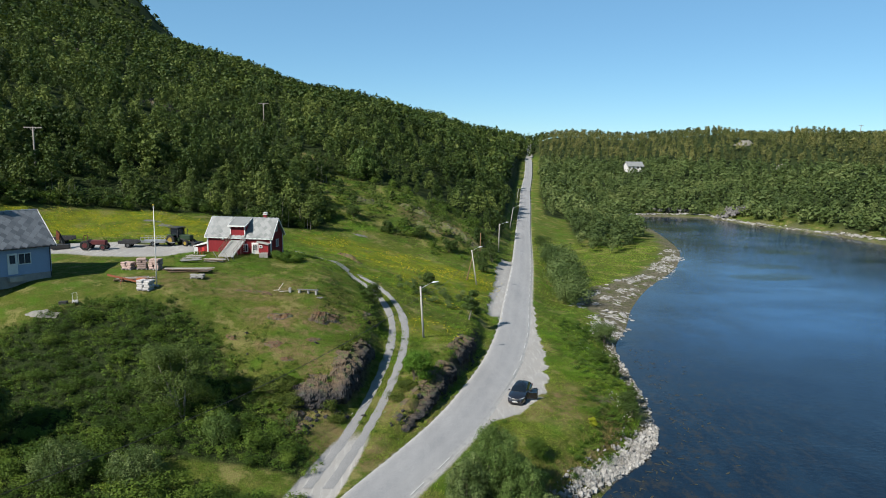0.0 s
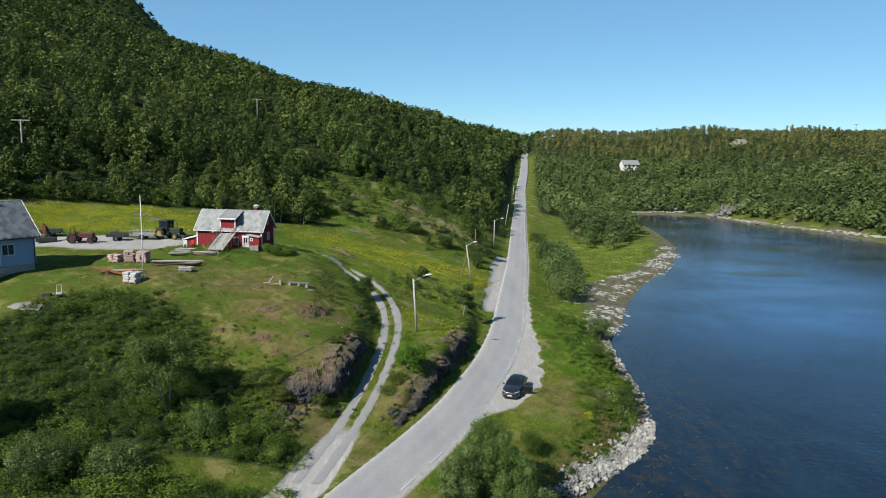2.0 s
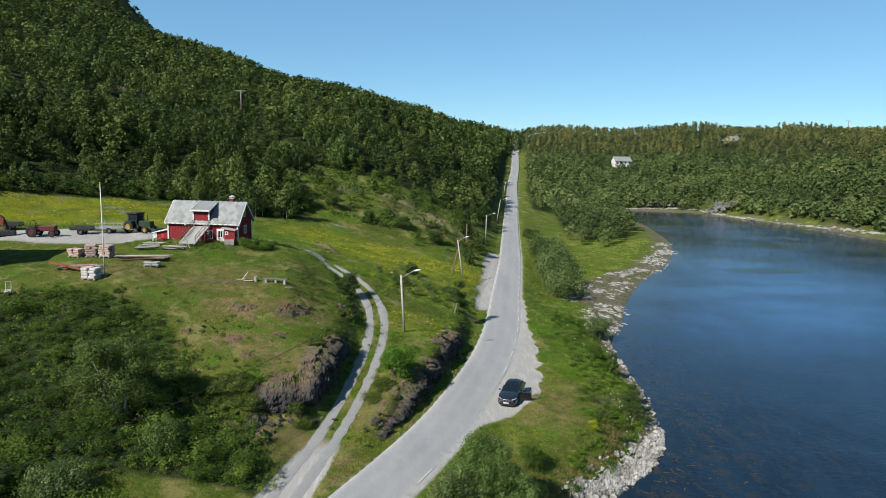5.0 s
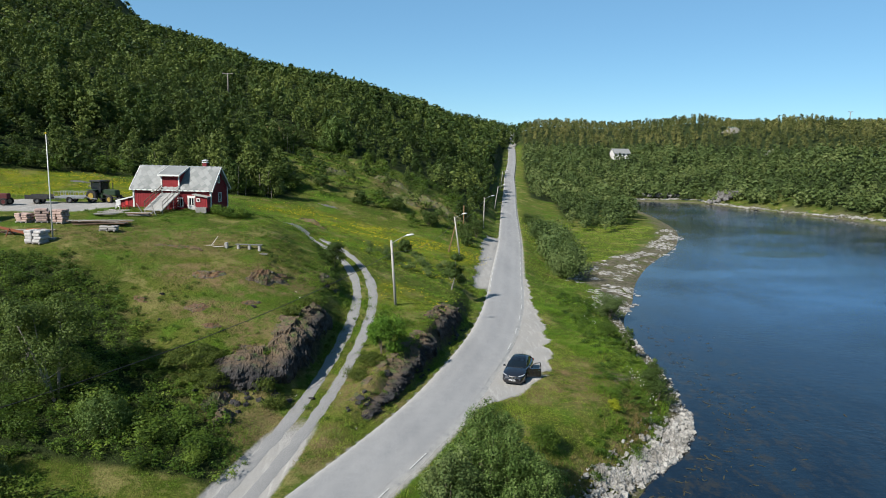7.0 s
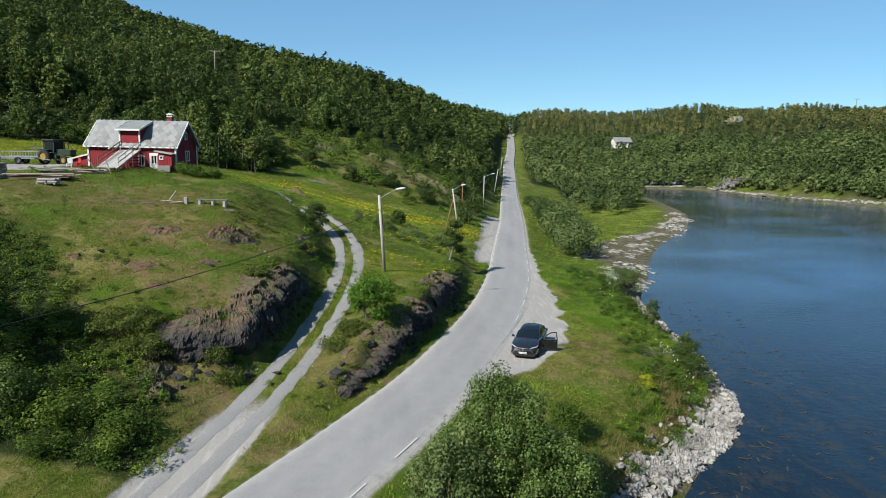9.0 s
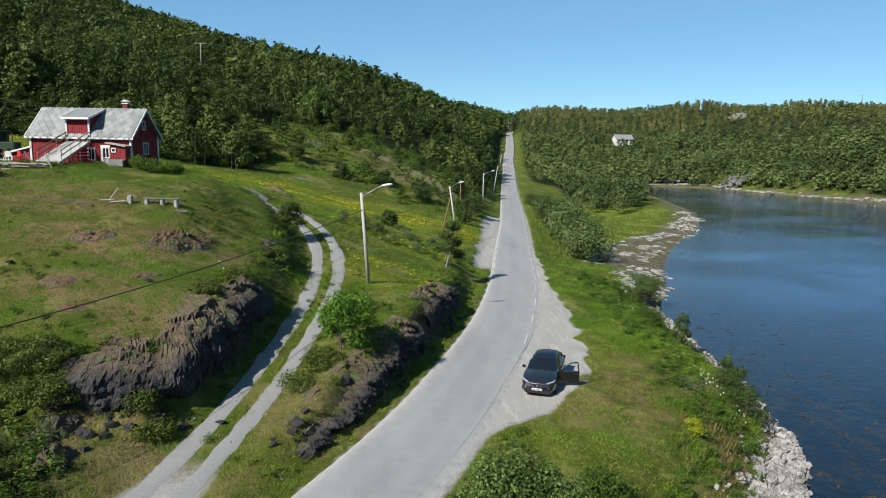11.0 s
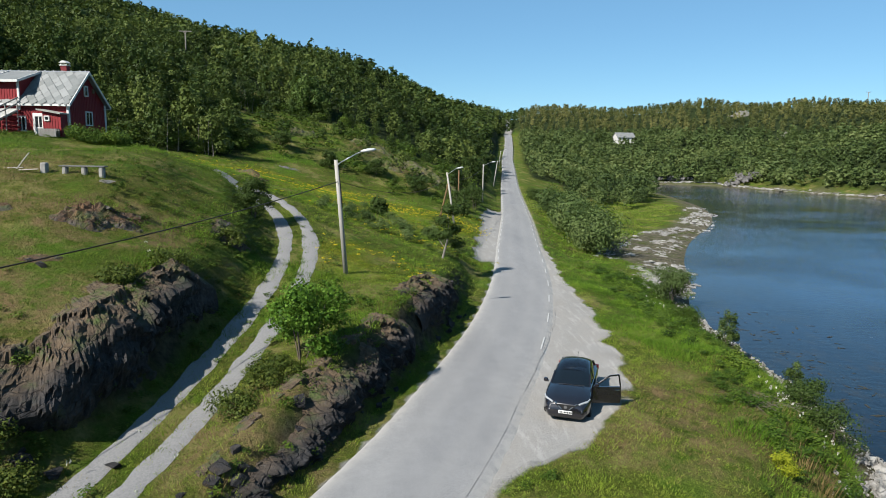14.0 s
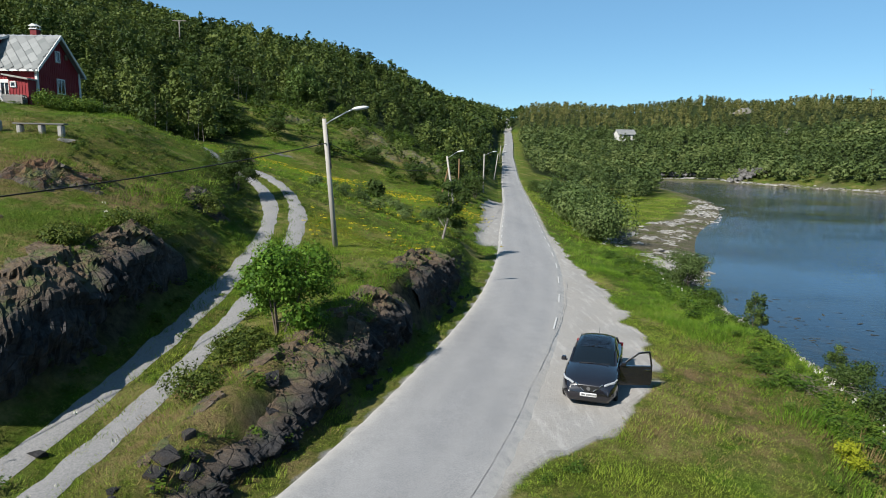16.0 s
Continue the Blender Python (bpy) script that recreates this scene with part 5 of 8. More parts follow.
def build_shore():
    rng = np.random.RandomState(14)
    for k, (x, y, rx, ry, turn, rise) in enumerate(((13.2, 54.0, 3.2, 1.3, 42, 0.5), (16.0, 56.4, 3.0, 1.5, 45, 0.6), (18.6, 58.6, 3.0, 1.7, 48, 0.6), (20.4, 61.3, 2.6, 1.5, 58, 0.5), (22.2, 64.6, 2.2, 0.8, 70, 0.35))):
        rock_patch(x, y, rx, ry, turn, rise * 0.8, 600 + k, "white barnacled bedrock sloping into the water", 0.20, WHITE_ROCK, 0.2, 72)
    n = 1700
    ys = np.linspace(50.5, 67, n) + rng.normal(size=n) * 0.6
    sx = np.interp(ys, (45, 52, 57, 60, 62.5, 66, 70), (8, 12.6, 17.6, 20.2, 21.8, 23.0, 24.0))
    x = sx - np.abs(rng.normal(size=n)) * np.interp(ys, (50, 57, 62, 66), (1.6, 2.0, 1.8, 0.6)) + 0.5
    z = np.maximum(height(x, ys), -0.05) + 0.12
    k = z < 1.6
    stone_field("shore_rocks", np.stack([x, ys, z], 1)[k], (0.05 + 0.20 * rng.rand(n) ** 3)[k], WHITE_ROCK, "white barnacle-covered stones on the shore", "rocks", 15, SLABS + BLOCKS[:6], 0.8)
    ys = 66 + 32 * rng.rand(420)
    sx = np.interp(ys, (66, 70, 75, 80, 86, 96, 101), (23.0, 24.0, 24.9, 25.0, 25.6, 26.3, 28.5))
    x = sx - np.abs(rng.normal(size=420)) * 0.75 + 0.3
    stone_field("shore_stones", np.stack([x, ys, np.maximum(height(x, ys), -0.05)], 1), 0.08 + 0.26 * rng.rand(420) ** 2, WHITE_ROCK, "pale stones along the water's edge", "rocks", 16)
    # pale crusts of shell and dried weed on the tidal flat
    n = 3600
    u = rng.rand(n)
    ys = 100 + 100 * u ** 1.3
    sx = np.interp(ys, (100, 107, 114, 124, 131, 140, 156, 170, 183, 205), (27.5, 32.5, 35.2, 35.6, 39.8, 45, 55.5, 62.5, 68.5, 75))
    band = flat_width(ys) * rng.choice((0.2, 0.55, 0.92), size=n, p=(0.2, 0.5, 0.3)) * (1 + 0.25 * fbm(ys, ys * 0, 9, 17))
    x = sx - band + rng.normal(size=n) * 0.7
    keep = fbm(x, ys, 4.0, 18) > -0.15
    z = np.maximum(height(x, ys), 0.02)
    stone_field("shell_crust", np.stack([x, ys, z], 1)[keep], (0.10 + 0.70 * rng.rand(n) ** 4)[keep], WHITE_ROCK, "white shell crust and pale stones on the tidal flat", "rocks", 19, SLABS, 0.08)
    n = 1000
    far = np.array(((84, 306), (92, 313.5), (105, 315.5), (118, 315.5), (127, 311), (129, 296), (133, 283), (140, 268), (150, 246), (155, 226), (158, 205), (161, 170)), float)
    x, y = along(far, n, rng, 0.7)
    stone_field("far_shore_stones", np.stack([x, y, np.maximum(height(x, y), 0) + 0.1], 1), 0.25 + 0.9 * rng.rand(n) ** 2, WHITE_ROCK, "pale stones along the far shore", "rocks", 20, SLABS, 0.1)
    n = 260
    x = 136 + rng.normal(size=n) * 3.4
    y = 303 + (x - 136) * 0.2 + rng.normal(size=n) * 2.5
    stone_field("scree", np.stack([x, y, height(x, y) + 0.8 + 2.2 * (1 - np.clip(np.abs(x - 136) / 6, 0, 1))], 1), 0.5 + 1.2 * rng.rand(n), GREY_SCREE, "grey quarry scree above the far shore", "rocks", 21, kinds=STONES)
    n = 130
    x = 112 + rng.normal(size=n) * 3
    y = 320 + rng.normal(size=n) * 1.2
    stone_field("scree", np.stack([x, y, height(x, y) + 0.8], 1), 0.5 + 0.9 * rng.rand(n), GREY_SCREE, "grey scree bank at the head of the bay", "rocks", 22, kinds=STONES)
    n = 300
    y = 46 + 50 * rng.rand(n) ** 1.3
    x = np.interp(y, (45, 52, 57, 60, 66, 75, 86, 96, 107), (10, 13.6, 18.6, 21.2, 24.5, 26, 26.8, 27.6, 34)) + 0.8 + rng.gamma(1.2, 2.2, n)
    weed = painted("seaweed", (0.060, 0.050, 0.024), 0.5, 0.5, 2.0)
    stone_field("seaweed", np.stack([x, y, np.full(n, 0.012)], 1), 0.06 + 0.16 * rng.rand(n) ** 2, weed, "brown seaweed floating near the shore", "seaweed", 23, [(v * (2.2, 0.6, 0.12), f) for v, f in SLABS], 0.02)


build_shore()


# ---- grass ----
def tuft_template(seed, blades, spread):
    rng = np.random.RandomState(seed)
    out = []
    for _ in range(blades):
        a, r = rng.rand() * 6.28, spread * rng.rand() ** 0.5
        p = np.array((math.cos(a) * r, math.sin(a) * r, -0.05))
        b = rng.rand() * 6.28
        side = np.array((math.cos(b), math.sin(b), 0)) * (0.014 + 0.018 * rng.rand())
        tip = p + np.array((math.cos(a) * 0.35, math.sin(a) * 0.35, 0.65 + 0.4 * rng.rand())) * np.array((0.7, 0.7, 1.0))
        out += [p - side, p + side, tip]
    return np.array(out)


BUSHES_SMALL = [crown_template(180 + k, 90, 0.11, "bush") for k in range(6)]
TUFTS = [tuft_template(k, 22, 0.9) for k in range(8)]


def open_grass(x, y, z):
    """Where grass grows: off roads, ruts, gravel, rock and shore."""
    k = edge(np.abs(x - road_x(y)), 2.7, 3.3) * (z > 0.45)
    tr = np.abs(x - np.interp(y, TRACK_Y, TRACK_X))
    k = k * np.where((y < 100) & (tr < 1.02), (tr < 0.50) * (y > 48) * 1.0, 1.0)
    wood, gravel, dry, shore = masks(x, y, z)
    steep = np.hypot(height(x + 0.4, y) - height(x - 0.4, y), height(x, y + 0.4) - height(x, y - 0.4)) / 0.8
    k = k * (1 - edge(steep, 0.7, 1.0))
    return k * (1 - edge(gravel, 0.15, 0.4)) * (1 - 0.55 * dry) * (1 - edge(shore, 0.2, 0.6)) * (1 - wood * 0.9)


def build_grass():
    rng = np.random.RandomState(30)
    knoll = lambda q: (q[:, 0] < -7.5) & (q[:, 1] < 92)
    p = np.concatenate([scatter(rng, 5, 25, 50, 90, 0.42, lambda x, y, z: open_grass(x, y, z)), scatter(rng, -20, 25, 50, 78, 0.28, lambda x, y, z: open_grass(x, y, z)), scatter(rng, -34, 27, 78, 102, 0.50, lambda x, y, z: open_grass(x, y, z)),
                        scatter(rng, -34, -20, 56, 78, 0.50, lambda x, y, z: open_grass(x, y, z)),
                        scatter(rng, -25, -8, 44, 50, 0.42, lambda x, y, z: open_grass(x, y, z)), scatter(rng, -2, 16, 42, 50, 0.42, lambda x, y, z: open_grass(x, y, z))])
    clump = np.clip(0.55 + 1.1 * fbm(p[:, 0], p[:, 1], 1.5, 33), 0.15, 1.8)
    lush = np.clip(fbm(p[:, 0], p[:, 1], 6.0, 34) + 1.3 * edge(p[:, 0], 12.5, 16) + 0.6 * blob(p[:, 0], p[:, 1], -18.5, 64.5, 4.5, 3.0) + 0.5 * edge(-7 - p[:, 0], 0, 1) * edge(p[:, 0], -11.5, -9.5), -1, 2)
    h = (0.07 + 0.10 * rng.rand(len(p))) * (0.45 + 0.8 * clump) * (1 + 0.7 * np.clip(lush, 0, 1))
    k, green = knoll(p), lush > 0.22 + 0.5 * (rng.rand(len(p)) - 0.5)
    for name, pick, material, label, seed in (("grass", ~k & ~green, GRASS, "short bright green summer grass", 31), ("knoll_grass", k & ~green, GRASS_OLIVE, "short olive green grass on the knoll", 32), ("lush_grass", green, GRASS_LUSH, "tall lush green grass in clumps", 49)):
        plant_many(name, p[pick], h[pick], h[pick] * 1.1 + 0.17, TUFTS, material, label, "grass", seed, 2.0)
    steep = lambda x, y: np.hypot(height(x + 0.4, y) - height(x - 0.4, y), height(x, y + 0.4) - height(x, y - 0.4)) / 0.8
    p = scatter(rng, -16, 6, 54, 100, 0.55, lambda x, y, z: edge(steep(x, y), 0.45, 0.7) * 0.7 * (np.abs(x - road_x(y)) > 3.3) * (np.abs(x - np.interp(y, TRACK_Y, TRACK_X)) > 1.4))
    h = 0.22 + 0.28 * rng.rand(len(p))
    plant_many("bank_ferns", p, h, h * 1.7, BUSHES_SMALL, LEAF_SHRUB, "leafy herbs and ferns on the steep banks", "herbs", 48)
    p = scatter(rng, -75, 60, 96, 150, 1.0, lambda x, y, z: open_grass(x, y, z))
    h = 0.20 + 0.16 * rng.rand(len(p))
    plant_many("meadow_grass", p, h, h * 1.8 + 0.3, TUFTS, GRASS_LUSH, "green hay meadow grass", "grass", 34)
    p = scatter(rng, 24, 72, 128, 205, 1.0, lambda x, y, z: open_grass(x, y, z))
    h = 0.16 + 0.14 * rng.rand(len(p))
    plant_many("shore_meadow_grass", p, h, h * 1.8 + 0.35, TUFTS, GRASS, "bright green grass on the flat by the bay", "grass", 57)
    p = scatter(rng, -34, 24, 46, 100, 0.5, lambda x, y, z: open_grass(x, y, z) * np.clip(masks(x, y, z)[2] * 1.5 + edge(fbm(x, y, 6, 35), 0.25, 0.7) * 0.25, 0, 1))
    h = 0.10 + 0.14 * rng.rand(len(p))
    plant_many("dry_grass", p, h, h * 1.3 + 0.2, TUFTS, GRASS_DRY, "dry straw-coloured grass", "grass", 36)
    heads = [leaf_cloud(np.random.RandomState(k), 7, (0, 0, 0.5), (0.8, 0.8, 0.12), 0.35) for k in range(5)]
    p = scatter(rng, -75, 20, 70, 150, 0.62, lambda x, y, z: meadow_mask(x, y) * edge(fbm(x, y, 5, 37), -0.2, 0.6) * 0.9 * (wood_mask(x, y) < 0.2))
    p[:, 2] += 0.22
    plant_many("buttercups", p, np.full(len(p), 0.2), np.full(len(p), 0.26), heads, YELLOW, "yellow buttercups in the hay meadow", "flowers", 38)
    p = scatter(rng, 14, 26, 58, 100, 0.55, lambda x, y, z: edge(fbm(x, y, 4, 39), 0.2, 0.7) * 0.8 * (z > 0.8) * edge(x - np.interp(y, (58, 66, 74, 100), (17, 18, 18, 19.5)), 0, 1))
    p2 = scatter(rng, -10, -3, 48, 70, 0.6, lambda x, y, z: edge(fbm(x, y, 3, 40), 0.2, 0.7) * 0.25 * open_grass(x, y, z))
    p = np.concatenate([p, p2])
    p[:, 2] += 0.4
    plant_many("cow_parsley", p, np.full(len(p), 0.3), 0.08 + 0.07 * rng.rand(len(p)), heads, WHITE_FLOWER, "white cow parsley in the verge", "flowers", 41)
    p = scatter(rng, 7, 24, 46, 67, 0.36, lambda x, y, z: edge(z, 1.0, 1.4) * edge(2.9 - z, 0, 0.6) * edge(fbm(x, y, 2.5, 53), -0.3, 0.5) * 0.8)
    h = 0.28 + 0.3 * rng.rand(len(p))
    plant_many("bank_straw", p, h, h * 1.1 + 0.1, TUFTS, GRASS_DRY, "long straw-coloured grass hanging over the shore bank", "grass", 54)
    p = scatter(rng, 12, 26, 53, 104, 0.78, lambda x, y, z: edge(x - np.interp(y, (53, 60, 70, 104), (8, 13.6, 15.4, 17.6)), 0, 2) * (z > 0.55) * 0.75)
    h = 0.3 + 0.5 * rng.rand(len(p)) ** 1.5
    plant_many("bank_herbs", p, h, h * 1.6, HERBS, LEAF_HERB, "lush green herbs on the shore bank", "herbs", 42)
    p = scatter(rng, -36, 8, 52, 100, 0.75, lambda x, y, z: open_grass(x, y, z) * edge(fbm(x, y, 5, 43), -0.15, 0.4) * 0.75)
    h = 0.14 + 0.26 * rng.rand(len(p))
    plant_many("low_herbs", p, h, h * 1.9, BUSHES_SMALL, LEAF_HERB, "low green herbs and seedlings", "herbs", 44)
    p = scatter(rng, -10, 10, 92, 118, 1.6, lambda x, y, z: blob(x, y, 1.5, 100, 8, 10) * edge(road_x(y) - 4.2 - x, 0, 1) * 0.6)
    h = 0.6 + 0.7 * rng.rand(len(p))
    plant_many("field_scrub", p, h, h * 1.4, BUSHES, LEAF_WILLOW, "dull green scrub below the meadow", "shrubs", 45)
    p = scatter(rng, -48, 16, 138, 200, 1.8, lambda x, y, z: (1 - wood_mask(x, y)) * edge(road_x(y) - 6 - x, 0, 2) * edge(y + 0.25 * x, 140, 150) * 0.5)
    h = 0.7 + 2.0 * rng.rand(len(p)) ** 2.2
    plant_many("hill_scrub", p, h, h * 1.5, BUSHES_SMALL, LEAF_SHRUB, "scattered green scrub on the open hillside", "shrubs", 47)
    p = scatter(rng, -40, 14, 146, 192, 5.2, lambda x, y, z: (1 - wood_mask(x, y)) * edge(road_x(y) - 7 - x, 0, 2) * edge(y + 0.25 * x, 142, 148) * 0.5)
    h = 2.2 + 2.8 * rng.rand(len(p)) ** 1.6
    plant_many("clearing_birches", p, h, h * (0.8 + 0.3 * rng.rand(len(p))), BIRCHES, LEAF_FAR, "young birches scattered over the open hillside", "trees", 50)
    p = scatter(rng, -24.5, -18.5, 86.2, 91, 0.5, lambda x, y, z: blob(x, y, -20.6, 88.8, 2.6, 1.8) * 0.9)
    h = 0.9 + 0.5 * rng.rand(len(p))
    plant_many("tall_reed_herbs", p, h, h * 0.9, HERBS, LEAF_HERB, "tall bright green herbs against the house end", "herbs", 46)


build_grass()


# ---- single trees and bushes ----
def tree(name, x, y, h, w, leaves, size, material, seed, label, kind="birch", stems=1, bark=BARK, sink=0.0, clear=0.25, category="tree"):
    """A tree or bush of its own: stems with limbs, and a crown of single leaves."""
    rng = np.random.RandomState(seed)
    ob = base(name, pose(x, y, hz(x, y) - sink, 0, 0, rng.rand() * 360), label, category)
    pieces, tips = [], []
    for k in range(stems):
        a = rng.rand() * 6.28
        lean = 0.0 if stems == 1 else 0.25 * w * (0.4 + rng.rand())
        foot = np.array((math.cos(a) * 0.1 * (stems > 1), math.sin(a) * 0.1 * (stems > 1), -0.15))
        top = np.array((math.cos(a) * lean + rng.normal() * 0.04 * h, math.sin(a) * lean + rng.normal() * 0.04 * h, h * (0.72 + 0.2 * rng.rand())))
        mid = foot * 0.5 + top * 0.5 + np.array((rng.normal(), rng.normal(), 0)) * 0.03 * h
        r = 0.022 * h / stems ** 0.4
        pieces += [tube(foot, mid, r, r * 0.65, 6), tube(mid, top, r * 0.65, r * 0.2, 5)]
        for _ in range(6):
            t = clear + (1 - clear) * rng.rand()
            p = foot * (1 - t) + top * t
            b = rng.rand() * 6.28
            q = p + np.array((math.cos(b) * w * 0.36, math.sin(b) * w * 0.36, (0.12 if kind != "bush" else 0.0) * h + 0.1 * h * rng.rand())) * (1.1 - 0.7 * t)
            pieces.append(tube(p, q, r * 0.35, r * 0.1, 4))
            tips.append(q)
        tips.append(top)
    v, f = join(pieces)
    tr = new("trunk", big_mesh("trunk", v, f, bark, (), True))
    tr.parent = ob
    out = []
    for q in tips:
        n = leaves // len(tips)
        c = q * np.array((1, 1, 1.0))
        r = w * (0.17 + 0.10 * rng.rand())
        out.append(leaf_cloud(rng, n, c, (r, r, r * (0.75 if kind != "pine" else 0.4)), size, hollow=0.15))
    lv = np.concatenate(out)
    lv[:, 2] = np.maximum(lv[:, 2], 0.03 * h)
    cr = new("crown", big_mesh("crown", lv, plain_faces(len(lv) // 3), material, (("tint", np.full(len(lv), 0.5)),)))
    cr.parent = ob
    return ob


def brushwood(x, y, rx, ry, turn, n, seed):
    """A heap of dead grey branches."""
    rng = np.random.RandomState(seed)
    ob = base("brushwood", pose(x, y, hz(x, y), 0, 0, turn), "heap of dead grey branches in the tall grass", "brushwood")
    mat = painted("dead_twigs", (0.17, 0.145, 0.115), 0.9, 0.4, 4)
    for _ in range(n):
        p = np.array((rng.normal() * rx * 0.5, rng.normal() * ry * 0.5, 0.08 + 0.22 * rng.rand()))
        a = rng.normal() * 0.7 + (math.pi if rng.rand() < 0.5 else 0)
        d = np.array((math.cos(a), math.sin(a), 0.15 * rng.normal())) * (0.25 + 0.3 * rng.rand())
        pieces = [tube(p, p + d, 0.013, 0.004, 4)]
        for t in (0.35, 0.6, 0.8):
            b = p + d * t
            pieces.append(tube(b, b + d * 0.35 + rng.normal(size=3) * 0.10, 0.007, 0.003, 3))
        v, f = join(pieces)
        new("branch", big_mesh("branch", v, f, mat)).parent = ob


brushwood(17.0, 66.4, 1.3, 0.9, -25, 60, 61)


def mound_bush(name, x, y, h, w, leaves, size, material, seed, label, lobes=34, flat=1.0):
    """A dense bush: stems that fan out, and a mound of leafy lobes."""
    rng = np.random.RandomState(seed)
    ob = base(name, pose(x, y, hz(x, y), 0, 0, rng.rand() * 360), label, "bush")
    pieces, out, tints = [], [], []
    for k in range(lobes):
        a, up = k * 2.4 + rng.normal() * 0.25, (k + 0.5) / lobes
        r = math.sqrt(max(0.0, 1 - up ** 2.2)) * (0.86 + 0.2 * rng.rand())
        c = np.array((math.cos(a) * r * w * 0.40, math.sin(a) * r * w * 0.40, h * (0.16 + 0.70 * up + 0.06 * rng.normal())))
        s = w * (0.115 + 0.05 * rng.rand()) * (34 / lobes) ** 0.4
        v = leaf_cloud(rng, leaves // lobes, c, (s, s, s * 1.2 * flat), size, hollow=0.4)
        out.append(v)
        tints.append(np.full(len(v), rng.rand()))
        if k % 3 == 0:
            m = c * np.array((0.45, 0.45, 0.5))
            pieces += [tube((c[0] * 0.05, c[1] * 0.05, -0.2), m, 0.012 * h, 0.009 * h, 5), tube(m, c, 0.009 * h, 0.003 * h, 4)]
    # inner leaves: a low tint puts the shade inside the bush into their colour
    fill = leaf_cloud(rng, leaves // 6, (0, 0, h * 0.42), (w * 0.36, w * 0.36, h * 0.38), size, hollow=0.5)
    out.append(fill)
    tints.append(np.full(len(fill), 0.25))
    v, f = join(pieces)
    new("trunk", big_mesh("trunk", v, f, BARK, (), True)).parent = ob
    lv = np.concatenate(out)
    lv[:, 2] = np.maximum(lv[:, 2], 0.02)
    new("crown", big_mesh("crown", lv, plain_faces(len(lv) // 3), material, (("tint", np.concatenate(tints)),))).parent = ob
    return ob


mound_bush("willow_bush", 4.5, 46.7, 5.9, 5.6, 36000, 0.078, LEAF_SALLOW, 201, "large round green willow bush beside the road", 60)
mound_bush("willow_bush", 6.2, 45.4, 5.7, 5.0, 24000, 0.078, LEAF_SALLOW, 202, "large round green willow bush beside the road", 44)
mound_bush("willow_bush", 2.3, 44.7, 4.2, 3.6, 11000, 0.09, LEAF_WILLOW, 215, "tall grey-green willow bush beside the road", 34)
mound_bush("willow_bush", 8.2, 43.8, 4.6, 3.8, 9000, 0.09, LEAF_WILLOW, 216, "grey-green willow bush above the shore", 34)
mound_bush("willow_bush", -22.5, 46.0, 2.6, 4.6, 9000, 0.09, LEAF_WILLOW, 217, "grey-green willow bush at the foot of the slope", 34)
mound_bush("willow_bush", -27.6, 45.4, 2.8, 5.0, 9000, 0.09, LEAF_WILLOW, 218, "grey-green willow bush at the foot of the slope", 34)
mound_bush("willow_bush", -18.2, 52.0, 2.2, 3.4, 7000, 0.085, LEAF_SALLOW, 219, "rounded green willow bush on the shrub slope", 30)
mound_bush("willow_bush", -23.0, 196.0, 8.0, 9.0, 6000, 0.34, LEAF_SALLOW, 231, "broad grey-green willow at the top of the clearing", 30)
mound_bush("juniper_bush", -15.2, 59.0, 0.9, 4.6, 9000, 0.075, LEAF_SPREAD, 232, "wide dark green spreading juniper on the slope", 44, 0.35)
mound_bush("juniper_bush", -13.6, 57.6, 1.2, 3.4, 6000, 0.075, LEAF_SPREAD, 233, "wide dark green spreading juniper on the slope", 34, 0.45)
mound_bush("juniper_bush", -3.0, 63.6, 0.8, 2.6, 6000, 0.06, LEAF_SPREAD, 234, "wide dark green spreading juniper over the cutting", 34, 0.4)
tree("willow_bush", 8.6, 54.0, 1.7, 2.6, 4500, 0.08, LEAF_SHRUB, 203, "low green willow bush on the grassy slope", "bush", 5, category="bush")
tree("rowan_tree", -2.3, 65.0, 3.2, 3.0, 11000, 0.10, LEAF_BRIGHT, 204, "young bright green rowan tree on the rock", "bush", 5, clear=0.12)
tree("birch_tree", -22.2, 54.6, 7.2, 5.6, 16000, 0.10, LEAF_BIRCH, 205, "tall airy birch tree in the shrub slope", "birch", 3, BIRCH_BARK)
tree("birch_tree", -38.0, 46.0, 8.2, 6.0, 9000, 0.16, LEAF_BIRCH, 251, "tall airy birch tree beside the shrub slope", "birch", 3, BIRCH_BARK)
tree("birch_tree", -36.5, 49.5, 7.0, 5.5, 9000, 0.16, LEAF_BIRCH, 252, "tall airy birch tree beside the shrub slope", "birch", 3, BIRCH_BARK)
tree("birch_tree", -25.6, 57.0, 4.6, 4.2, 9000, 0.10, LEAF_BIRCH, 253, "bushy young birch tree in the shrub slope", "birch", 3, BIRCH_BARK, clear=0.1)
tree("birch_bush", -8.7, 84.3, 2.7, 2.8, 8000, 0.085, LEAF_FAR, 206, "dense dark green birch bush at the track's bend", "bush", 4, category="bush")
tree("birch_tree", 4.3, 91.2, 4.6, 3.2, 4500, 0.12, LEAF_FAR, 207, "young birch tree with a pale stem in the field scrub", "birch", 1, BIRCH_BARK, clear=0.18)
tree("willow_bush", 25.0, 96.5, 3.2, 3.8, 9000, 0.10, LEAF_WILLOW, 208, "grey-green willow bush at the water's edge", "bush", 5, category="bush")
mound_bush("alder_sapling", 22.3, 80.0, 2.9, 1.5, 3600, 0.075, LEAF_BIRCH, 209, "slim green alder sapling on the shore bank", 16)
mound_bush("alder_sapling", 22.4, 72.6, 2.2, 1.2, 2800, 0.07, LEAF_BIRCH, 210, "small green alder sapling on the shore bank", 14)
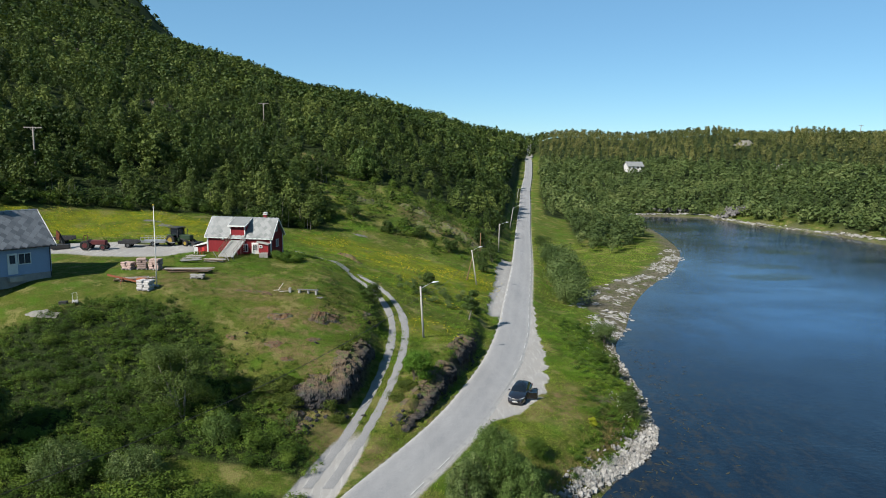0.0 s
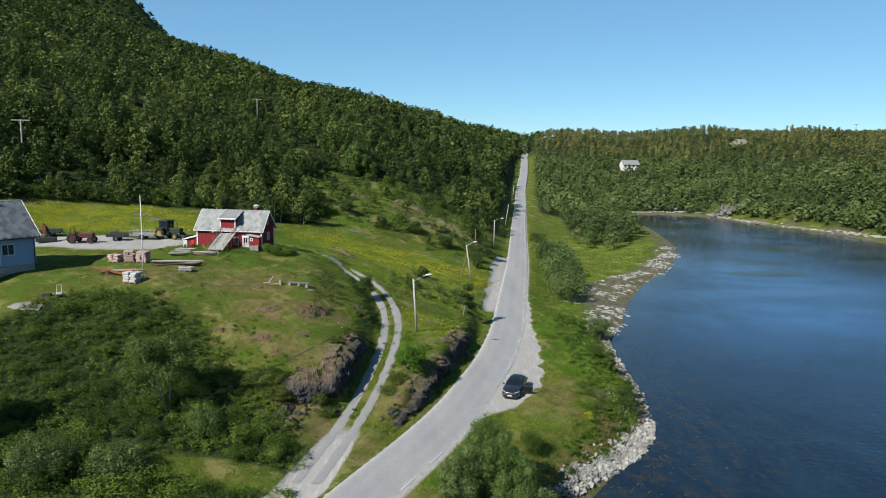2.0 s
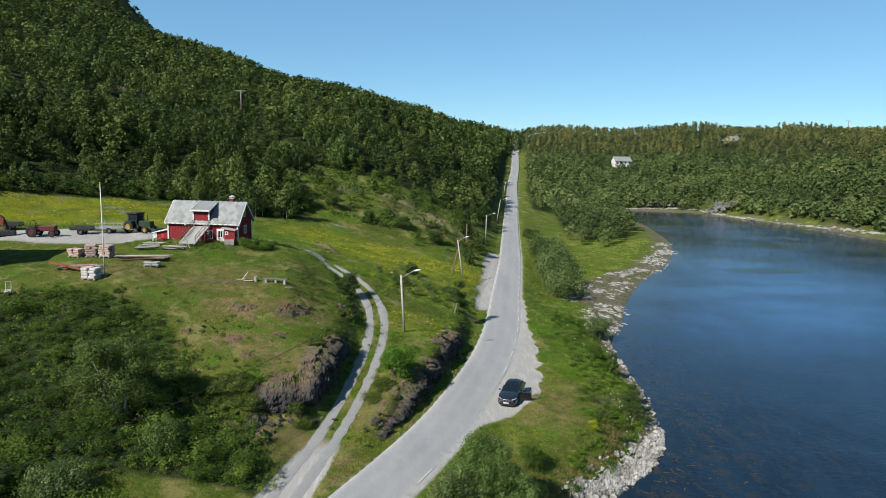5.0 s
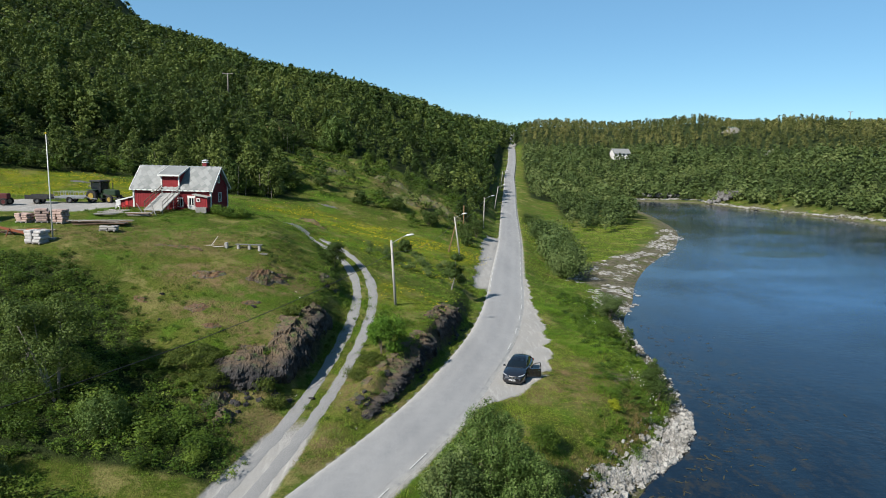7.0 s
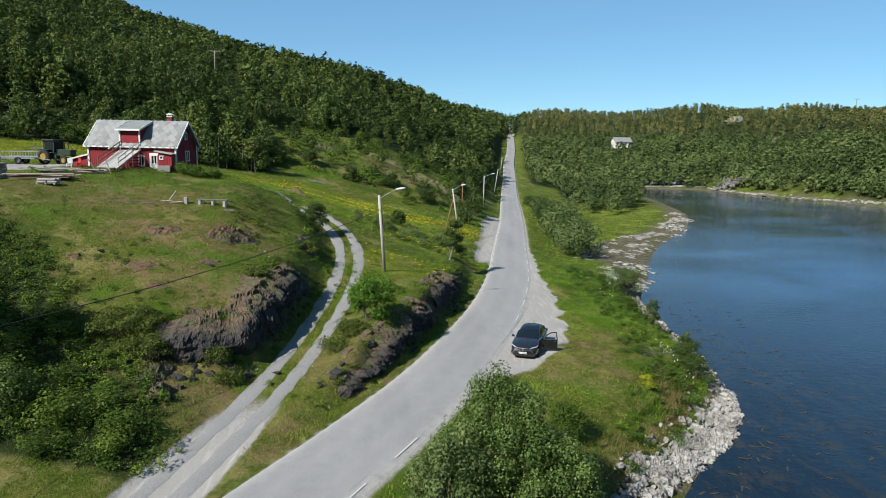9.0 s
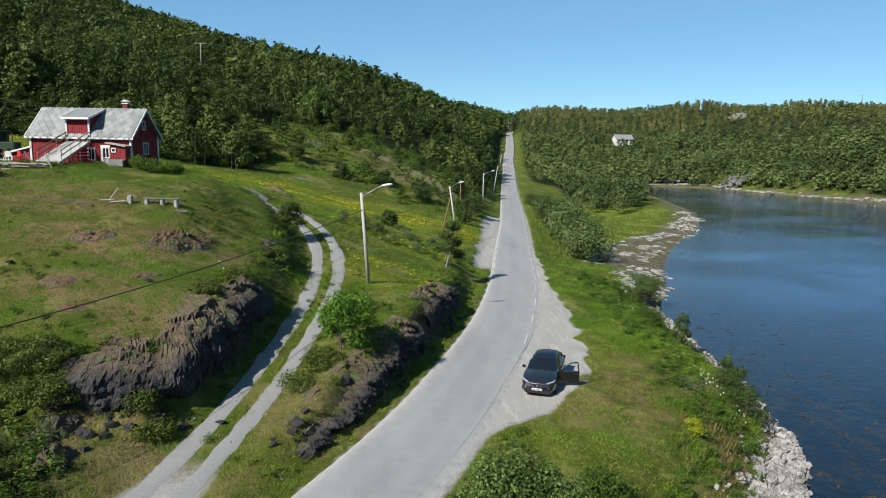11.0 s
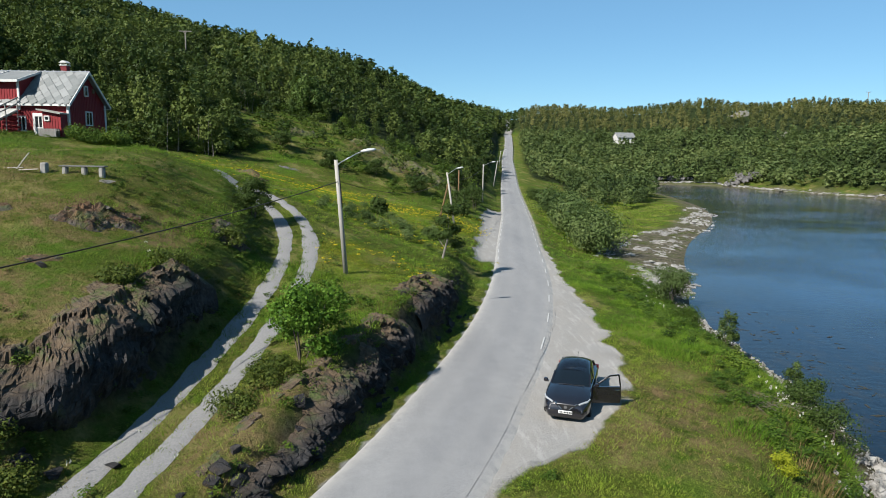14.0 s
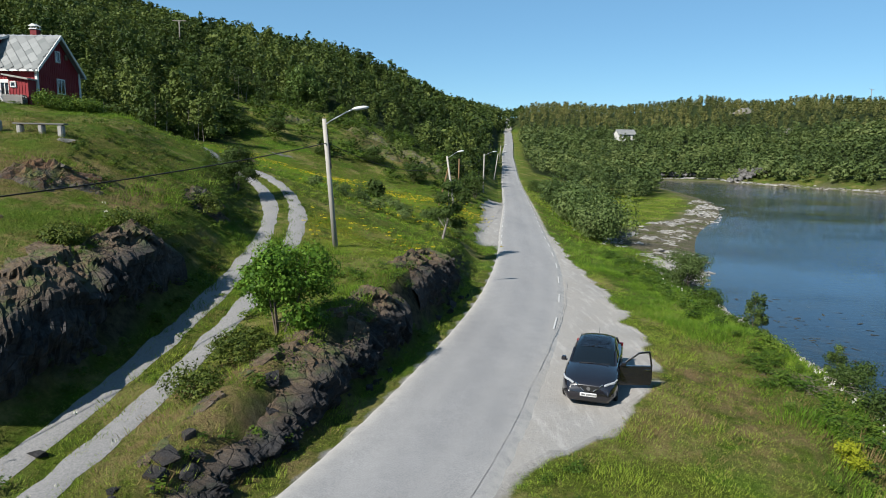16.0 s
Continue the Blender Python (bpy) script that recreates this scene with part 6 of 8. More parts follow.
tree("willow_bush", 21.6, 84.5, 1.7, 2.8, 4500, 0.08, LEAF_SHRUB, 211, "low green willow bush on the shore bank", "bush", 4, category="bush")
tree("willow_bush", 21.0, 69.4, 1.7, 2.8, 4500, 0.08, LEAF_FAR, 212, "low dark green willow bush on the shore bank", "bush", 4, category="bush")
tree("willow_bush", 20.6, 66.4, 1.8, 3.2, 5000, 0.08, LEAF_FAR, 213, "low dark green willow bush on the shore bank", "bush", 4, category="bush")
tree("golden_bush", 15.4, 61.0, 0.9, 1.2, 1400, 0.06, foliage("leaf_golden", (0.16, 0.20, 0.01), (0.30, 0.34, 0.02), (0.45, 0.46, 0.04)), 214, "yellow-green leafy bush on the shore bank", "bush", 4, category="bush")
for k, (x, y, h, w) in enumerate(((-3.8, 61.8, 0.5, 2.4), (-9.6, 66.0, 0.5, 1.8), (-10.4, 58.2, 0.6, 2.2), (-9.2, 57.2, 0.5, 1.8), (-8.8, 68.6, 0.8, 2.0), (-13.6, 57.6, 0.9, 3.0), (-8.0, 75.6, 0.9, 1.9))):
    tree("juniper_bush", x, y, h, w, 2400, 0.075, LEAF_SPREAD, 220 + k, "low spreading juniper bush over the rock", "bush", 6, category="bush")
for k, (x, y, h, w) in enumerate(((-1.6, 110.5, 1.8, 2.4), (-4.5, 151, 2.6, 4.2), (-12, 150, 2.4, 3.6), (2, 147, 2.8, 4.0), (9, 143, 3.6, 3.6), (12, 150, 4.2, 4), (-20, 152, 3, 4), (-25, 148, 3.2, 4.6), (11, 163, 4.4, 4.2), (9.2, 136, 2.4, 2.4), (30, 190, 3, 5), (-30, 154, 4, 4.5))):
    tree("field_bush", x, y, h, w, 2600, 0.18, LEAF_FAR, 240 + k, "round green bush at the edge of the meadow", "bush", 4, category="bush")


# ---- red house ----
RED = painted("red_boards", (0.27, 0.014, 0.020), 0.65, 0.35, 1.2, 0.2, streak=(1, 1, 0.25))
WHITE_WOOD = painted("white_trim", (0.74, 0.74, 0.72), 0.55, 0.15, 2.0)
SLATE = painted("light_slate", (0.25, 0.26, 0.255), 0.6, 0.4, 0.8)
PALE_WOOD = painted("pale_weathered_wood", (0.52, 0.52, 0.50), 0.8, 0.3, 2.0)
GREY_WOOD = painted("weathered_wood", (0.40, 0.38, 0.35), 0.85, 0.35, 2.0, 0.3, streak=(1, 0.2, 1))
BROWN_WOOD = painted("brown_wood", (0.20, 0.13, 0.085), 0.85, 0.4, 2.0, 0.3)
DARK_GLASS = Mat("window_glass", 0.05, 0, 0.6).color((0.015, 0.02, 0.025)).m
CONCRETE = painted("concrete", (0.36, 0.35, 0.33), 0.9, 0.3, 1.0)
METAL = painted("galvanised_metal", (0.42, 0.44, 0.46), 0.45, 0.3, 2.0, 0.1, 0.5, 0.6)
DARK = painted("dark_metal", (0.03, 0.03, 0.032), 0.55, 0.4)


def boarded(parent, material, outline, pitch, along="x", at=0.0, side=-1):
    """Upright battens over a board wall, each a piece. outline: ends of the wall, and a function that gives bottom and top."""
    lo, hi, f = outline
    n = int((hi - lo) / pitch)
    cache = {}
    for k in range(n + 1):
        a = lo + (hi - lo) * k / n
        z0, z1 = f(a)
        if z1 - z0 < 0.1:
            continue
        key = round(z1 - z0, 3)
        if key not in cache:
            bm = one_box((-0.035, -0.025, 0), (0.035, 0.0, key))
            me = bpy.data.meshes.new("batten")
            bm.to_mesh(me)
            bm.free()
            me.materials.append(material)
            cache[key] = me
        shared("batten", cache[key], parent, pose(a, at, z0) if along == "x" else pose(at, a, z0, 0, 0, 90 if side > 0 else -90))


def window_at(parent, x, y, z, w, h, axis="x", side=-1, bars=1, name="window"):
    """A framed window set on a wall: axis x, in a wall that runs along x and faces side y; y the other way."""
    m = pose(x, y, z) if axis == "x" and side < 0 else pose(x, y, z, 0, 0, 90 if side > 0 and axis == "y" else (180 if axis == "x" else -90))
    bm = bmesh.new()
    t = 0.09
    for a, b in (((-w / 2 - t, -0.06, -h / 2 - t), (-w / 2, 0.03, h / 2 + t)), ((w / 2, -0.06, -h / 2 - t), (w / 2 + t, 0.03, h / 2 + t)),
                 ((-w / 2, -0.06, h / 2), (w / 2, 0.03, h / 2 + t)), ((-w / 2, -0.07, -h / 2 - t), (w / 2, 0.03, -h / 2))):
        box(bm, a, b, 0.01)
    for k in range(bars):
        c = -w / 2 + w * (k + 1) / (bars + 1)
        box(bm, (c - 0.03, -0.05, -h / 2), (c + 0.03, 0.02, h / 2))
    fr = part(name, bm, WHITE_WOOD, parent)
    fr.matrix_local = m
    part("pane", one_box((-w / 2, -0.02, -h / 2), (w / 2, 0.01, h / 2)), DARK_GLASS, fr)
    return fr


def slates(parent, origin, ux, uy, width, length, pitch, material, seed, lift=0.03, diamond=True):
    """Slates laid in courses on a roof plane: ux runs along the eave, uy up the slope. Joined backing is the roof itself."""
    ux, uy = Vector(ux).normalized(), Vector(uy).normalized()
    nrm = ux.cross(uy)
    bm = bmesh.new()
    s = pitch
    if diamond:
        prism(bm, ((0, -s * 0.70), (s * 0.62, 0), (0, s * 0.70), (-s * 0.62, 0)), 0, 0.014, "z")
    else:
        prism(bm, ((-s * 0.49, -s * 0.5), (s * 0.49, -s * 0.5), (s * 0.49, s * 0.5), (-s * 0.49, s * 0.5)), 0, 0.014, "z")
    me = bpy.data.meshes.new("slate")
    bm.to_mesh(me)
    bm.free()
    me.materials.append(material)
    rng = random.Random(seed)
    rows = int(length / (s * 0.72)) if diamond else int(length / (s * 0.8))
    cols = int(width / (s * 1.24)) if diamond else int(width / s)
    count = 0
    for r in range(rows):
        v = (r + 0.5) * length / rows
        for c in range(cols + (r % 2 == 0)):
            u = (c + (0.0 if r % 2 == 0 else 0.5)) * width / cols
            u = min(max(u, s * 0.45), width - s * 0.45)
            o = Vector(origin) + ux * u + uy * v + nrm * (lift + 0.006 * (rows - r) / rows + rng.random() * 0.008)
            rot = Matrix((ux, uy, nrm)).transposed().to_4x4()
            shared("slate", me, parent, Matrix.Translation(o) @ rot @ pose(0, 0, 0, 3.5, rng.uniform(-1, 1), rng.uniform(-2, 2)))
            count += 1
    return count


def slate_material(name, dark, light):
    m = Mat(name, 0.5, 0, 0.4)
    rnd = m.node("ObjectInfo").outputs["Random"]
    c = m.ramp(rnd, (0.0, dark), (0.55, light), (1.0, tuple(v * 1.18 for v in light)))
    c = m.mix(m.math("MULTIPLY", m.noise(2.5, 5, 0.7), 0.4), c, tuple(v * 0.7 for v in dark))
    m.color(c)
    m.bump(m.noise(12, 3), 0.2, 0.01)
    return m.m


SLATE_PIECE = slate_material("slate_piece", (0.175, 0.190, 0.185), (0.29, 0.30, 0.295))
SLATE_DARK = slate_material("dark_slate_piece", (0.075, 0.085, 0.095), (0.17, 0.185, 0.20))


def red_house():
    X, Y, EAVE, RIDGE, PX = 4.52, 2.38, 2.38, 4.62, 3.10
    ob = base("red_house", pose(-27.66, 93.02, 14.40, 0, 0, -5.6), "old red board house with grey slate roof and white corner boards", "house")
    pitch = (RIDGE - EAVE) / Y
    bm = bmesh.new()
    prism(bm, ((-Y, -0.9), (Y, -0.9), (Y, EAVE), (0, RIDGE - 0.03), (-Y, EAVE)), -X, X, "x")
    wall = part("wall", bm, RED, ob)
    boarded(wall, RED, (-X + 0.1, X - 0.1, lambda a: (-0.3, EAVE - 0.02)), 0.20, "x", -Y, -1)
    boarded(wall, RED, (-Y + 0.1, Y - 0.1, lambda a: (-0.5, RIDGE - 0.12 - abs(a) * pitch)), 0.20, "y", X, 1)
    for x, y in ((-X, -Y), (X, -Y), (X, Y)):
        part("corner_board", one_box((x - 0.09, y - 0.09, -0.5), (x + 0.09, y + 0.09, EAVE - 0.02), 0.01), WHITE_WOOD, ob)
    over = 0.32
    roof = None
    for sgn in (-1, 1):
        bm = bmesh.new()
        e, d = Y + over, EAVE - over * pitch
        prism(bm, ((0, RIDGE), (sgn * e, d), (sgn * e, d + 0.10), (0, RIDGE + 0.11)), -X - 0.35, X + 0.35, "x")
        r = part("roof", bm, SLATE, ob)
        roof = roof or r
        for x in (-X - 0.37, X + 0.33):
            bm = bmesh.new()
            prism(bm, ((0, RIDGE - 0.06), (sgn * (e + 0.02), d - 0.06), (sgn * (e + 0.02), d + 0.16), (0, RIDGE + 0.17)), x, x + 0.06, "x")
            part("barge_board", bm, WHITE_WOOD, ob)
        part("fascia", one_box((-X - 0.3, sgn * e - 0.03, d - 0.04), (X + 0.3, sgn * e + 0.03, d + 0.10)), WHITE_WOOD, ob)
    run = math.hypot(Y + over, (Y + over) * pitch)
    slates(roof, (-X - 0.28, -(Y + over), EAVE - over * pitch + 0.10), (1, 0, 0), (0, Y + over, (Y + over) * pitch), 2 * X + 0.56, run, 0.52, SLATE_PIECE, 5)
    bm = bmesh.new()
    rod(bm, (-X - 0.35, 0, RIDGE + 0.12), (X + 0.35, 0, RIDGE + 0.12), 0.07, None, 6)
    part("ridge_cap", bm, METAL, ob)
    # dormer
    dl, dr, dt = -1.15, 0.88, 3.84
    bm = bmesh.new()
    prism(bm, ((-Y - 0.05, 1.6), (0.0, 1.6), (0.0, RIDGE - 0.1), (-Y - 0.05, dt)), dl, dr, "x")
    dormer = part("dormer", bm, RED, ob)
    boarded(dormer, RED, (dl + 0.08, dr - 0.08, lambda a: (1.7, dt - 0.02)), 0.20, "x", -Y - 0.05, -1)
    bm = bmesh.new()
    prism(bm, ((-Y - 0.45, dt - 0.07), (0.05, RIDGE + 0.06), (0.05, RIDGE + 0.15), (-Y - 0.45, dt + 0.03)), dl - 0.25, dr + 0.25, "x")
    droof = part("dormer_roof", bm, SLATE, dormer)
    bm = bmesh.new()
    box(bm, (dl - 0.26, -Y - 0.50, dt - 0.13), (dr + 0.26, -Y - 0.44, dt + 0.05))
    for x in (dl - 0.28, dr + 0.23):
        prism(bm, ((-Y - 0.45, dt - 0.13), (-0.1, RIDGE - 0.02), (-0.1, RIDGE + 0.16), (-Y - 0.45, dt + 0.05)), x, x + 0.05, "x")
    part("dormer_fascia", bm, WHITE_WOOD, dormer)
    for x in (dl, dr):
        part("dormer_corner_board", one_box((x - 0.07, -Y - 0.12, 1.75), (x + 0.07, -Y - 0.03, dt - 0.02)), WHITE_WOOD, dormer)
    # ramp up to the dormer door
    top, low = Vector((0, -Y - 0.15, 1.78)), Vector((0, -Y - 4.4, 0.16))
    d = (low - top)
    n = 24
    bm = bmesh.new()
    for x in (dl + 0.15, (dl + dr) / 2, dr - 0.1):
        beam(bm, (x, top.y, top.z - 0.11), (x, low.y, low.z - 0.11), 0.08, 0.14)
    deck = part("ramp", bm, GREY_WOOD, ob, "weathered plank ramp with handrails")
    me = bpy.data.meshes.new("plank")
    bm = one_box((dl, -d.length / n * 0.485, -0.03), (dr + 0.05, d.length / n * 0.485, 0.03), 0.008)
    bm.to_mesh(me)
    bm.free()
    me.materials.append(PALE_WOOD)
    for k in range(n):
        shared("plank", me, deck, Matrix.Translation(top + d * (k + 0.5) / n) @ pose(0, 0, 0, math.degrees(math.atan2(top.z - low.z, low.y - top.y)) + 180))
    for x in (dl + 0.05, dr):
        bm = bmesh.new()
        for k in range(4):
            p = top + d * (0.04 + 0.30 * k)
            beam(bm, (x, p.y, max(-0.3, p.z - 1.2 if k < 2 else p.z - 0.6)), (x, p.y, p.z + 0.85), 0.07, 0.07)
        for h in (0.45, 0.85):
            beam(bm, (x, top.y, top.z + h), (x, top.y + d.y * 0.96, top.z + d.z * 0.96 + h), 0.05, 0.09)
        part("handrail", bm, BROWN_WOOD if x < 0 else GREY_WOOD, deck)
    bm = bmesh.new()
    for k in range(9):
        x = dl + 0.15 + (dr - dl - 0.2) * k / 8
        box(bm, (x - 0.06, -Y - 1.25, -0.4), (x + 0.06, -Y - 1.2, 1.25))
    for k in range(5):
        box(bm, (dr - 0.04, -Y - 1.9, -0.2 + k * 0.3), (dr, -Y - 0.05, -0.05 + k * 0.3))
    part("ramp_boarding", bm, RED, deck)
    # doors and windows
    bm = bmesh.new()
    box(bm, (1.80, -Y - 0.06, -0.55), (2.85, -Y - 0.01, 1.52), 0.02)
    box(bm, (1.92, -Y - 0.10, -0.50), (2.73, -Y - 0.055, 1.40), 0.02)
    box(bm, (2.04, -Y - 0.12, -0.38), (2.61, -Y - 0.095, 0.25), 0.02)
    part("door", bm, WHITE_WOOD, ob, "white panelled door with a window")
    window_at(ob, 2.32, -Y - 0.11, 0.88, 0.50, 0.78, bars=1)
    window_at(ob, 0.95, -Y - 0.02, 0.75, 0.50, 0.95, bars=1)
    window_at(ob, X + 0.02, 0.15, 1.25, 0.72, 0.92, "y", 1, 1)
    window_at(ob, X + 0.02, -0.05, 3.30, 0.34, 0.62, "y", 1, 0)
    bm = bmesh.new()
    box(bm, (X + 0.02, 0.75, 3.2), (X + 0.10, 1.05, 3.55), 0.02)
    part("vent_hatch", bm, BROWN_WOOD, ob)
    # porch
    bm = bmesh.new()
    prism(bm, ((PX, -0.4), (PX + 1.38, -0.4), (PX + 1.38, 1.42), (PX, 1.64)), -Y - 0.85, -Y, "y")
    porch = part("porch", bm, RED, ob, "small faded red board porch")
    boarded(porch, RED, (PX + 0.05, PX + 1.33, lambda a: (-0.3, 1.42)), 0.2, "x", -Y - 0.85, -1)
    bm = bmesh.new()
    prism(bm, ((PX - 0.3, 1.70), (PX + 1.5, 1.42), (PX + 1.5, 1.52), (PX - 0.3, 1.80)), -Y - 1.1, -Y, "y")
    part("porch_roof", bm, GREY_WOOD, porch)
    window_at(porch, PX + 0.35, -Y - 0.87, 1.12, 0.24, 0.22, bars=0)
    # lean-to
    bm = bmesh.new()
    prism(bm, ((-X - 1.9, -0.5), (-X, -0.5), (-X, 1.15), (-X - 1.9, 0.72)), -Y + 0.1, Y - 0.6, "y")
    lean = part("lean_to", bm, RED, ob)
    boarded(lean, RED, (-X - 1.85, -X - 0.1, lambda a: (-0.3, 0.7)), 0.2, "x", -Y + 0.1, -1)
    bm = bmesh.new()
    prism(bm, ((-X - 2.15, 0.68), (-X + 0.0, 1.22), (-X + 0.0, 1.36), (-X - 2.15, 0.82)), -Y - 0.15, Y - 0.4, "y")
    part("lean_to_roof", bm, WHITE_WOOD, lean)
    part("lean_to_corner_board", one_box((-X - 1.96, -Y + 0.03, -0.4), (-X - 1.84, -Y + 0.15, 0.7)), WHITE_WOOD, lean)
    # chimney
    bm = bmesh.new()
    box(bm, (2.62, 0.02, 4.1), (3.10, 0.46, 5.20), 0.01)
    ch = part("chimney", bm, painted("chimney_paint", (0.20, 0.022, 0.028), 0.8, 0.3, 3.0), ob)
    bm = bmesh.new()
    box(bm, (2.56, -0.04, 5.20), (3.16, 0.52, 5.27), 0.01)
    for x in (2.62, 3.06):
        for y in (0.03, 0.42):
            box(bm, (x, y, 5.27), (x + 0.05, y + 0.05, 5.42))
    prism(bm, ((2.54, 5.42), (3.18, 5.42), (2.86, 5.60)), -0.06, 0.54, "y")
    part("chimney_cap", bm, WHITE_WOOD, ch)
    bm = bmesh.new()
    box(bm, (-X - 0.05, -Y + 0.01, -1.0), (X + 0.05, Y, -0.45))
    part("foundation", bm, CONCRETE, ob)
    # lamp on the wall
    bm = bmesh.new()
    rod(bm, (-2.2, -Y, 2.05), (-2.2, -Y - 0.25, 2.1), 0.03)
    rod(bm, (-2.2, -Y - 0.2, 2.15), (-2.2, -Y - 0.2, 1.9), 0.05, 0.16, 10)
    part("wall_lamp", bm, WHITE_WOOD, ob)
    return ob


red_house()


# ---- blue house ----
def blue_house():
    BLUE = painted("blue_boards", (0.30, 0.40, 0.58), 0.6, 0.12, 1.0, 0.2, streak=(1, 1, 4))
    ang = math.degrees(math.atan2(0.80, 0.60))
    ob = base("blue_house", pose(-44.9, 75.0, hz(-44.9, 75.0), 0, 0, ang), "light blue board house with dark slate roof and white trim", "house")
    L, D, B, EAVE, RIDGE = 12.5, 8.0, 0.75, 4.15, 7.45
    bm = bmesh.new()
    prism(bm, ((0, B), (D, B), (D, EAVE), (D / 2, RIDGE - 0.05), (0, EAVE)), -L, 0, "x")
    wall = part("wall", bm, BLUE, ob)
    me = bpy.data.meshes.new("board")
    bm = one_box((-L, -0.022, 0), (0.0, 0.0, 0.135))
    bm.to_mesh(me)
    bm.free()
    me.materials.append(BLUE)
    for k in range(22):
        shared("board", me, wall, pose(0, 0, B + 0.03 + k * 0.154))
    part("foundation", one_box((-L + 0.05, 0.05, -0.6), (-0.05, D - 0.05, B)), CONCRETE, ob)
    part("corner_board", one_box((-0.12, -0.05, B), (0.03, 0.06, EAVE)), BLUE, ob)
    roof = None
    pitch = (RIDGE - EAVE) / (D / 2)
    over = 0.45
    for sgn in (-1, 1):
        bm = bmesh.new()
        e = D / 2 + over
        prism(bm, ((D / 2, RIDGE), (D / 2 + sgn * e, RIDGE - e * pitch), (D / 2 + sgn * e, RIDGE - e * pitch + 0.12), (D / 2, RIDGE + 0.13)), -L - 0.5, 0.5, "x")
        r = part("roof", bm, painted("dark_slate", (0.10, 0.11, 0.12), 0.6, 0.3, 1.0), ob)
        roof = roof or r
        bm = bmesh.new()
        prism(bm, ((D / 2, RIDGE - 0.08), (D / 2 + sgn * (e + 0.02), RIDGE - e * pitch - 0.08), (D / 2 + sgn * (e + 0.02), RIDGE - e * pitch + 0.18), (D / 2, RIDGE + 0.20)), 0.48, 0.55, "x")
        part("barge_board", bm, WHITE_WOOD, ob)
    e = D / 2 + over
    bm = bmesh.new()
    rod(bm, (-L - 0.4, -over - 0.06, RIDGE - e * pitch), (0.45, -over - 0.06, RIDGE - e * pitch), 0.07)
    gut = part("gutter", bm, DARK, ob)
    bm = bmesh.new()
    rod(bm, (-0.1, -over, RIDGE - e * pitch), (-0.1, -0.1, EAVE - 0.35), 0.045)
    rod(bm, (-0.1, -0.1, EAVE - 0.35), (-0.1, -0.1, 0.2), 0.045)
    part("downpipe", bm, DARK, gut)
    slates(roof, (-L - 0.4, -over, RIDGE - e * pitch + 0.12), (1, 0, 0), (0, e, e * pitch), L + 0.85, math.hypot(e, e * pitch), 0.60, SLATE_DARK, 6)
    bm = bmesh.new()
    rod(bm, (-L - 0.5, D / 2, RIDGE + 0.14), (0.5, D / 2, RIDGE + 0.14), 0.08, None, 6)
    part("ridge_cap", bm, METAL, ob)
    bm = bmesh.new()
    box(bm, (-4.4, D / 2 - 0.35, RIDGE - 0.5), (-3.6, D / 2 + 0.35, RIDGE + 1.1), 0.02)
    box(bm, (-4.5, D / 2 - 0.45, RIDGE + 1.1), (-3.5, D / 2 + 0.45, RIDGE + 1.22))
    part("chimney", bm, painted("brick_red", (0.16, 0.06, 0.045), 0.9, 0.4, 5), ob)
    bm = bmesh.new()
    box(bm, (-4.5, -0.10, 0.9), (-3.5, -0.02, 3.25), 0.02)
    door = part("door", bm, WHITE_WOOD, ob, "white door with a glass panel")
    part("pane", one_box((-4.28, -0.125, 2.1), (-3.72, -0.09, 3.05)), DARK_GLASS, door)
    part("door_step", one_box((-4.7, -1.0, 0.2), (-3.3, 0.0, 0.75), 0.02), CONCRETE, ob)
    window_at(ob, -2.75, -0.03, 2.55, 1.15, 1.10, bars=1)
    window_at(ob, -7.4, -0.03, 2.45, 1.5, 1.15, bars=2)
    window_at(ob, -10.6, -0.03, 2.45, 1.5, 1.15, bars=2)
    return ob


blue_house()


def far_house():
    WALL = painted("far_white_wall", (0.70, 0.70, 0.68), 0.7, 0.1)
    x, y = 124.0, 425.0
    ob = base("white_house", pose(x, y, hz(x, y) + 1.0, 0, 0, 6), "distant white house with grey roof among trees", "house")
    bm = bmesh.new()
    prism(bm, ((0, -3), (7, -3), (7, 2.8), (3.5, 5.2), (0, 2.8)), -5.2, 5.2, "x")
    part("wall", bm, WALL, ob)
    for s in (-1, 1):
        bm = bmesh.new()
        prism(bm, ((3.5, 5.2), (3.5 + s * 4.1, 2.4), (3.5 + s * 4.1, 2.6), (3.5, 5.45)), -5.6, 5.6, "x")
        part("roof", bm, SLATE, ob)
    for k in (-4, -1.4, 1.4, 4):
        window_at(ob, k, -0.02, 1.6, 1.2, 1.2, bars=1)
    return ob


far_house()


# ---- car ----
PAINT_CAR = Mat("black_car_paint", 0.25, 0.0, 0.5).color((0.010, 0.009, 0.013)).m
PAINT_CAR.node_tree.nodes["Principled BSDF"].inputs["Coat Weight"].default_value = 0.8
PAINT_CAR.node_tree.nodes["Principled BSDF"].inputs["Coat Roughness"].default_value = 0.04
CAR_GLASS = Mat("car_glass", 0.03, 0, 0.7).color((0.006, 0.008, 0.010)).m
RUBBER = painted("rubber", (0.018, 0.018, 0.018), 0.85, 0.3)
ALLOY = painted("alloy", (0.30, 0.31, 0.32), 0.35, 0.2, 3, 0.05, 0.5, 0.8)
CHROME = Mat("chrome", 0.12, 1.0, 0.5).color((0.75, 0.75, 0.76)).m
LAMP_GLASS = Mat("headlight_glass", 0.08, 0, 0.7).color((0.38, 0.40, 0.42)).m
RED_LENS = Mat("red_lens", 0.15, 0, 0.6).color((0.25, 0.01, 0.01)).m
